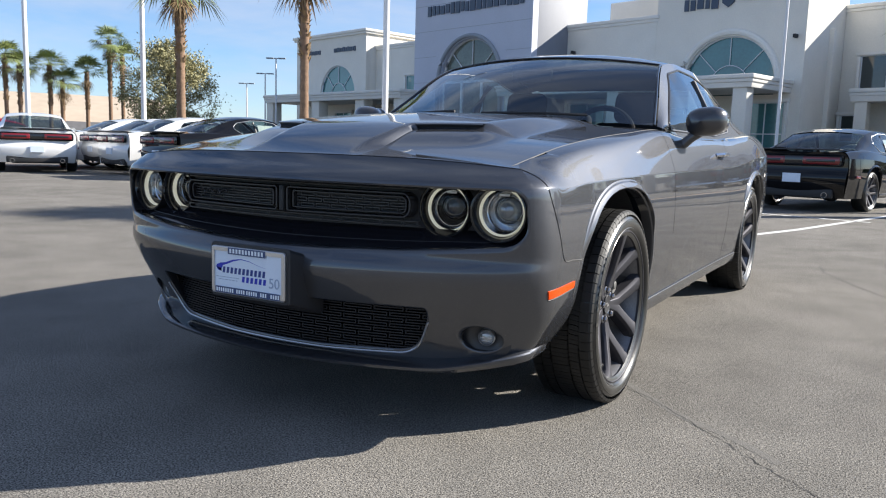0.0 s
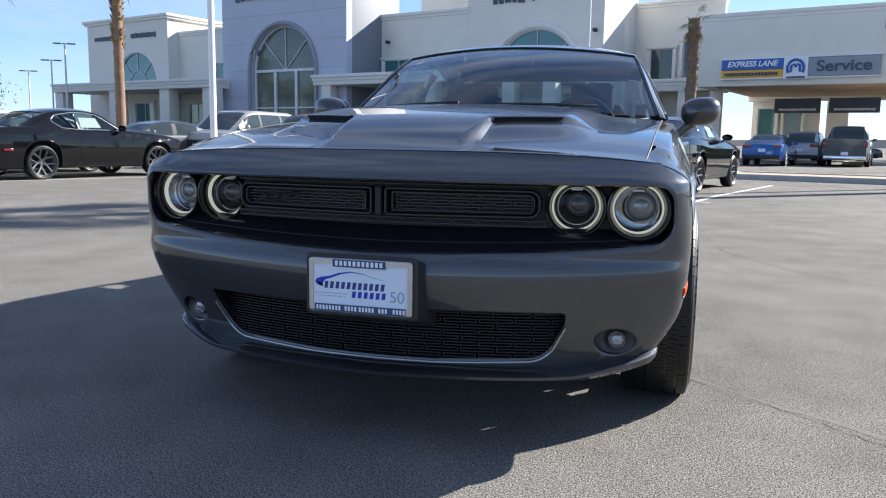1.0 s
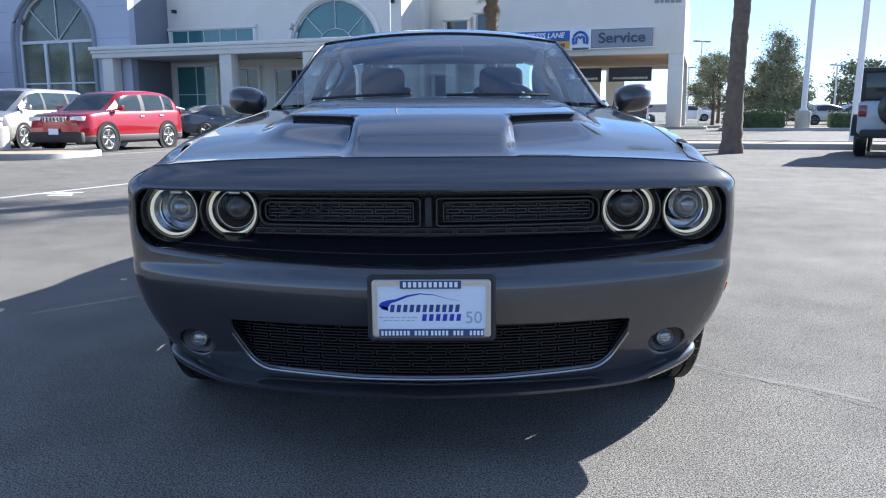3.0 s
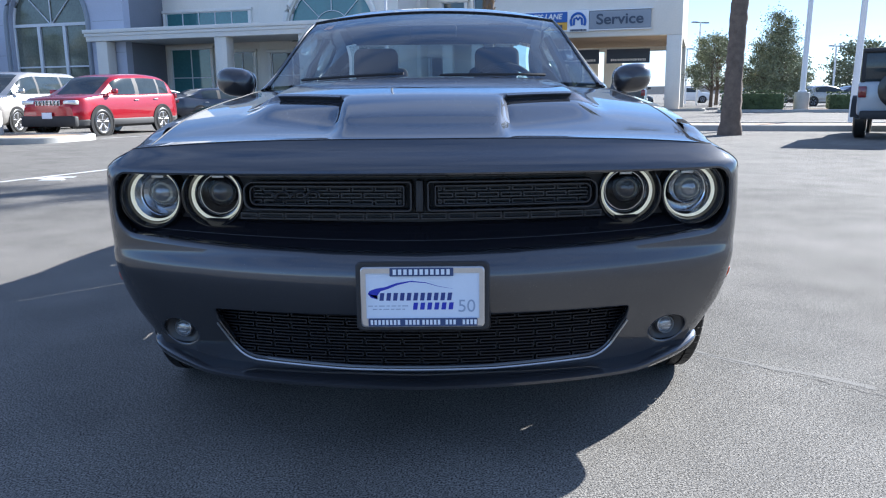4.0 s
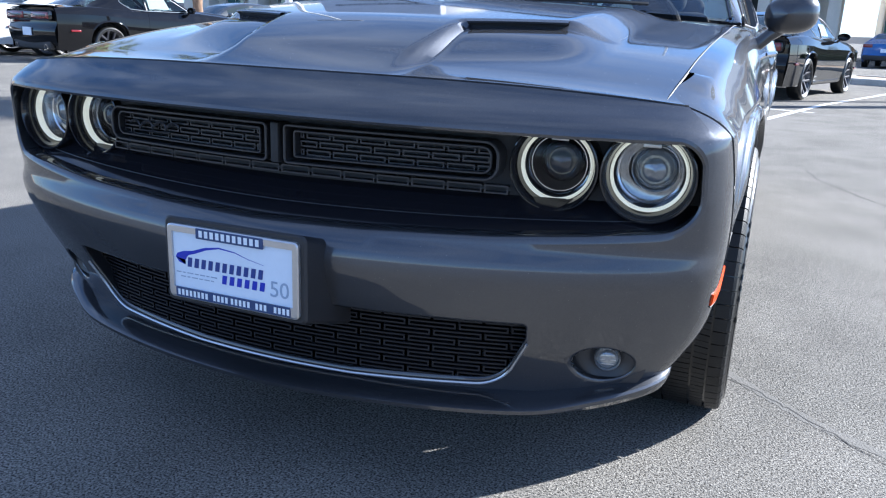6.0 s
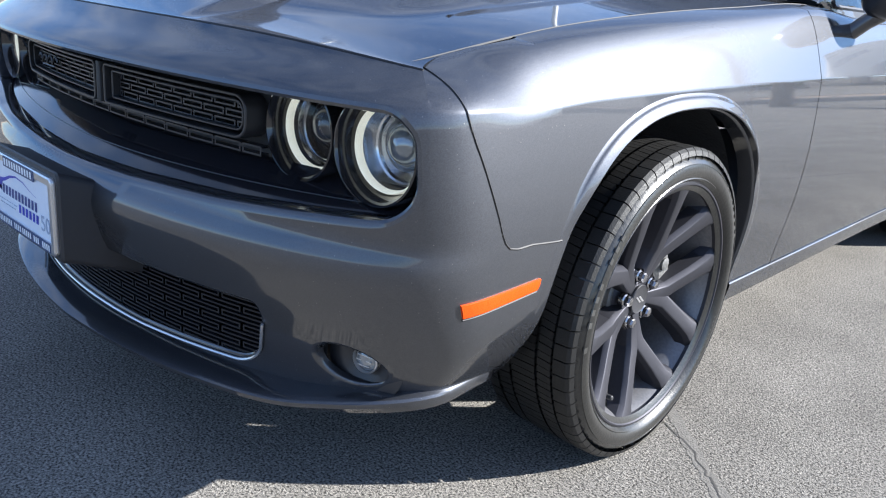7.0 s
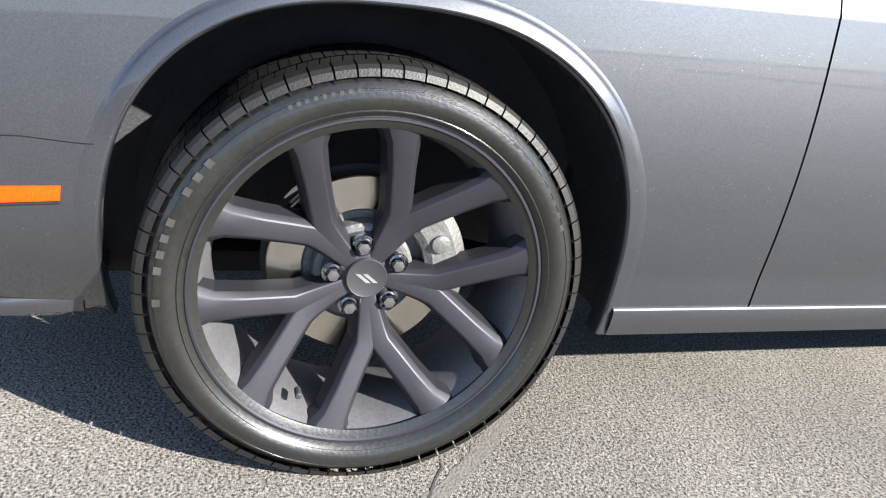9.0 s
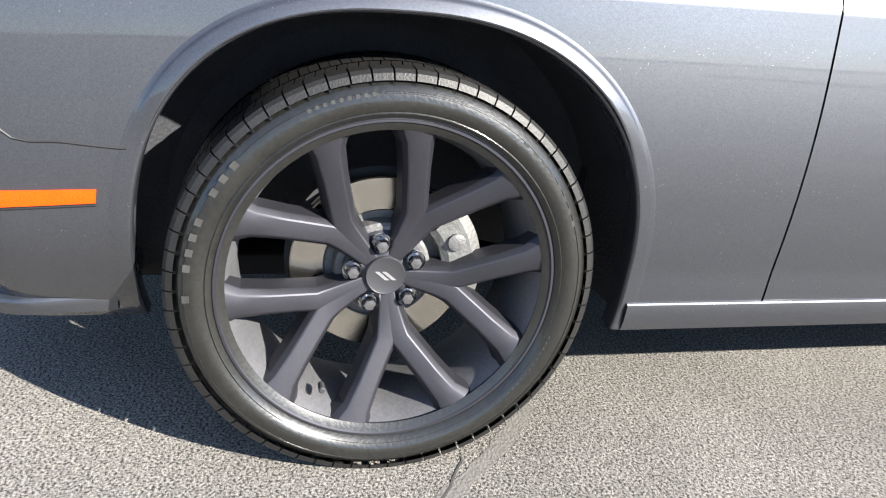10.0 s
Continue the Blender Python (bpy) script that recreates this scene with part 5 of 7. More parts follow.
for side in (1, -1):
    headlamp(hero, side * 0.761, -0.749, 0.742, 0.074, side * 5, True)
    headlamp(hero, side * 0.582, -0.762, 0.743, 0.072, side * 3, False)
    fog_lamp(hero, side)
    # amber side marker
    bm = bmesh.new()

    def on_side(y, z):
        if y >= SEAM:
            return side_x(y, z), y
        s = min(np.linspace(0.7, 1, 240), key=lambda q: abs(front_point(q, z)[1] - y))
        p = front_point(s, z)
        return p[0], p[1]

    top, bot = [], []
    for k in range(17):
        t = k / 16
        ya, yb = -0.668 + 0.204 * t, -0.656 + 0.188 * t
        za, zb = 0.510 + 0.007 * t, 0.480 + 0.012 * t
        top.append((*on_side(ya, za), za)), bot.append((*on_side(yb, zb), zb))
    rows = []
    for t, b in zip(top, bot):
        rows.append([(side * (t[0] - 0.004), t[1], t[2]), (side * (t[0] + 0.0035), t[1], t[2] - 0.002), (side * ((t[0] + b[0]) / 2 + 0.0045), (t[1] + b[1]) / 2, (t[2] + b[2]) / 2), (side * (b[0] + 0.0035), b[1], b[2] + 0.002), (side * (b[0] - 0.004), b[1], b[2])])
    vs = grid(bm, rows)
    bm.faces.new(vs[0]), bm.faces.new(vs[-1][::-1])
    part("side_marker", bm, AMBER, hero, "amber side marker reflector", angle=0.4)
    line_on("marker_edge", [(side * (b[0] + 0.001), b[1], b[2] - 0.002) for b in bot], 0.0016, hero, GAP)
    door_mirror(hero, side, Matrix.Translation((side * 0.985, 1.035, 1.090)) @ Matrix.Scale(1.06, 4))
    # bonnet scoop: dark slot under the lip of the bulge
    mouth, lip = bmesh.new(), bmesh.new()
    rows, lips = [], []
    for x in np.linspace(0.262, 0.480, 24):
        y = scoop_front(x)
        u = x / 0.79
        base = float(np.interp(y + 0.07 * (1 - u * u), EDGE_Y, EDGE_Z)) + 0.028 * (1 - u * u)
        highz = base + bonnet_bulge(x, y + 0.06) + 0.001
        e = min(1, (x - 0.255) / 0.02, (0.487 - x) / 0.02)
        rows.append([(side * x, y + 0.012, highz - 0.017 * e), (side * x, y + 0.010, highz - 0.009), (side * x, y + 0.012, highz - 0.004)])
        lips.append([(side * x, y + 0.020, highz - 0.008), (side * x, y + 0.006, highz - 0.007), (side * x, y + 0.003, highz - 0.003), (side * x, y + 0.010, highz + 0.0005), (side * x, y + 0.058, highz + 0.0012)])
    grid(mouth, rows), grid(lip, lips)
    part("scoop_mouth", mouth, VOID, hero, "dark bonnet scoop mouth", angle=0.3)
    part("scoop_lip", lip, GRANITE, hero)
    # door handle
    bm = bmesh.new()
    hx = side_x(1.84, 0.93)
    tube(bm, [(side * (hx - 0.004), 1.74, 0.93), (side * (hx + 0.03), 1.77, 0.935), (side * (hx + 0.034), 1.84, 0.937), (side * (hx + 0.03), 1.91, 0.935), (side * (hx - 0.004), 1.94, 0.93)], 0.011, 8)
    part("door_handle", bm, CHROME if side > 0 else GRANITE, hero, "bright door handle")
    # wiper
    bm = bmesh.new()
    tube(bm, [Vector(cowl(-0.75 + 0.6 * t if side < 0 else 0.05 + 0.6 * t, 0.018 + 0.02 * t)) + Vector((0, -0.012, 0.014)) for t in np.linspace(0, 1, 9)], 0.007, 6)
    part("wiper", bm, MATTE_BLACK, hero)
# windscreen seal along its edge
bm = bmesh.new()
loop = [cowl(-0.985, w) for w in np.linspace(0, 1, 17)] + [cowl(u, 1.0) for u in np.linspace(-0.985, 0.985, 25)] + [cowl(0.985, w) for w in np.linspace(1, 0, 17)]
tube(bm, [(x, y - 0.003, z + 0.002) for x, y, z in loop], 0.006, 6)
part("windscreen_seal", bm, GLOSS_BLACK, hero)
bm = bmesh.new()
grid(bm, [[(u * 0.79, 0.845 + (-0.31) * (1 - u * u) + dy, 1.030 + 0.034 * (1 - u * u) - dz) for u in np.linspace(-1, 1, 31)] for dy, dz in ((-0.03, 0.006), (0.03, 0.0), (0.08, 0.01))])
part("cowl_panel", bm, MATTE_BLACK, hero)
bm = bmesh.new()
a = [Vector(cowl(u, w)) + Vector((0, 0.004, -0.006)) for w, u in ((0.80, -0.86), (0.80, -0.79), (0.88, -0.78), (0.88, -0.85))]
bm.faces.new([bm.verts.new(p) for p in a])
part("windscreen_sticker", bm, STICKER, hero, "orange windscreen sticker", smooth=False)
licence_plate(hero)
cabin(hero)
hero.location.x = -0.011


# ---- ground, kerbs and markings ----
bm = bmesh.new()
grid(bm, [[(x, y, 0) for x in (-900, -60, -20, 20, 60, 900)] for y in (-900, -40, 0, 40, 900)])
ground = link("ground", bm, ASPHALT)
tagged(ground, "weathered grey asphalt of a car park", "asphalt", kind="structure")
LOT = radians(-17)


def crack(pts, width, seed):
    """A meandering crack in the asphalt."""
    rng = random.Random(seed)
    bm = bmesh.new()
    path = []
    for (x0, y0), (x1, y1) in zip(pts, pts[1:]):
        k = max(2, int(math.hypot(x1 - x0, y1 - y0) / 0.025))
        for i in range(k):
            t = i / k
            path.append((x0 + (x1 - x0) * t + rng.gauss(0, 0.006), y0 + (y1 - y0) * t + rng.gauss(0, 0.006)))
    rows = []
    for i, (x, y) in enumerate(path):
        a, b = path[max(0, i - 1)], path[min(len(path) - 1, i + 1)]
        d = Vector((b[0] - a[0], b[1] - a[1])).normalized()
        w = width * (0.35 + 0.9 * rng.random())
        rows.append([(x - d.y * w, y + d.x * w, 0.0015), (x + d.y * w, y - d.x * w, 0.0015)])
    grid(bm, rows)
    return link("asphalt_crack", bm, CRACK, smooth=False)


for i, (pts, w) in enumerate((([(0.90, 0.155), (1.00, 0.105), (1.13, -0.02), (1.28, -0.165), (1.40, -0.29), (1.50, -0.385), (1.75, -0.60), (2.3, -0.98), (3.0, -1.40)], 0.0022),
                              ([(1.30, 4.6), (1.36, 4.2), (1.62, 3.6), (1.82, 3.2), (2.3, 2.7)], 0.006), ([(3.3, 7.6), (4.1, 6.9), (5.4, 6.6)], 0.009))):
    ob = crack(pts, w, i)
    tagged(ob, "thin dark crack across the asphalt", "crack", kind="structure")
bm = bmesh.new()
rng = random.Random(5)
rows = []
for t in np.linspace(0, 1, 60):
    x, y = 0.74 + 0.80 * t, 0.33 - 0.68 * t + 0.02 * math.sin(9 * t)
    w = 0.012 + 0.008 * rng.random()
    rows.append([(x - w * 0.6, y - w, 0.0008), (x + w * 0.6, y + w, 0.0008)])
grid(bm, rows)
tagged(link("asphalt_seam", bm, SEAL, smooth=False), "smooth worn seam in the asphalt", "seam", kind="structure")


def stripe(pts, width):
    bm = bmesh.new()
    rows = []
    for (x0, y0), (x1, y1) in zip(pts, pts[1:]):
        d = Vector((x1 - x0, y1 - y0)).normalized()
        for x, y in ((x0, y0), (x1, y1)):
            rows.append([(x - d.y * width / 2, y + d.x * width / 2, 0.004), (x + d.y * width / 2, y - d.x * width / 2, 0.004)])
    grid(bm, rows)
    return tagged(link("parking_line", bm, ROAD_PAINT, smooth=False), "worn white painted parking line", "line", "parking lines", "structure")


stripe([(0.35, 7.0), (0.72, 8.15), (1.70, 12.1), (3.2, 16.8)], 0.10)
stripe([(-1.5, 11.2), (1.50, 10.33)], 0.10)
stripe([(-5.95, 6.1), (-4.9, 8.7)], 0.09)
stripe([(-12.0, 9.0), (-10.4, 12.6)], 0.10)
stripe([(-14.7, 9.8), (-13.4, 13.2)], 0.10)
stripe([(-9.2, 17.6), (-7.6, 20.6)], 0.10)
stripe([(-17.4, 10.6), (-16.1, 14.0)], 0.10)
bm = bmesh.new()
for x, y, L in ((-5.3, 7.2, 0.5), (-5.15, 7.35, 0.35), (-5.1, 7.0, 0.3)):
    box(bm, (x, y, 0.004), (L, 0.12, 0.004))
tagged(link("painted_arrow", bm, ROAD_PAINT, smooth=False), "worn white painted mark on asphalt", "marking", kind="structure")


def kerb_island(outline, name, label, height=0.15, wide=0.16):
    """A raised bed: a concrete kerb round tan gravel."""
    isl = thing(name, label, "kerb", kind="structure")
    n = len(outline)
    c = Vector((sum(p[0] for p in outline) / n, sum(p[1] for p in outline) / n))
    rows = []
    for i, p in enumerate(outline):
        t = Vector(outline[(i + 1) % n]) - Vector(outline[i - 1])
        nn = Vector((-t.y, t.x)).normalized()
        if nn.dot(c - Vector(p)) < 0:
            nn = -nn
        q = Vector(p) + nn * wide
        e = Vector(p) + nn * 0.02
        rows.append([(p[0], p[1], -0.01), (p[0], p[1], height - 0.02), (e.x, e.y, height), (q.x, q.y, height), (q.x, q.y, 0.05)])
    rows.append(rows[0])
    bm = bmesh.new()
    grid(bm, rows)
    part("kerb", bm, CONCRETE, isl, "pale concrete kerb", angle=0.4)
    bm = bmesh.new()
    bm.faces.new([bm.verts.new((r[3][0], r[3][1], height - 0.03)) for r in rows[:-1]])
    part("gravel_bed", bm, GRAVEL, isl, "tan gravel", smooth=False)
    return isl


def lot_rect(x, y, half_a, half_b, r):
    """Rounded rectangle aligned with the lot."""
    c, s = math.cos(LOT), math.sin(LOT)
    o = fine(rounded([(-half_a, -half_b), (half_a, -half_b), (half_a, half_b), (-half_a, half_b)], r, 8), 0.6)
    return [(x + c * a - s * b, y + s * a + c * b) for a, b in o]


kerb_island(lot_rect(-11.7, 16.9, 2.6, 1.3, 0.9), "island", "raised concrete island with tan gravel")
kerb_island(lot_rect(-15.6, 18.6, 1.0, 1.2, 0.5), "island", "raised concrete island with a palm")
kerb_island(lot_rect(13.0, 18.2, 11.0, 1.3, 0.5), "island", "long raised kerb with tan gravel and palms")
kerb_island(lot_rect(12.2, 43.4, 2.3, 1.0, 0.4), "island", "raised kerb at the foot of a pillar")
kerb_island(lot_rect(19.5, 38.5, 5.5, 1.6, 0.8), "island", "raised planted kerb with hedges")
kerb_island(lot_rect(1.9, 33.2, 1.6, 1.2, 0.6), "island", "raised kerb round a palm")

# ---- the dealership ----
FACADE = Matrix.Translation((11.2, 43.2, 0)) @ Matrix.Rotation(LOT, 4, "Z")


def arch_points(cx, half, spring, n=24):
    return [(cx + half * math.cos(math.pi * i / n), spring + half * math.sin(math.pi * i / n)) for i in range(n + 1)]


def wall_with_arch(bm, x0, x1, z1, q, depth, cx, half, spring, sill):
    """A wall panel facing -y with an arched opening right through it."""
    op = arch_points(cx, half, spring)
    front = [(x0, 0), (x0, z1), (x1, z1), (x1, 0)]
    for y, flip in ((q, False), (q + depth, True)):
        # left of, right of, above and below the opening
        def quad(ps):
            v = [bm.verts.new((a, y, b)) for a, b in ps]
            bm.faces.new(v[::-1] if flip else v)
        quad([(x0, 0), (cx - half, 0), (cx - half, spring), (cx - half, z1), (x0, z1)])
        quad([(cx + half, 0), (x1, 0), (x1, z1), (cx + half, z1), (cx + half, spring)])
        for a, b in zip(op, op[1:]):
            quad([(b[0], b[1]), (a[0], a[1]), (a[0], z1), (b[0], z1)])
        if sill > 0:
            quad([(cx - half, 0), (cx + half, 0), (cx + half, sill), (cx - half, sill)])
    loop = [(cx + half, sill)] + op + [(cx - half, sill)]
    grid(bm, [[(a, q, b), (a, q + depth, b)] for a, b in loop])
    grid(bm, [[(a, q, b), (a, q + depth, b)] for a, b in front + front[:1]])
    if sill > 0:
        grid(bm, [[(cx - half, q, sill), (cx - half, q + depth, sill)], [(cx + half, q, sill), (cx + half, q + depth, sill)]])
    bmesh.ops.remove_doubles(bm, verts=bm.verts, dist=0.001)


def arch_window(parent, cx, half, spring, sill, q, frame_w, spokes, panes, glass, ring=True):
    win = new("arched_window")
    win.parent = parent
    op = arch_points(cx, half, spring)
    bm = bmesh.new()
    loop = [(cx - half, sill), (cx + half, sill)] + op
    bm.faces.new([bm.verts.new((a, q, b)) for a, b in loop[:2] + op[1:-1] + [op[-1]]])
    part("pane", bm, glass, win, "tinted arched glass", smooth=False)
    bm = bmesh.new()
    y = q - 0.06
    tube(bm, [(cx - half + 0.05, y, sill)] + [(a * 0.985 + cx * 0.015, y, b) for a, b in op[::-1]] + [(cx + half - 0.05, y, sill)], frame_w, 6)
    box(bm, (cx, y, spring), (2 * half, 0.12, frame_w * 2))
    part("window_frame", bm, FRAME, win)
    bm = bmesh.new()
    for k in range(1, spokes):
        a = math.pi * k / spokes
        r0 = half * (0.42 if ring else 0.0)
        tube(bm, [(cx + r0 * math.cos(a), y, spring + r0 * math.sin(a)), (cx + half * math.cos(a), y, spring + half * math.sin(a))], frame_w * 0.45, 5)
    if ring:
        tube(bm, [(cx + half * 0.42 * math.cos(math.pi * i / 16), y, spring + half * 0.42 * math.sin(math.pi * i / 16)) for i in range(17)], frame_w * 0.45, 5)
    part("glazing_bars", bm, FRAME, win)
    if spring - sill > 1:
        for k in range(panes + 1):
            bm = bmesh.new()
            x = cx - half + 2 * half * k / panes
            box(bm, (x, y, (spring + sill) / 2), (frame_w * (2.4 if 0 < k < panes else 1.6), 0.14, spring - sill))
            part("mullion", bm, FRAME, win)
        bm = bmesh.new()
        for z in (sill + 0.9, sill + 3.2):
            if z < spring - 0.4:
                box(bm, (cx, y, z), (2 * half, 0.10, frame_w))
        part("transom", bm, FRAME, win)
    return win


def flat_window(parent, x0, x1, z0, z1, q, cols, rows, glass=SHOP_GLASS):
    win = new("window")
    win.parent = parent
    for i in range(cols):
        for j in range(rows):
            bm = bmesh.new()
            a, b = x0 + (x1 - x0) * i / cols, x0 + (x1 - x0) * (i + 1) / cols
            c, d = z0 + (z1 - z0) * j / rows, z0 + (z1 - z0) * (j + 1) / rows
            box(bm, ((a + b) / 2, q, (c + d) / 2), (b - a - 0.06, 0.04, d - c - 0.06))
            part("pane", bm, glass, win, smooth=False)
    bm = bmesh.new()
    for i in range(cols + 1):
        x = x0 + (x1 - x0) * i / cols
        box(bm, (x, q - 0.02, (z0 + z1) / 2), (0.06, 0.1, z1 - z0))
    for j in range(rows + 1):
        z = z0 + (z1 - z0) * j / rows
        box(bm, ((x0 + x1) / 2, q - 0.021, z), (x1 - x0, 0.1, 0.06))
    part("window_frame", bm, FRAME, win, smooth=False)
    bm = bmesh.new()
    box(bm, ((x0 + x1) / 2, q - 0.10, z0 - 0.1), (x1 - x0 + 0.5, 0.25, 0.14), 0.02)
    box(bm, ((x0 + x1) / 2, q - 0.10, z1 + 0.12), (x1 - x0 + 0.6, 0.25, 0.2), 0.02)
    for x in (x0 - 0.14, x1 + 0.14):
        box(bm, (x, q - 0.085, (z0 + z1) / 2), (0.2, 0.2, z1 - z0), 0.02)
    part("window_surround", bm, STUCCO_TRIM, win)


def block(parent, name, x0, x1, q0, q1, z0, z1, mat, cornice=0.0):
    bm = bmesh.new()
    box(bm, ((x0 + x1) / 2, (q0 + q1) / 2, (z0 + z1) / 2), (x1 - x0, q1 - q0, z1 - z0), 0.03)
    part(name, bm, mat, parent)
    if cornice:
        bm = bmesh.new()
        box(bm, ((x0 + x1) / 2, (q0 + q1) / 2, z1 + 0.06), (x1 - x0 + 2 * cornice, q1 - q0 + 2 * cornice, 0.24), 0.04)
        box(bm, ((x0 + x1) / 2, (q0 + q1) / 2, z1 - 0.16), (x1 - x0 + cornice, q1 - q0 + cornice, 0.2), 0.04)
        part("cornice", bm, STUCCO_TRIM, parent)


def word_bars(parent, x0, x1, z, h, q, seed, mat=SIGN_DARK, name="sign_bars"):
    """Writing that cannot be read, or a maker's name, as bars."""
    rng = random.Random(seed)
    bm = bmesh.new()
    x = x0
    while x < x1:
        w = h * rng.uniform(0.35, 0.7)
        box(bm, (x + w / 2, q, z + rng.uniform(-0.04, 0.04) * h), (w, 0.08, h * rng.uniform(0.75, 1.0)))
        x += w + h * 0.18
    tagged(part(name, bm, mat, parent, "dark wall letters as plain bars", smooth=False), kind="stuff")


# main hall with the tall arched window
hall = thing("showroom_hall", "cream stucco showroom building with a tall arched teal window", "building", FACADE)
bm = bmesh.new()
wall_with_arch(bm, -25.2, -15.3, 12.6, 0.0, 0.45, -20.0, 3.05, 5.2, 4.6)
part("wall", bm, STUCCO, hall, smooth=False)
arch_window(hall, -20.0, 3.05, 5.2, 4.6, 0.35, 0.07, 4, 1, SHOP_GLASS)
bm = bmesh.new()
tube(bm, [(-23.3, -0.02, 4.6)] + [(a, -0.02, b) for a, b in arch_points(-20.0, 3.3, 5.2)[::-1]] + [(-16.7, -0.02, 4.6)], 0.2, 8)
part("arch_moulding", bm, STUCCO_TRIM, hall)
bm = bmesh.new()
box(bm, (-15.5, 3.2, 6.3), (0.4, 5.5, 12.6), 0.02)
box(bm, (-15.3, 3.6, 4.4), (0.55, 0.5, 8.6), 0.03)
part("side_wall", bm, STUCCO, hall)
block(hall, "wall_low", -33.6, -25.2, 0.02, 0.45, 0.0, 9.85, STUCCO, 0.15)
block(hall, "wall_back", -33.0, -16.0, 5.6, 6.0, 0, 12.4, STUCCO)
block(hall, "wall_recess", -15.3, -9.4, 5.6, 6.1, 0.0, 10.2, STUCCO, 0.12)
flat_window(hall, -14.1, -12.6, 5.2, 7.2, 5.57, 1, 1, DARK_GLASS)
flat_window(hall, -11.9, -9.9, 5.3, 7.6, 5.57, 1, 1, DARK_GLASS)
flat_window(hall, -15.0, -13.9, 2.0, 3.6, 5.57, 1, 1, DARK_GLASS)
block(hall, "recess_canopy", -13.8, -8.6, 3.4, 5.6, 4.3, 4.9, STUCCO_TRIM, 0.1)
for x in (-13.2, -11.2, -9.2):
    block(hall, "column", x - 0.35, x + 0.35, 3.5, 4.1, 0, 4.3, STUCCO)
flat_window(hall, -32.3, -25.9, 5.55, 6.7, 0.0, 5, 1)
flat_window(hall, -32.1, -29.0, 0.5, 4.3, 0.0, 2, 2)
flat_window(hall, -28.2, -25.7, 0.5, 4.0, 0.0, 3, 2, DARK_GLASS)
flat_window(hall, -24.3, -21.2, 1.0, 3.9, 0.0, 2, 2, DARK_GLASS)
flat_window(hall, -18.5, -16.2, 0.4, 4.1, 0.0, 2, 2)
block(hall, "canopy_roof", -34.9, -15.9, -5.0, 0.0, 4.65, 5.2, STUCCO_TRIM, 0.14)
for x in (-33.8, -25.0, -19.3, -16.6):
    block(hall, "column", x - 0.42, x + 0.42, -4.9, -4.1, 0, 4.65, STUCCO)
word_bars(hall, -23.2, -21.0, 10.35, 0.75, -0.06, 1)
bm = bmesh.new()
prism(bm, [(-20.2, 10.0), (-19.8, 10.3), (-19.8, 10.9), (-20.6, 10.9), (-20.6, 10.3)], -0.12, -0.02)
part("sign_shield", bm, SIGN_DARK, hall, "dark shield sign", smooth=False)
word_bars(hall, -19.3, -17.0, 10.5, 0.5, -0.06, 2)
bm = bmesh.new()
lathe(bm, [(0.0, 0.0), (0.42, 0.0), (0.42, 0.1), (0.0, 0.1)], 24, Matrix.Translation((-15.9, -0.02, 10.6)) @ Matrix.Rotation(radians(-90), 4, "Z"))
part("sign_disc", bm, SIGN_DARK, hall, "round dark sign")
for x, z in ((-15.8, 7.9), (-31.9, 8.0)):
    bm = bmesh.new()
    box(bm, (x, -0.25, z), (0.18, 0.4, 0.22), 0.03)
    part("wall_lamp", bm, MATTE_BLACK, hall)

# blue-grey tower with the entrance arch
tower = thing("entrance_tower", "blue-grey panelled entrance tower with a tall arched glass front", "building", FACADE)
bm = bmesh.new()
wall_with_arch(bm, -45.2, -32.65, 15.0, -4.0, 0.6, -38.85, 3.2, 5.95, 0.0)
part("wall", bm, TOWER, tower, smooth=False)
arch_window(tower, -38.85, 3.2, 5.95, 0.0, -3.55, 0.10, 4, 3, TOWER_GLASS, ring=False)
bm = bmesh.new()
tube(bm, [(-42.25, -4.05, 0.0)] + [(a, -4.05, b) for a, b in arch_points(-38.85, 3.4, 5.95)[::-1]] + [(-35.45, -4.05, 0)], 0.16, 8)
part("arch_moulding", bm, SIGN_GREY, tower)
for x in (-44.9, -32.95):
    bm = bmesh.new()
    box(bm, (x, -0.6, 7.5), (0.6, 5.6, 15.0), 0.02)
    part("side_wall", bm, TOWER_SIDE, tower)
for z in (2.0, 4.0, 6.0, 8.0, 10.0, 12.0):
    for a, b in ((-45.2, -42.6), (-35.1, -32.65)) if z < 9 else ((-45.2, -32.65),):
        bm = bmesh.new()
        box(bm, ((a + b) / 2, -4.004, z), (b - a, 0.012, 0.03))
        part("panel_joint", bm, SIGN_GREY, tower, smooth=False)
word_bars(tower, -43.6, -33.8, 11.55, 0.85, -4.06, 7, name="tower_sign")

# left wing with its own arch and canopy
wing = thing("left_wing", "cream stucco wing with a small arched window and canopy", "building", FACADE)
block(wing, "wall_low", -55.4, -45.2, 0.0, 0.5, 0, 10.0, STUCCO, 0.15)
flat_window(wing, -50.8, -45.9, 5.9, 7.2, -0.02, 4, 1)
bm = bmesh.new()
wall_with_arch(bm, -67.2, -55.4, 11.3, -1.2, 0.45, -60.0, 2.9, 5.6, 4.9)
part("wall", bm, STUCCO, wing, smooth=False)
block(wing, "parapet", -67.3, -55.3, -1.3, 6.0, 11.3, 11.45, STUCCO_TRIM, 0.25)
bm = bmesh.new()
box(bm, (-55.6, 2.2, 5.65), (0.4, 6.0, 11.3), 0.02)
part("side_wall", bm, STUCCO, wing)
arch_window(wing, -60.0, 2.9, 5.6, 4.9, -0.95, 0.08, 4, 1, SHOP_GLASS)
word_bars(wing, -66.0, -63.0, 9.9, 0.4, -1.25, 3)
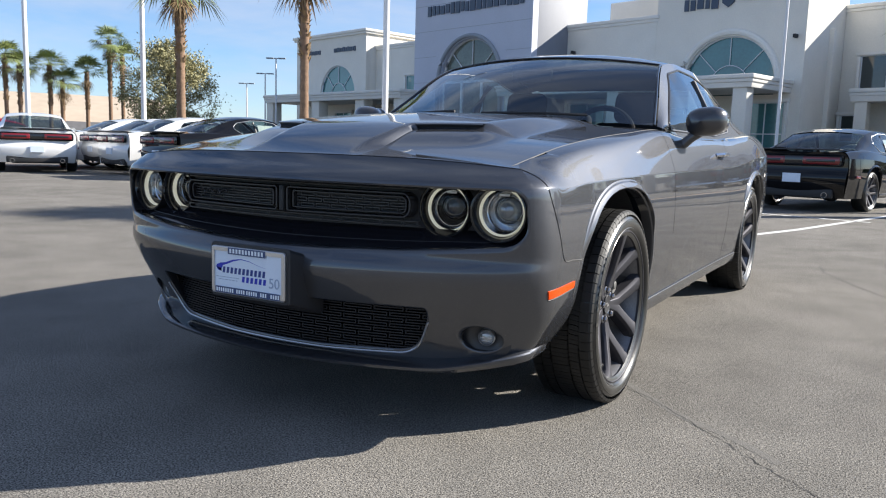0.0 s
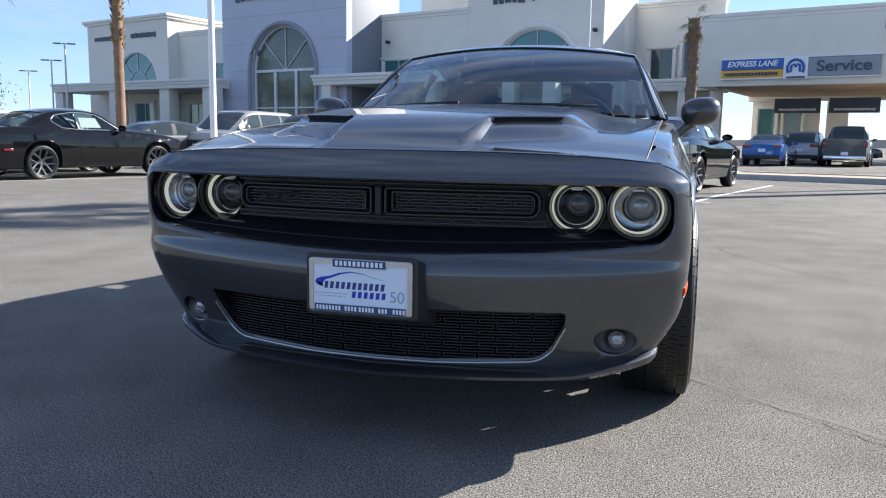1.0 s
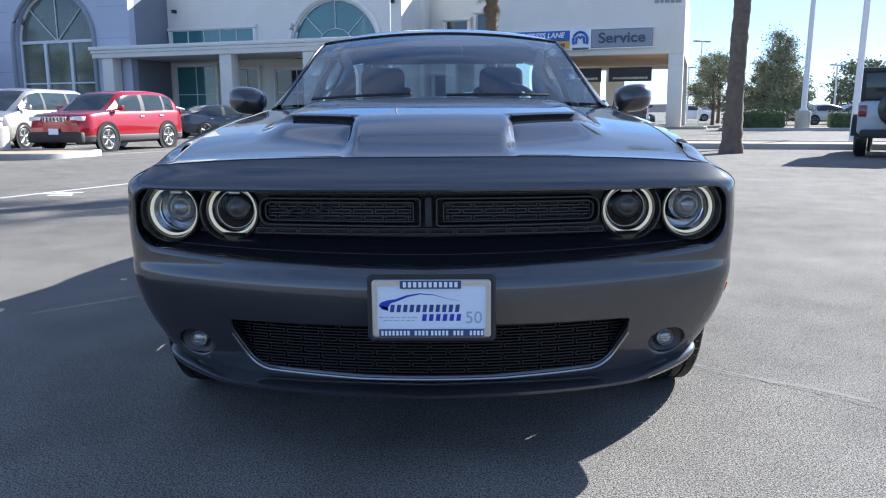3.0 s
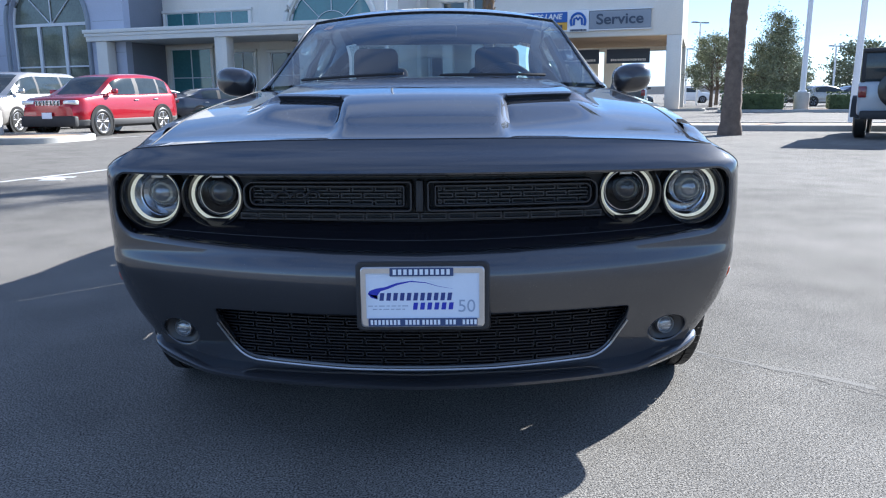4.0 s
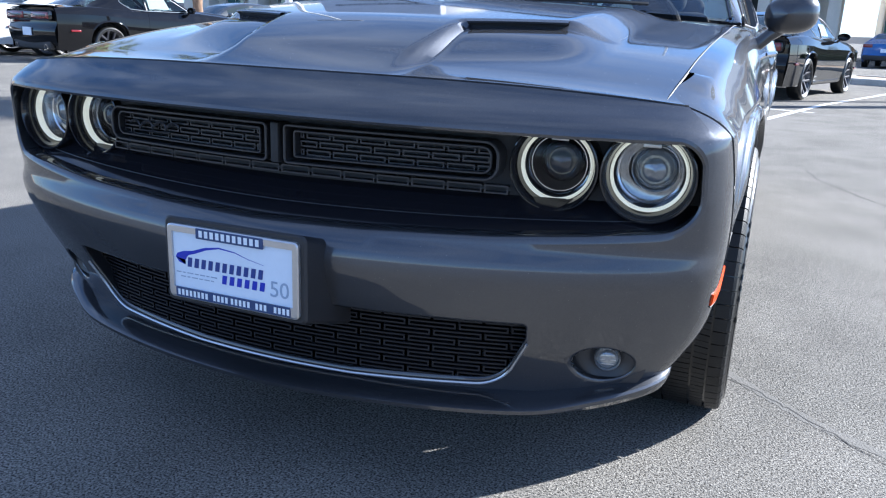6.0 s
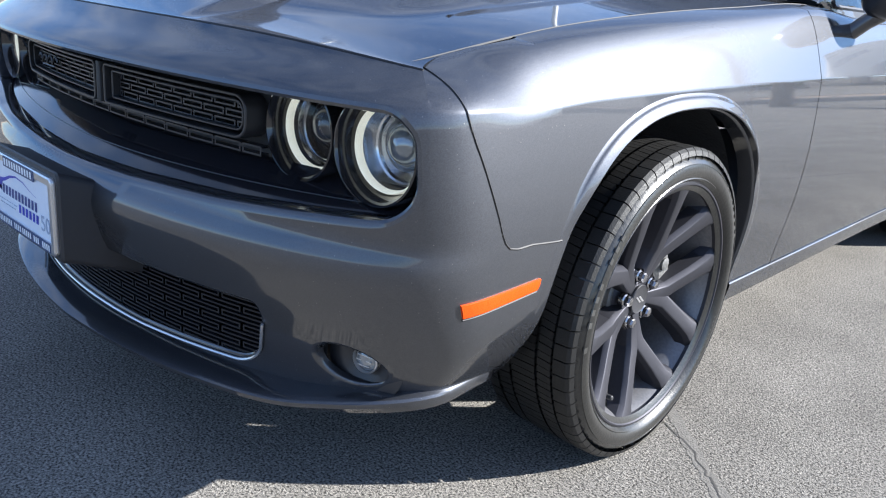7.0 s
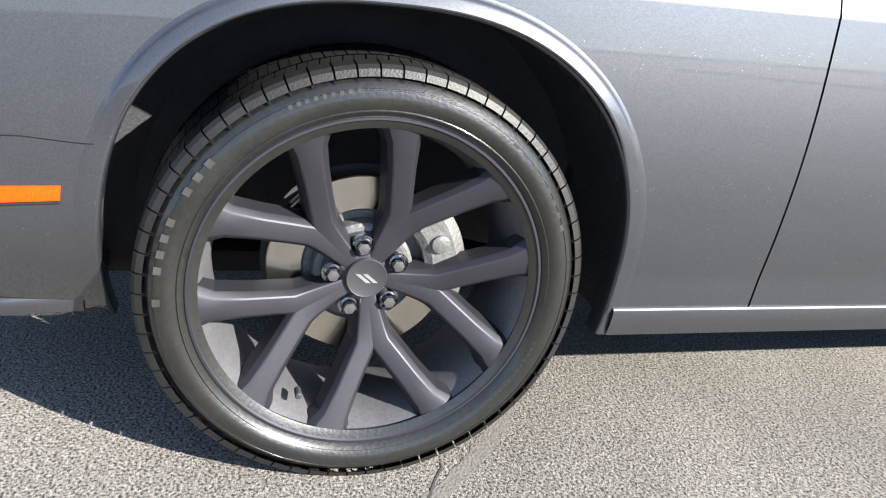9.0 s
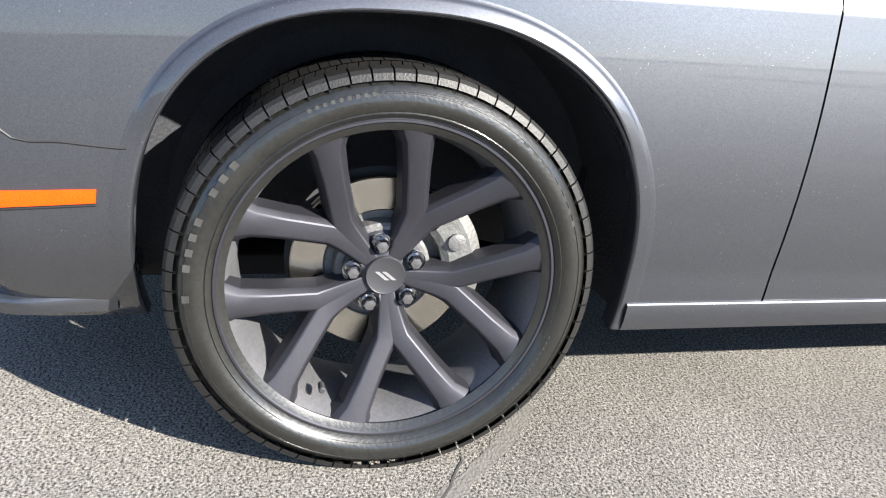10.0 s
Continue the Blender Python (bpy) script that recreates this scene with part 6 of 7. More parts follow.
word_bars(wing, -60.5, -57.0, 9.95, 0.45, -1.25, 4)
block(wing, "canopy_roof", -65.5, -44.6, -6.0, 0.0, 4.7, 5.25, STUCCO_TRIM, 0.14)
for x in (-64.9, -56.9, -50.2, -45.0):
    block(wing, "column", x - 0.6, x + 0.6, -5.8, -4.8, 0, 4.7, STUCCO)
flat_window(wing, -54.0, -51.0, 0.5, 3.8, -0.02, 3, 2)
flat_window(wing, -49.5, -46.0, 0.5, 3.9, -0.02, 3, 2)
flat_window(wing, -60.0, -57.5, 0.5, 3.9, -1.22, 2, 2)

# service canopy with its sign
service = thing("service_canopy", "cream stucco drive-through service canopy with a long sign", "building", FACADE)
block(service, "fascia", -9.4, 1.75, 0.0, 0.5, 4.27, 8.2, STUCCO, 0.06)
block(service, "fascia_side", 1.25, 1.75, 0.5, 14.0, 4.27, 8.2, STUCCO)
block(service, "fascia_side", -9.4, -9.0, 0.5, 6.0, 4.27, 8.2, STUCCO)
block(service, "roof", -9.2, 1.5, 0.4, 14.0, 7.6, 7.9, STUCCO)
for k in range(12):
    block(service, "soffit_slat", -9.2, 1.3, 0.6 + k * 1.1, 1.55 + k * 1.1, 4.40, 4.48, SOFFIT)
block(service, "fascia_back", -9.4, 1.75, 13.8, 14.2, 4.1, 8.0, STUCCO)
block(service, "pillar", 0.92, 1.75, 0.02, 0.9, 0, 4.27, STUCCO)
block(service, "pillar", 0.92, 1.75, 13.2, 14.0, 0, 4.27, STUCCO)
block(service, "back_wall", -9.2, -4.6, 14.5, 15.0, 0, 6.5, STUCCO)
block(service, "back_wall", -4.2, -2.8, 14.5, 15.0, 0, 6.5, STUCCO)
flat_window(service, -8.7, -7.6, 0.6, 3.6, 14.46, 1, 1)
flat_window(service, -6.9, -5.8, 0.6, 3.6, 14.46, 1, 1, DARK_GLASS)
for x0, x1 in ((-6.7, -3.9), (-3.4, -0.5)):
    bm = bmesh.new()
    box(bm, ((x0 + x1) / 2, 9.0, 3.55), (x1 - x0, 0.05, 0.95), 0.01)
    b = part("banner", bm, SIGN_DARK, service, "dark hanging banner", smooth=False)
    word_bars(service, x0 + 0.3, x1 - 0.3, 3.3, 0.16, 8.95, int(x0 * 10), SIGN_WHITE, "banner_bars")
sign = thing("service_sign", "long service sign in blue, amber, white and grey", "sign", FACADE)
bm = bmesh.new()
box(bm, (-6.35, -0.12, 5.44), (3.3, 0.2, 0.58), 0.01)
part("blue_panel", bm, SIGN_BLUE, sign, smooth=False)
bm = bmesh.new()
box(bm, (-6.35, -0.12, 4.90), (3.3, 0.2, 0.46), 0.01)
part("amber_panel", bm, SIGN_AMBER, sign, smooth=False)
bm = bmesh.new()
box(bm, (-4.06, -0.16, 5.18), (1.24, 0.26, 1.24), 0.02)
part("white_panel", bm, SIGN_WHITE, sign, smooth=False)
bm = bmesh.new()
box(bm, (-1.70, -0.12, 5.20), (3.46, 0.2, 1.0), 0.02)
part("grey_panel", bm, SIGN_GREY, sign, smooth=False)
bm = bmesh.new()
for a, b, z0, z1 in ((-8.05, 0.10, 5.72, 5.78), (-8.05, 0.10, 4.62, 4.68)):
    box(bm, ((a + b) / 2, -0.125, (z0 + z1) / 2), (b - a, 0.22, z1 - z0))
part("sign_frame", bm, SIGN_WHITE, sign, smooth=False)
letters("sign_word", "Service", 0.82, Matrix.Translation((-1.70, -0.24, 5.20)), SIGN_DARK, sign, 0.02, bold=0.015, stretch=1.12)
letters("sign_word", "EXPRESS LANE", 0.42, Matrix.Translation((-6.35, -0.24, 5.45)), SIGN_WHITE, sign, 0.02, shear=0.2, bold=0.01, stretch=0.98)
word_bars(sign, -7.8, -5.0, 4.90, 0.2, -0.23, 8, SIGN_DARK)
# the round mark on the white panel: a ring with a wave, as plain shapes
bm = bmesh.new()
tube(bm, [(-4.06 + 0.42 * math.cos(radians(a)), -0.31, 5.14 + 0.46 * math.sin(radians(a))) for a in range(-30, 211, 15)], 0.075, 6)
tube(bm, [(-4.30, -0.31, 4.95), (-4.27, -0.31, 5.30), (-4.16, -0.31, 5.36), (-4.06, -0.31, 5.24), (-3.96, -0.31, 5.36), (-3.85, -0.31, 5.30), (-3.82, -0.31, 4.95)], 0.07, 6)
part("sign_mark", bm, SIGN_BLUE, sign, "blue round mark")
word_bars(sign, -4.5, -3.6, 4.66, 0.12, -0.31, 9, SIGN_DARK)
word_bars(service, 0.05, 1.35, 7.25, 0.42, -0.02, 10, SIGN_GREY, "house_number_bars")


# ---- parked cars ----
BLACK_PAINT = car_paint("black_paint", (0.005, 0.005, 0.006), 0.0, 0.3, 0.2, ior=1.42, spec=0.0)
WHITE_PAINT = car_paint("white_paint", (0.72, 0.73, 0.74), 0.0, 0.35, 0.03)
RED_PAINT = car_paint("red_paint", (0.30, 0.004, 0.014), 0.15, 0.3, 0.2, spec=0.2)
SILVER_PAINT = car_paint("silver_paint", (0.42, 0.40, 0.37), 0.6, 0.36, 0.2)
GREY_PAINT = car_paint("grey_paint", (0.055, 0.06, 0.066), 0.5, 0.3, 0.3)
BLUE_PAINT = car_paint("blue_paint", (0.012, 0.10, 0.36), 0.4, 0.25, 0.25)
NIGHT_PAINT = car_paint("night_blue_paint", (0.025, 0.03, 0.045), 0.4, 0.28, 0.25)
SAND_PAINT = car_paint("pale_grey_paint", (0.36, 0.40, 0.44), 0.1, 0.35, 0.1)
CAR_GLASS = plain("car_window_glass", (0.03, 0.04, 0.043), 0.05, vary=0.3, scale=3)
TAIL_RED = plain("tail_lamp_red", (0.16, 0.006, 0.010), 0.15, coat=0.8)
HEAD_LENS = plain("headlamp_lens", (0.55, 0.57, 0.58), 0.1, 0.4, coat=1.0)
ALLOY = plain("bright_alloy", (0.55, 0.55, 0.56), 0.3, 0.9)


def simple_wheel(car, x, y, r, mat, side):
    w = new("wheel")
    w.parent = car
    w.matrix_local = Matrix.Translation((x, y, r)) @ Matrix.Diagonal((side * r / 0.36, r / 0.36, r / 0.36, 1))
    bm = bmesh.new()
    lathe(bm, [(0.235, 0.085), (0.25, 0.10), (0.30, 0.11), (0.335, 0.10), (0.36, 0.07), (0.36, -0.08), (0.33, -0.11), (0.24, -0.10)], 36)
    part("tyre", bm, RUBBER, w)
    bm = bmesh.new()
    lathe(bm, [(0.245, 0.095), (0.238, 0.10), (0.228, 0.09), (0.215, 0.02), (0.21, -0.06)], 36)
    for k in range(5):
        a = math.tau * k / 5 + 0.3
        for d in (-0.16, 0.16):
            p = [Vector((0.065 + 0.02 * t, (0.03 + 0.2 * t) * math.cos(a + d * t), (0.03 + 0.2 * t) * math.sin(a + d * t))) for t in (0, 0.5, 1)]
            tube(bm, p, [0.026, 0.02, 0.02], 6)
    lathe(bm, [(0.0, 0.085), (0.045, 0.082), (0.06, 0.06)], 20)
    part("rim", bm, mat, w)
    bm = bmesh.new()
    lathe(bm, [(0.0, 0.0), (0.15, 0.0), (0.21, -0.02)], 24)
    part("brake_rotor", bm, MATTE_BLACK, w)


def loft_car(name, label, paint, m, length, width, wheels, radius, belt, roof, glass_from, pillars, group="", rim=None, cladding=None, floor=0.24, tuck=0.72, roof_paint=None):
    """A car from its side lines. belt and roof are (y, z) curves from nose to tail, pillars the places along it that stay painted."""
    car = thing(name, label, "car", None, group)
    ys = list(np.linspace(0, length, 64))

    def half(y):
        t = y / length
        return width / 2 * (1 - 0.16 * (1 - step(0, 0.10, t)) ** 2 - 0.12 * step(0.92, 1, t) ** 2)

    bm, rm = bmesh.new(), bmesh.new()
    rows = []
    for y in ys:
        w, b = half(y), ramp(y, belt)
        lift = 0.10 * (1 - step(0, 0.06 * length, y)) + 0.12 * step(0.95 * length, length, y)
        sec = [(0.90 * w, floor + lift), (0.98 * w, floor + 0.10 + lift), (w, 0.48), (w, 0.62), (0.985 * w, b - 0.12), (0.95 * w, b - 0.03), (0.88 * w, b), (0.5 * w, b + 0.02), (0, b + 0.03)]
        rows.append([(x, y, z) for x, z in sec] + [(-x, y, z) for x, z in sec[-2::-1]])
    vs = grid(bm, rows)
    bm.faces.new(vs[0]), bm.faces.new(vs[-1][::-1])
    part("body", bm, paint, car, angle=0.7)
    g0, g1 = glass_from
    rows = []
    gy = [g0 + (g1 - g0) * i / 40 for i in range(41)]
    for y in gy:
        w, b, r = half(y), ramp(y, belt), ramp(y, roof)
        h = max(0.001, r - b)
        k = min(1.0, h / 0.35)
        sec = [(0.885 * w, b - 0.01), (0.885 * w - (0.885 - tuck) * w * 0.26 * k, b + h * 0.42), (0.885 * w - (0.885 - tuck) * w * 0.78 * k, b + h * 0.82), (tuck * w * 0.985, b + h * 0.93), (tuck * w * 0.90, r), (0.45 * w, r + 0.02 * k), (0, r + 0.03 * k)]
        rows.append([(x, y, z) for x, z in sec] + [(-x, y, z) for x, z in sec[-2::-1]])
    full = max(ramp(y, roof) for y in gy)
    n = len(rows[0])
    pv, panes = {}, {}
    run, was = 0, True

    def vert(store, mesh, i, j):
        if (i, j) not in store:
            store[i, j] = mesh.verts.new(rows[i][j])
        return store[i, j]

    for i in range(40):
        y = (gy[i] + gy[i + 1]) / 2
        slope = abs(ramp(gy[i + 1], roof) - ramp(gy[i], roof)) / (gy[i + 1] - gy[i])
        pillar = any(abs(y - p) < q for p, q in pillars)
        run, was = run + (was and not pillar), pillar
        for j in range(n - 1):
            side = j in (0, 1, n - 3, n - 2)
            top = 4 <= j <= n - 6
            glassy = (side and not pillar) or (top and slope > 0.32 and ramp(y, roof) < full - 0.04)
            if glassy:
                key = ("side_window", j < 2, run) if side else ("windscreen", 0, 0) if y < (g0 + g1) / 2 else ("rear_window", 0, 0)
                store, mesh = panes.setdefault(key, ({}, bmesh.new()))
            elif side and any(abs(y - p) < q < 0.1 for p, q in pillars):
                store, mesh = panes.setdefault(("pillar", j < 2, run), ({}, bmesh.new()))
            else:
                store, mesh = pv, rm
            mesh.faces.new([vert(store, mesh, a, b) for a, b in ((i, j), (i, j + 1), (i + 1, j + 1), (i + 1, j))])
    for key, (_, mesh) in panes.items():
        if key[0] == "pillar":
            part("pillar", mesh, MATTE_BLACK, car, angle=0.5)
        else:
            part(key[0], mesh, CAR_GLASS, car, "dark tinted car glass", angle=0.5)
    part("roof", rm, roof_paint or paint, car, angle=0.5)
    for y in wheels:
        for side in (1, -1):
            bm = bmesh.new()
            lathe(bm, [(radius * 1.16, 0.0), (radius * 1.16, 0.012), (radius * 1.0, 0.014), (0.0, 0.0)], 32, Matrix.Translation((side * (half(y) - 0.004), y, radius)) @ Matrix.Diagonal((side, 1, 1, 1)))
            if cladding:
                lathe(bm, [(radius * 1.28, 0.0), (radius * 1.27, 0.02), (radius * 1.16, 0.022)], 32, Matrix.Translation((side * (half(y) - 0.004), y, radius)) @ Matrix.Diagonal((side, 1, 1, 1)))
            part("wheel_arch", bm, VOID, car)
            simple_wheel(car, side * (half(y) - 0.085), y, radius, rim or ALLOY, side)
    for side in (1, -1):
        bm = bmesh.new()
        y = g0 + 0.42 * (1.0 if g1 - g0 > 2 else 0.6)
        box(bm, (side * (half(y) * 0.98 + 0.10), y, ramp(y, belt) + 0.08), (0.18, 0.10, 0.13), 0.03)
        box(bm, (side * (half(y) * 0.96), y, ramp(y, belt) + 0.04), (0.14, 0.05, 0.04), 0.01)
        part("door_mirror", bm, paint, car)
        for y in np.linspace(g0 + (g1 - g0) * 0.42, g0 + (g1 - g0) * 0.68, 2):
            bm = bmesh.new()
            box(bm, (side * (half(y) * 0.99), y, ramp(y, belt) - 0.16), (0.05, 0.18, 0.03), 0.01)
            part("door_handle", bm, SILVER, car)
        bm = bmesh.new()
        box(bm, (side * half(length / 2) * 0.985, (wheels[0] + wheels[1]) / 2, floor + 0.12), (0.05, wheels[1] - wheels[0] - 2.3 * radius, 0.16), 0.02)
        part("side_skirt", bm, MATTE_BLACK if cladding else paint, car)
        if cladding:
            bm = bmesh.new()
            grid(bm, [[(side * (half(y) * 0.90), y, floor - 0.02), (side * (half(y) * 0.99 + 0.004), y, floor + 0.06), (side * (half(y) + 0.008), y, 0.43), (side * (half(y) - 0.004), y, 0.45)] for y in np.linspace(0.02, length - 0.02, 48)])
            part("cladding", bm, MATTE_BLACK, car, "black plastic lower cladding")
    car.matrix_world = m
    return car


def nose_parts(car, paint, w, z_lamp, z_grille, grille_h, plate=True, slots=0):
    """Lamps, grille, lower bumper and plate on the nose at y = 0."""
    for side in (1, -1):
        bm = bmesh.new()
        box(bm, (side * w * 0.36, 0.105, z_lamp), (w * 0.22, 0.16, 0.12), 0.04)
        part("headlamp", bm, HEAD_LENS, car)
        bm = bmesh.new()
        box(bm, (side * w * 0.36, -0.005, 0.50), (w * 0.16, 0.06, 0.09), 0.02)
        part("fog_lamp", bm, MATTE_BLACK, car)
    bm = bmesh.new()
    if slots:
        for i in range(slots):
            box(bm, ((i - (slots - 1) / 2) * w * 0.062, 0.040, z_grille), (w * 0.044, 0.06, grille_h), 0.015)
    else:
        box(bm, (0, -0.004, z_grille), (w * 0.48, 0.06, grille_h), 0.03)
    part("grille", bm, GLOSS_BLACK, car)
    if slots:
        bm = bmesh.new()
        for i in range(slots):
            x = (i - (slots - 1) / 2) * w * 0.062
            o = rounded([(x - w * 0.024, z_grille - grille_h / 2 - 0.01), (x + w * 0.024, z_grille - grille_h / 2 - 0.01), (x + w * 0.024, z_grille + grille_h / 2 + 0.01), (x - w * 0.024, z_grille + grille_h / 2 + 0.01)], 0.02, 4)
            frame_ring(bm, o, lambda q: 0.002, 0.010, 0.03)
        part("grille_trim", bm, CHROME, car)
    bm = bmesh.new()
    box(bm, (0, 0.03, 0.36 + 0.05 * (slots > 0)), (w * (0.95 if slots else 0.86), 0.16, 0.16 + 0.12 * (slots > 0)), 0.05)
    part("lower_bumper", bm, MATTE_BLACK, car)
    if plate:
        bm = bmesh.new()
        box(bm, (0, -0.05, 0.56), (0.31, 0.02, 0.155), 0.005)
        part("number_plate", bm, PLATE, car, "white plate", smooth=False)


def tail_parts(car, w, length, z_lamp, lamp_h, lamp_w=0.22, z_plate=0.75, bumper=MATTE_BLACK):
    for side in (1, -1):
        bm = bmesh.new()
        box(bm, (side * w * (0.46 - lamp_w / 2), length - 0.03, z_lamp), (w * lamp_w, 0.12, lamp_h), 0.03)
        part("tail_lamp", bm, TAIL_RED, car)
    bm = bmesh.new()
    box(bm, (0, length + 0.02, z_plate), (0.31, 0.02, 0.155), 0.005)
    part("number_plate", bm, PLATE, car, "white plate", smooth=False)
    bm = bmesh.new()
    box(bm, (0, length - 0.04, 0.42), (w * 0.88, 0.16, 0.20), 0.05)
    part("rear_bumper", bm, bumper, car)


def lot_pose(x, y, deg):
    return Matrix.Translation((x, y, 0)) @ Matrix.Rotation(radians(deg), 4, "Z")


def parked_coupe(paint, label):
    car = coupe_shell("parked_coupe", paint, Matrix(), label, "parked coupes", detail=False)
    for side in (1, -1):
        for axle in AXLES:
            road_wheel(car, (side * 0.82, axle, 0.360), side, RIM if paint is BLACK_PAINT else GLOSS_BLACK, detail=False)
    bm = bmesh.new()
    grid(bm, [[(x, mask_y(x) + 0.02, z) for x in np.linspace(-0.86, 0.86, 21)] for z in (0.57, 0.7, 0.83)])
    part("grille_panel", bm, MATTE_BLACK, car)
    bm = bmesh.new()
    grid(bm, [[(x, front_y(x, 0.36) + 0.03, z) for x in np.linspace(-0.78, 0.78, 21)] for z in (0.26, 0.36, 0.47)])
    part("intake_backing", bm, VOID, car)
    for side in (1, -1):
        for x, y in ((0.761, -0.749), (0.582, -0.762)):
            bm = bmesh.new()
            lathe(bm, [(0.074, -0.03), (0.072, 0.0), (0.05, 0.012), (0.0, 0.016)], 24, Matrix.Translation((side * x, y, 0.750)) @ FORWARD)
            part("headlamp", bm, HEAD_LENS, car)
        bm = bmesh.new()
        box(bm, (side * 0.46, 4.105, 0.885), (0.62, 0.06, 0.13), 0.03, seg=3)
        part("tail_lamp", bm, TAIL_RED, car, "dark red tail lamp")
        bm = bmesh.new()
        box(bm, (side * 0.46, 4.109, 0.885), (0.48, 0.06, 0.05), 0.01)
        part("lamp_band", bm, GLOSS_BLACK, car)
        bm = bmesh.new()
        lathe(bm, [(0.05, 0.0), (0.05, 0.12), (0.042, 0.12), (0.042, 0.02)], 20, Matrix.Translation((side * 0.55, 3.98, 0.30)) @ Matrix.Rotation(radians(90), 4, "Z"))
        part("exhaust", bm, CHROME, car)
        bm = bmesh.new()
        box(bm, (side * 0.925, -0.54, 0.50), (0.02, 0.18, 0.03), 0.004)
        part("front_marker", bm, TAIL_RED, car)
        bm = bmesh.new()
        box(bm, (side * 0.935, 3.68, 0.62), (0.03, 0.20, 0.04), 0.006)
        part("rear_marker", bm, TAIL_RED, car)
        bm = bmesh.new()
        lathe(bm, [(0.11, -0.02), (0.11, 0.03), (0.06, 0.055), (0.0, 0.06)], 20, Matrix.Translation((side * 0.98, 1.03, 1.09)) @ FORWARD @ Matrix.Diagonal((1, 1, 0.62, 1)))
        tube(bm, [(side * 0.94, 1.04, 1.06), (side * 0.86, 1.04, 0.98)], 0.02, 8)
        part("door_mirror", bm, paint, car)
    bm = bmesh.new()
    box(bm, (0, 4.09, 0.885), (1.62, 0.05, 0.19), 0.05, seg=3)
    part("lamp_panel", bm, GLOSS_BLACK, car, "black panel between the tail lamps")
    bm = bmesh.new()
    box(bm, (0, 4.03, 1.075), (1.50, 0.16, 0.025), 0.01)
    part("spoiler", bm, SATIN_BLACK, car, "black boot spoiler")
    bm = bmesh.new()
    box(bm, (0, 4.150, 0.58), (0.31, 0.02, 0.155), 0.004)
    part("number_plate", bm, PLATE, car, "white plate", smooth=False)
    bm = bmesh.new()
    box(bm, (0, 4.03, 0.33), (1.35, 0.10, 0.16), 0.03)
    part("diffuser", bm, MATTE_BLACK, car)
    bm = bmesh.new()
    y = [(1.45, 1.09), (1.95, 1.09), (1.95, 1.30), (1.52, 1.30)]
    bm.faces.new([bm.verts.new((-(cabin_x(a, b) - 0.012), a, b)) for a, b in y])
    part("window_paper", bm, PAPER, car, "pale sales sheet in the side window", smooth=False)
    return car


black_coupe = parked_coupe(BLACK_PAINT, "glossy black two-door coupe parked on asphalt")
black_coupe.matrix_world = lot_pose(1.35, 16.04, 163.7)
copy_thing(black_coupe, lot_pose(-11.76, 13.3, 167.0))
white_coupe = parked_coupe(WHITE_PAINT, "white two-door coupe with black spoiler, parked in a row")
white_coupe.matrix_world = lot_pose(-14.24, 14.0, 166)
copy_thing(white_coupe, lot_pose(-16.6, 15.2, 165))
copy_thing(white_coupe, lot_pose(-18.6, 15.7, 165))
copy_thing(white_coupe, lot_pose(-19.95, 10.97, 239))

SUV_BELT = ((0, 0.78), (0.12, 0.98), (0.6, 1.05), (1.1, 1.09), (2.5, 1.10), (3.8, 1.13), (4.3, 1.12), (4.4, 1.02))
SUV_ROOF = ((0.95, 1.06), (1.3, 1.28), (1.75, 1.56), (2.1, 1.62), (3.0, 1.65), (3.7, 1.61), (4.1, 1.50), (4.36, 1.14))
red_suv = loft_car("red_suv", "bright red compact suv with slotted grille, parked on asphalt", RED_PAINT, lot_pose(-10.95, 18.4, -15) @ Matrix.Scale(1.05, 4), 4.40, 1.83, (0.90, 3.54), 0.36, SUV_BELT, SUV_ROOF, (0.95, 4.36), ((1.35, 0.22), (2.55, 0.07), (3.55, 0.08), (4.2, 0.2)), cladding=True)
nose_parts(red_suv, RED_PAINT, 1.80, 0.89, 0.87, 0.13, True, 7)
tail_parts(red_suv, 1.83, 4.40, 1.05, 0.16)
for x, y, paint, lab, deg in ((-14.7, 20.6, SILVER_PAINT, "silver minivan with dark glass parked beside a red suv", -4),):
    van = loft_car("minivan", lab, paint, lot_pose(x, y, deg) @ Matrix.Scale(1.09, 4), 5.1, 2.0, (0.95, 4.02), 0.35,
                   ((0, 0.72), (0.15, 0.95), (0.6, 1.04), (1.0, 1.10), (2.5, 1.12), (4.8, 1.15), (5.1, 1.0)), ((0.7, 1.06), (1.2, 1.36), (1.7, 1.66), (2.3, 1.74), (4.2, 1.74), (4.8, 1.62), (5.05, 1.16)), (0.7, 5.05), ((1.2, 0.12), (2.3, 0.07), (3.6, 0.07), (4.8, 0.25)))
    nose_parts(van, paint, 1.95, 0.84, 0.66, 0.22)
    tail_parts(van, 2.0, 5.1, 1.1, 0.3, 0.12)
dark_sedan = loft_car("dark_sedan", "dark grey sedan with its nose towards a planted island", GREY_PAINT, lot_pose(-17.0, 18.1, -20), 4.85, 1.86, (0.92, 3.75), 0.335,
                      ((0, 0.66), (0.15, 0.80), (0.9, 0.92), (1.4, 0.97), (3.4, 1.0), (4.3, 1.06), (4.85, 0.95)), ((1.2, 0.98), (1.9, 1.34), (2.6, 1.44), (3.2, 1.42), (4.0, 1.16), (4.3, 1.06)), (1.2, 4.3), ((1.5, 0.15), (2.6, 0.06), (3.7, 0.2)))
nose_parts(dark_sedan, GREY_PAINT, 1.84, 0.72, 0.60, 0.2)
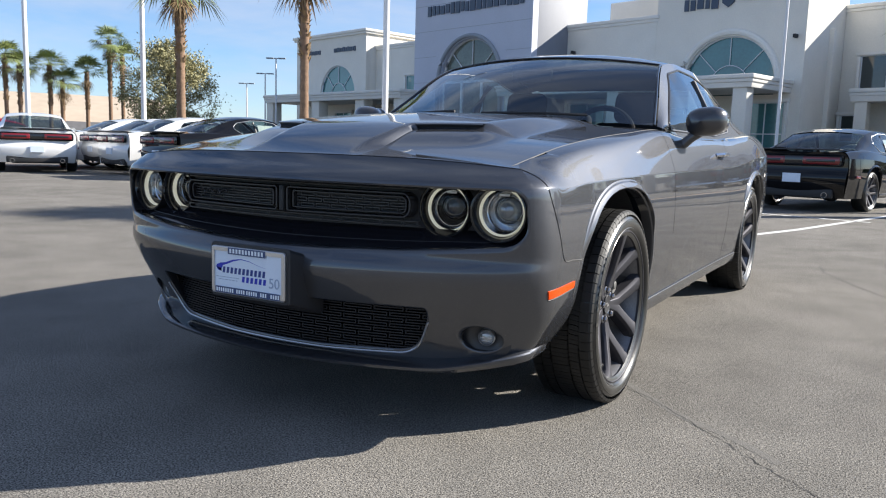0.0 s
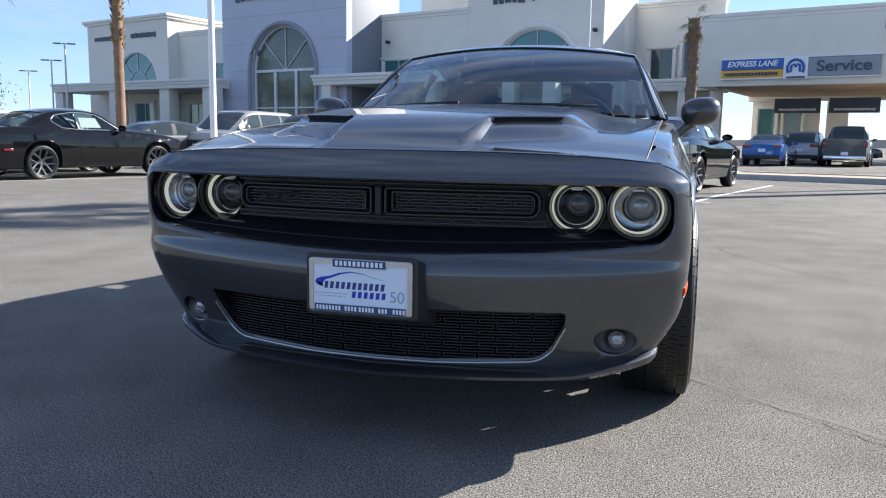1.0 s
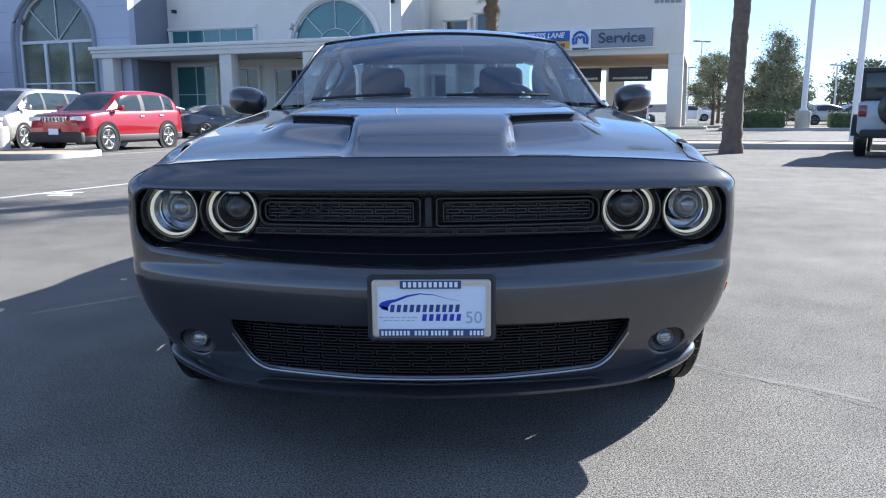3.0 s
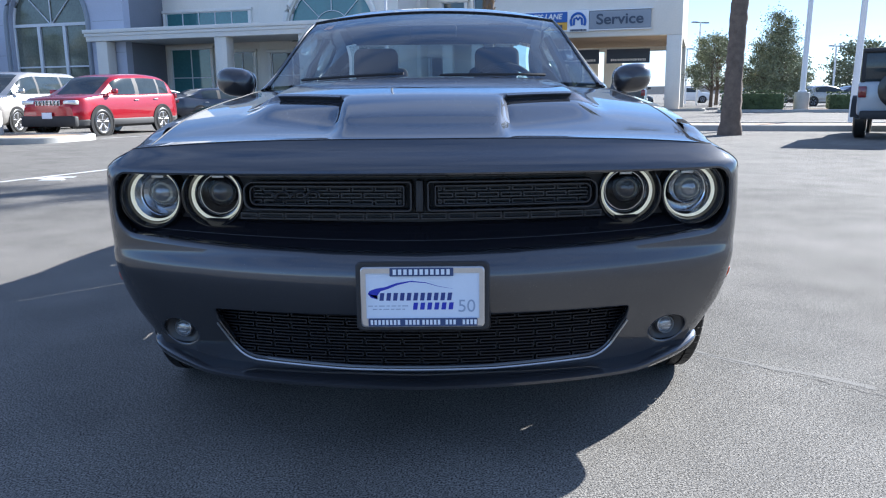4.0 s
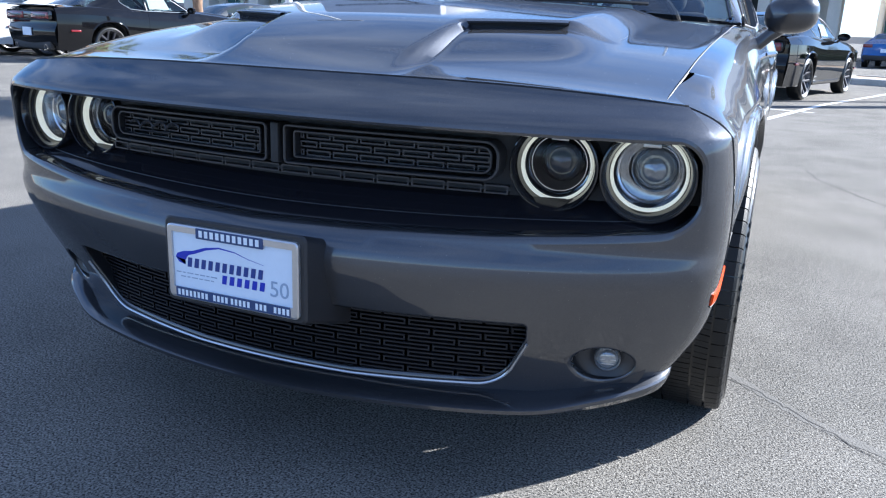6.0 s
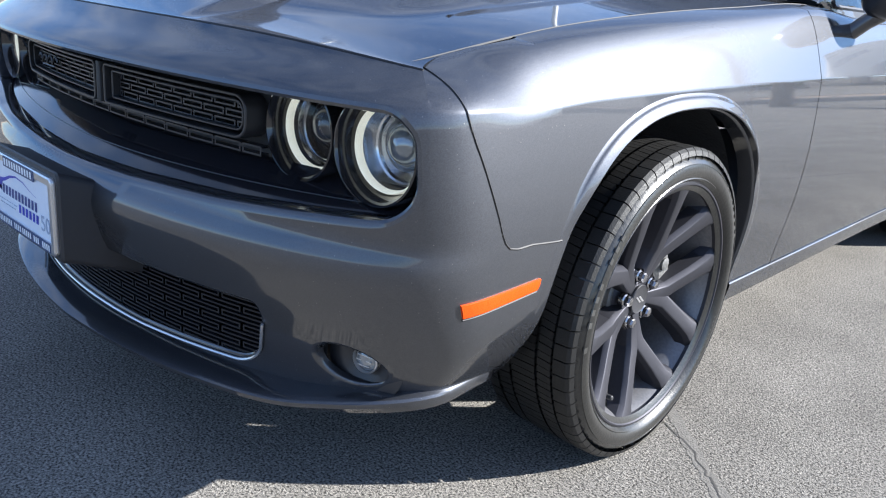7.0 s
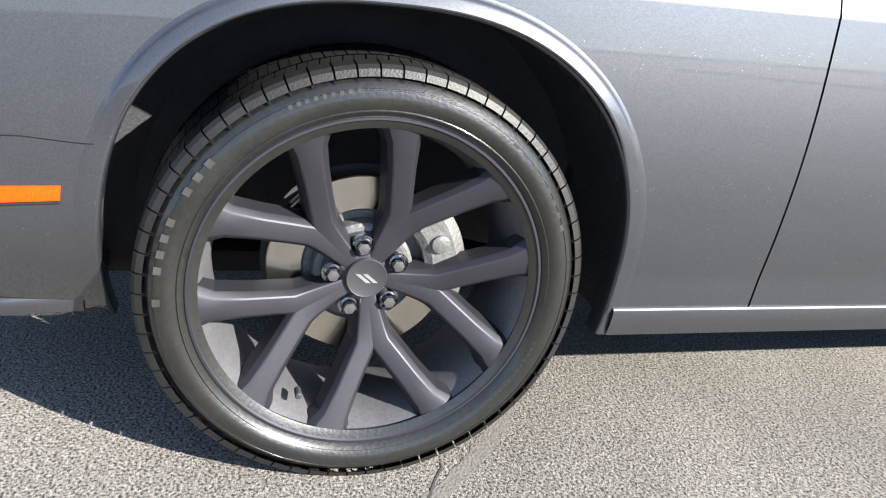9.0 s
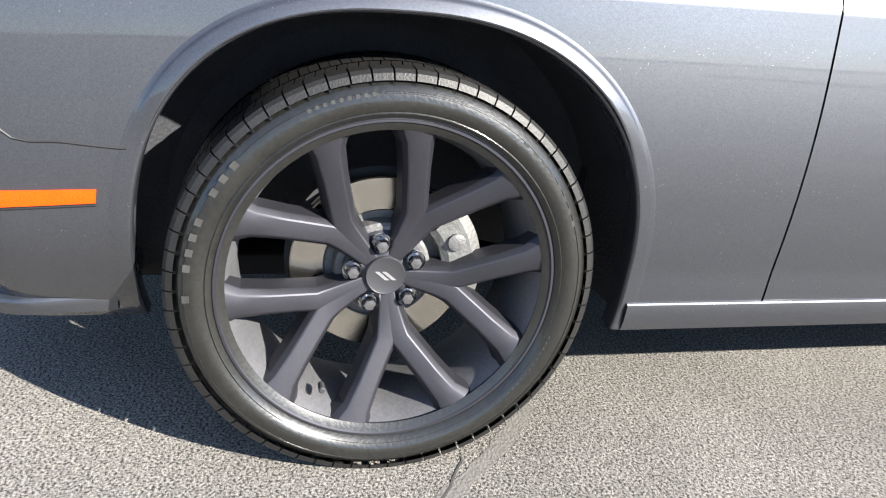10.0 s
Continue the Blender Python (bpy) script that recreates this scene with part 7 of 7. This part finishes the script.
for x, y, deg, paint, lab in ((-19.5, 21.5, 160, SILVER_PAINT, "silver suv parked behind a black coupe"), (-22.5, 25.5, 160, WHITE_PAINT, "white suv with roof rails parked in the lot"), (8.3, 43.6, 164, SAND_PAINT, "pale grey suv waiting under the service canopy"), (31.7, 73.0, 100, WHITE_PAINT, "white suv parked in the far lot"), (26.6, 80.0, 80, WHITE_PAINT, "white suv parked far off beside a tree")):
    s = loft_car("parked_suv", lab, paint, lot_pose(x, y, deg), 4.65, 1.88, (0.93, 3.68), 0.35, SUV_BELT, SUV_ROOF, (0.95, 4.36), ((1.35, 0.2), (2.55, 0.07), (3.55, 0.08), (4.2, 0.2)), "parked suvs")
    nose_parts(s, paint, 1.85, 0.89, 0.84, 0.16)
    tail_parts(s, 1.88, 4.65, 0.98, 0.16)
SEDAN_BELT = ((0, 0.66), (0.15, 0.80), (0.9, 0.92), (1.4, 0.97), (3.4, 1.0), (4.2, 1.06), (4.7, 0.96))
SEDAN_ROOF = ((1.2, 0.98), (1.9, 1.34), (2.6, 1.44), (3.2, 1.41), (3.9, 1.18), (4.3, 1.06))
for x, y, deg, paint, lab in ((-12.6, 36.5, 150, WHITE_PAINT, "white hatchback parked before the showroom"), (-9.4, 35.0, 140, NIGHT_PAINT, "dark blue sedan parked before the showroom"), (6.2, 40.1, 164, BLUE_PAINT, "bright blue coupe waiting at the service canopy"),
                              (2.4, 29.6, 150, BLACK_PAINT, "black sedan parked beyond a black coupe"), (-24.5, 15.3, 165, RED_PAINT, "red sedan parked behind a row of white coupes"), (14.0, 54.0, 90, NIGHT_PAINT, "dark sedan parked far off beyond a pillar"), (29.0, 55.0, 95, SILVER_PAINT, "silver sedan parked far off behind hedges"), (33.0, 58.0, 95, NIGHT_PAINT, "dark sedan parked far off behind hedges")):
    s = loft_car("parked_sedan", lab, paint, lot_pose(x, y, deg), 4.7, 1.84, (0.9, 3.65), 0.335, SEDAN_BELT, SEDAN_ROOF, (1.2, 4.3), ((1.5, 0.12), (2.6, 0.06), (3.65, 0.18)), "parked sedans")
    nose_parts(s, paint, 1.82, 0.72, 0.60, 0.18)
    tail_parts(s, 1.84, 4.7, 0.90, 0.14, 0.2, 0.72)
truck = loft_car("pickup_truck", "dark grey pickup truck seen from its tailgate", GREY_PAINT, lot_pose(10.1, 43.0, 166), 5.8, 2.05, (1.0, 4.6), 0.40,
                 ((0, 0.85), (0.15, 1.10), (1.4, 1.20), (3.6, 1.25), (5.8, 1.28)), ((1.3, 1.22), (1.9, 1.72), (2.4, 1.92), (3.4, 1.92), (3.75, 1.7), (3.85, 1.28)), (1.3, 3.85), ((1.6, 0.12), (2.6, 0.07), (3.6, 0.15)))
nose_parts(truck, GREY_PAINT, 2.0, 0.95, 0.9, 0.3)
tail_parts(truck, 2.05, 5.8, 1.05, 0.30, 0.10, 0.62, CHROME)
# boxy off-roader with a spare wheel on its tail
jeep = thing("boxy_off_roader", "pale blue-grey boxy off-road car with a spare wheel", "car")
bm = bmesh.new()
box(bm, (0, 2.1, 0.86), (1.75, 4.1, 0.72), 0.08, seg=3)
part("body", bm, SAND_PAINT, jeep)
bm = bmesh.new()
box(bm, (0, 2.75, 1.52), (1.62, 2.75, 0.64), 0.07, seg=3)
part("cabin_glass", bm, CAR_GLASS, jeep, "dark side windows")
bm = bmesh.new()
box(bm, (0, 2.75, 1.85), (1.66, 2.8, 0.10), 0.04, seg=3)
for x in (-0.79, 0.79):
    for y in (1.42, 2.5, 3.35, 4.08):
        box(bm, (x, y, 1.52), (0.08, 0.10, 0.66), 0.02)
part("roof", bm, MATTE_BLACK, jeep, "black hard top and pillars")
for y in (0.75, 3.3):
    for side in (1, -1):
        simple_wheel(jeep, side * 0.82, y, 0.41, GLOSS_BLACK, side)
        bm = bmesh.new()
        rows = [[(side * x, y + 0.52 * math.cos(a), 0.41 + 0.52 * math.sin(a)) for x in (0.80, 1.0)] for a in np.linspace(0.1, math.pi - 0.1, 12)]
        grid(bm, rows)
        part("wing_flare", bm, MATTE_BLACK, jeep)
spare = new("spare_wheel")
spare.parent = jeep
spare.matrix_local = Matrix.Translation((0.1, 4.28, 1.05)) @ Matrix.Rotation(radians(90), 4, "Z")
bm = bmesh.new()
lathe(bm, [(0.0, 0.12), (0.2, 0.12), (0.3, 0.13), (0.39, 0.10), (0.40, 0.0), (0.37, -0.1), (0.0, -0.1)], 32)
part("tyre", bm, RUBBER, spare)
for side in (1, -1):
    bm = bmesh.new()
    box(bm, (side * 0.78, 4.16, 1.0), (0.16, 0.06, 0.24), 0.02)
    part("tail_lamp", bm, TAIL_RED, jeep)
bm = bmesh.new()
box(bm, (0, 4.2, 0.52), (1.6, 0.16, 0.18), 0.04)
part("rear_bumper", bm, MATTE_BLACK, jeep)
jeep.matrix_world = lot_pose(11.44, 17.26, 150)


# ---- poles, palms, trees and the distance ----
def light_pole(x, y, height, r=0.09, base=0.0, lamp=True, label="white steel light pole", turn=0.0, lean=0.0):
    p = thing("light_pole", label, "light pole", Matrix.Translation((x, y, 0)) @ Matrix.Rotation(radians(turn), 4, "Z") @ Matrix.Rotation(radians(lean), 4, "Y"), "light poles")
    bm = bmesh.new()
    tube(bm, [(0, 0, base), (0, 0, base + height * 0.5), (0, 0, height)], [r, r * 0.92, r * 0.75], 12)
    part("pole", bm, POLE, p)
    if base:
        bm = bmesh.new()
        rows = [[(q * math.cos(a * math.tau / 28), q * math.sin(a * math.tau / 28), z) for a in range(28)] for q, z in ((0.37, 0.0), (0.37, base - 0.03), (0.345, base), (0.0, base))]
        grid(bm, rows, close=True)
        part("concrete_base", bm, CONCRETE, p, "round concrete base", angle=0.4)
        bm = bmesh.new()
        box(bm, (0, 0, base + 0.05), (0.34, 0.34, 0.10), 0.02)
        part("base_cover", bm, POLE, p)
    if lamp:
        bm = bmesh.new()
        for s in (-1, 1):
            box(bm, (s * 0.55, 0, height), (0.7, 0.32, 0.12), 0.04)
        box(bm, (0, 0, height), (0.7, 0.1, 0.08), 0.02)
        part("lamp_head", bm, SIGN_GREY, p, "flat lamp heads")
    return p


light_pole(-12.15, 17.55, 11.5, 0.10, 0.75, True)
light_pole(-26.2, 20.0, 12.0, 0.11)
light_pole(-32.0, 18.5, 12.0, 0.11)
light_pole(17.9, 38.3, 12.0, 0.14, 1.0, True, lean=1.2)
light_pole(13.4, 23.9, 12.0, 0.11, lean=1.6)
light_pole(-3.45, 38.8, 14.0, 0.08, 0.0, False, "tall white flagpole before the showroom")
for x, y, h in ((-48.4, 52.9, 8.5), (-55.9, 59.6, 7.9), (-64.2, 65.5, 7.5), (20.3, 64.0, 6.7), (34.1, 69.4, 5.0), (22.5, 75.0, 5.2), (30.5, 78.0, 5.0)):
    light_pole(x, y, h, 0.09, 0.0, True, "distant white light pole", 30)


def frond(bm, root, way, length, droop, rng, leaflets=15):
    """A fan frond: a stem with narrow leaflets spreading at its end."""
    way = way.normalized()
    side = way.cross(Vector((0, 0, 1)))
    side = side.normalized() if side.length > 1e-3 else Vector((1, 0, 0))
    up = side.cross(way).normalized()
    stem = length * 0.45
    tip = root + way * stem - Vector((0, 0, droop * stem * 0.3))
    tube(bm, [root, root.lerp(tip, 0.5) + up * 0.02, tip], [0.018, 0.014, 0.01], 3, ends=False)
    for k in range(leaflets):
        a = radians(-75 + 150 * k / (leaflets - 1) + rng.uniform(-4, 4))
        d = (way * math.cos(a) + side * math.sin(a)).normalized()
        L = length * 0.62 * rng.uniform(0.8, 1.05)
        m = tip + d * L * 0.55 + up * 0.02 - Vector((0, 0, droop * L * 0.18))
        e = tip + d * L - Vector((0, 0, droop * L * 0.62))
        w = d.cross(up).normalized() * L * 0.032
        v = [bm.verts.new(p) for p in (tip, m - w, e, m + w)]
        bm.faces.new(v)


def palm(x, y, height, r, seed, crown=1.7, count=34, dead=14, bark=BARK, lean=(0, 0), flare=1.3, boots=True, label="tall fan palm with a rough brown trunk", crown_on=True):
    """Fan palm: ringed trunk with old leaf bases, hanging dead fronds, green crown."""
    rng = random.Random(seed)
    p = thing("palm_tree", label, "palm tree", Matrix.Translation((x, y, 0)), "palm trees")
    bm = bmesh.new()
    rows = []
    n = 18
    k = int(height / 0.16)
    for i in range(k + 1):
        t = i / k
        z = height * t
        rad = r * (1 + (flare - 1) * math.exp(-z / 0.5)) * (1 + 0.10 * step(0.55, 0.95, t)) * (0.96 + 0.08 * (i % 2))
        cx, cy = lean[0] * t * t * height * 0.1 + lean[0] * 0.04 * z, lean[1] * t * t * height * 0.1
        rows.append([(cx + rad * (1 + rng.uniform(-0.06, 0.06)) * math.cos(a * math.tau / n), cy + rad * (1 + rng.uniform(-0.06, 0.06)) * math.sin(a * math.tau / n), z) for a in range(n)])
    grid(bm, rows, close=True)
    part("trunk", bm, bark, p, angle=1.2)
    top = Vector((sum(v[0] for v in rows[-1]) / n, sum(v[1] for v in rows[-1]) / n, height))
    if boots:
        bm = bmesh.new()
        for i in range(int(height * 26)):
            t = rng.uniform(0.42, 1.0) ** 0.8
            z = height * t
            a = rng.uniform(0, math.tau)
            row = rows[min(k, int(t * k))]
            c = Vector((sum(v[0] for v in row) / n, sum(v[1] for v in row) / n, z))
            o = Vector((math.cos(a), math.sin(a), 0))
            s = Vector((-o.y, o.x, 0)) * 0.045
            b = c + o * r * 0.98
            e = b + o * rng.uniform(0.06, 0.12) + Vector((0, 0, rng.uniform(0.10, 0.2)))
            v = [bm.verts.new(q) for q in (b - s, b + s, e + s * 0.5, e - s * 0.5, b + Vector((0, 0, 0.08)))]
            bm.faces.new(v[:4]), bm.faces.new((v[0], v[3], v[4])), bm.faces.new((v[1], v[4], v[2])), bm.faces.new((v[3], v[2], v[4]))
        tagged(part("leaf_husk", bm, DEAD_FROND, p, smooth=False), "old cut leaf bases", kind="stuff")
    if crown_on:
        bm = bmesh.new()
        for i in range(count):
            a, e = rng.uniform(0, math.tau), radians(rng.uniform(-25, 80))
            frond(bm, top, Vector((math.cos(a) * math.cos(e), math.sin(a) * math.cos(e), math.sin(e))), crown * rng.uniform(0.85, 1.1), rng.uniform(0.3, 0.8), rng)
        part("crown", bm, FROND, p, "green fan fronds", smooth=False)
        bm = bmesh.new()
        for i in range(dead):
            a, e = rng.uniform(0, math.tau), radians(rng.uniform(-85, -45))
            frond(bm, top - Vector((0, 0, 0.15)), Vector((math.cos(a) * math.cos(e), math.sin(a) * math.cos(e), math.sin(e))), crown * rng.uniform(0.5, 0.8), 0.9, rng, 9)
        if dead:
            part("dead_fronds", bm, DEAD_FROND, p, "hanging dry fronds", smooth=False)
        else:
            bm.free()
    return p


palm(-15.2, 17.35, 6.9, 0.140, 1, crown=1.9)
palm(-22.3, 18.55, 7.0, 0.165, 2, crown=1.9)
palm(1.60, 33.0, 6.25, 0.225, 3, crown=0.95, count=4, dead=60, bark=BARK_DARK, label="trimmed palm with hanging dry fronds")
palm(6.76, 16.4, 9.0, 0.198, 4, crown=1.8, bark=BARK_DARK, flare=1.5, boots=False, lean=(0.28, 0.0), label="thick smooth grey palm trunk by a kerb")
for i, (x, y, h) in enumerate(((-58.1, 33.3, 6.9), (-57.6, 34.1, 6.2), (-56.5, 35.9, 6.4), (-56.0, 36.6, 5.2), (-55.0, 38.1, 6.0), (-53.9, 39.4, 8.6), (-53.4, 40.2, 7.4), (-62.0, 55.0, 2.6))):
    palm(x, y, h, 0.15, 20 + i, crown=1.75, count=30, dead=10, label="distant fan palm on the edge of the lot")


def leafy_tree(x, y, height, spread, seed, leaf, bark, clumps, per, size, stem=0.25, base=0.3, cone=False, label="", flat=0.8):
    """Tapered trunk, limbs and a crown of many small leaves with gaps."""
    rng = random.Random(seed)
    t = thing("tree", label, "tree", Matrix.Translation((x, y, 0)), "trees")
    bm = bmesh.new()
    tube(bm, [(0, 0, 0), (0.05, 0, height * 0.3), (-0.05, 0.05, height * 0.6), (0, 0, height * 0.92)], [stem, stem * 0.8, stem * 0.5, stem * 0.12], 10)
    part("trunk", bm, bark, t)
    lm, cm = bmesh.new(), bmesh.new()
    for c in range(clumps):
        h = rng.uniform(base, 1.0)
        if cone:
            h = base + (1 - base) * (1 - math.sqrt(rng.random()))
            lim = spread * (1.0 - h) / (1.0 - base) * (0.85 + 0.3 * math.sin(h * 23)) + 0.15
        else:
            s = (h - base) / (1 - base)
            lim = spread * math.sqrt(max(0.05, 1 - (2 * s - 0.85) ** 2 * 0.8))
        a, q = rng.uniform(0, math.tau), lim * math.sqrt(rng.uniform(0.08, 1))
        p = Vector((q * math.cos(a), q * math.sin(a), height * h))
        r0 = Vector((0, 0, height * max(0.22, h - 0.22)))
        tube(lm, [r0, r0.lerp(p, 0.5) + Vector((0, 0, 0.1)), p], [stem * 0.22, stem * 0.13, stem * 0.05], 4, ends=False)
        rad = spread * rng.uniform(0.12, 0.26)
        for k in range(per):
            d = Vector((rng.gauss(0, 1), rng.gauss(0, 1), rng.gauss(0, flat)))
            o = p + d * rad * 0.55
            u = Vector((rng.uniform(-1, 1), rng.uniform(-1, 1), rng.uniform(-1, 1))).normalized()
            w = u.cross(Vector((rng.uniform(-1, 1), rng.uniform(-1, 1), rng.uniform(-1, 1)))).normalized()
            s = size * rng.uniform(0.6, 1.3)
            v = [cm.verts.new(o + e) for e in (-u * s, w * s * 0.4, u * s, -w * s * 0.4)]
            cm.faces.new(v)
    tagged(part("branchwork", lm, bark, t), "thin branching limbs", kind="stuff")
    part("crown", cm, leaf, t, smooth=False)
    return t


leafy_tree(-43.9, 36.7, 7.6, 3.3, 11, LEAF, WOOD_BARK, 130, 150, 0.105, 0.22, 0.22, label="broad leafy tree with a rounded open crown")
leafy_tree(22.4, 53.0, 6.7, 2.9, 12, NEEDLE, WOOD_BARK, 150, 170, 0.085, 0.22, 0.14, True, label="dark green pine with an uneven crown")
leafy_tree(21.8, 63.6, 5.4, 2.2, 13, NEEDLE, WOOD_BARK, 60, 150, 0.10, 0.16, 0.25, label="dark green tree at the edge of the lot")
leafy_tree(18.6, 55.0, 5.0, 1.9, 16, NEEDLE, WOOD_BARK, 50, 140, 0.085, 0.14, 0.25, label="small dark tree beside a pine")
leafy_tree(40.0, 76.0, 5.4, 4.0, 15, NEEDLE, WOOD_BARK, 60, 120, 0.2, 0.2, 0.2, label="dark green trees in the distance")
leafy_tree(33.0, 80.0, 4.8, 3.4, 17, NEEDLE, WOOD_BARK, 60, 120, 0.2, 0.2, 0.2, label="dark green trees in the distance")


def hedge(x, y, a, b, h, seed):
    """A clipped hedge: a dense mass of small leaves."""
    rng = random.Random(seed)
    ob = thing("hedge", "clipped green hedge on a kerbed bed", "hedge", Matrix.Translation((x, y, 0.12)) @ Matrix.Rotation(LOT, 4, "Z"), "hedges")
    bm = bmesh.new()
    box(bm, (0, 0, h * 0.45), (a * 0.94, b * 0.9, h * 0.88), 0.12, seg=3)
    part("core", bm, HEDGE, ob)
    bm = bmesh.new()
    for k in range(int(1400 * a * h / 4)):
        face = rng.random()
        p = Vector((rng.uniform(-a / 2, a / 2), -b / 2 if face < 0.6 else rng.uniform(-b / 2, b / 2), rng.uniform(0, h) if face < 0.6 else h))
        u = Vector((rng.uniform(-1, 1), rng.uniform(-1, 1), rng.uniform(-1, 1))).normalized()
        w = u.cross(Vector((rng.uniform(-1, 1), rng.uniform(-1, 1), 0.3))).normalized()
        s = rng.uniform(0.04, 0.09)
        bm.faces.new([bm.verts.new(p + e) for e in (-u * s, w * s * 0.5, u * s, -w * s * 0.5)])
    part("leaves", bm, HEDGE, ob, smooth=False)


hedge(15.6, 38.9, 3.2, 1.6, 0.95, 1)
hedge(21.2, 37.4, 4.6, 1.6, 0.85, 2)

# far sand bank with a dark road wall, beyond the palms
rng = random.Random(9)
bm = bmesh.new()
rows = []
for i in range(60):
    a = radians(-82 + i * 1.1)
    d = Vector((math.sin(a), math.cos(a), 0))
    top = 12.5 * (1 - step(-51, -45, -82 + i * 1.1)) + 2.0 + 0.25 * noise.noise(Vector((i * 0.4, 0, 0)))
    rows.append([tuple(d * 250), tuple(d * 262 + Vector((0, 0, top * 0.45))), tuple(d * 290 + Vector((0, 0, top))), tuple(d * 420 + Vector((0, 0, top * 0.9)))])
grid(bm, rows)
tagged(link("sand_bank", bm, SAND), "pale tan sand bank on the horizon", "hill", kind="structure")
bm = bmesh.new()
rows = []
for i in range(40):
    a = radians(-82 + i * 1.2)
    d = Vector((math.sin(a), math.cos(a), 0))
    rows.append([tuple(d * 240), tuple(d * 240 + Vector((0, 0, 6.0 - 0.05 * i))), tuple(d * 241 + Vector((0, 0, 6.0 - 0.05 * i)))])
grid(bm, rows)
tagged(link("far_wall", bm, FAR_ROAD), "long low grey wall below a sand bank", "wall", kind="structure")
# low haze-coloured rise all round that closes the horizon
bm = bmesh.new()
rows = []
for i in range(121):
    a = math.tau * i / 120
    h = 6 + 5 * noise.noise(Vector((math.cos(a) * 3, math.sin(a) * 3, 0.5)))
    rows.append([(880 * math.cos(a), 880 * math.sin(a), 0), (890 * math.cos(a), 890 * math.sin(a), max(2.0, h))])
grid(bm, rows)
tagged(link("horizon_hills", bm, SAND), "low pale hills on the horizon", "hill", kind="structure")

# the lot lies turned by a third of a degree against the grey coupe
pivot = Matrix.Translation((0.4, -2.9, 0))
turned = pivot @ Matrix.Rotation(radians(-0.3), 4, "Z") @ pivot.inverted()
for ob in list(scene.collection.objects):
    if ob.parent is None and ob.type in ("MESH", "EMPTY") and ob is not hero and ob is not ground and not ob.name.startswith("asphalt"):
        ob.matrix_basis = turned @ ob.matrix_basis
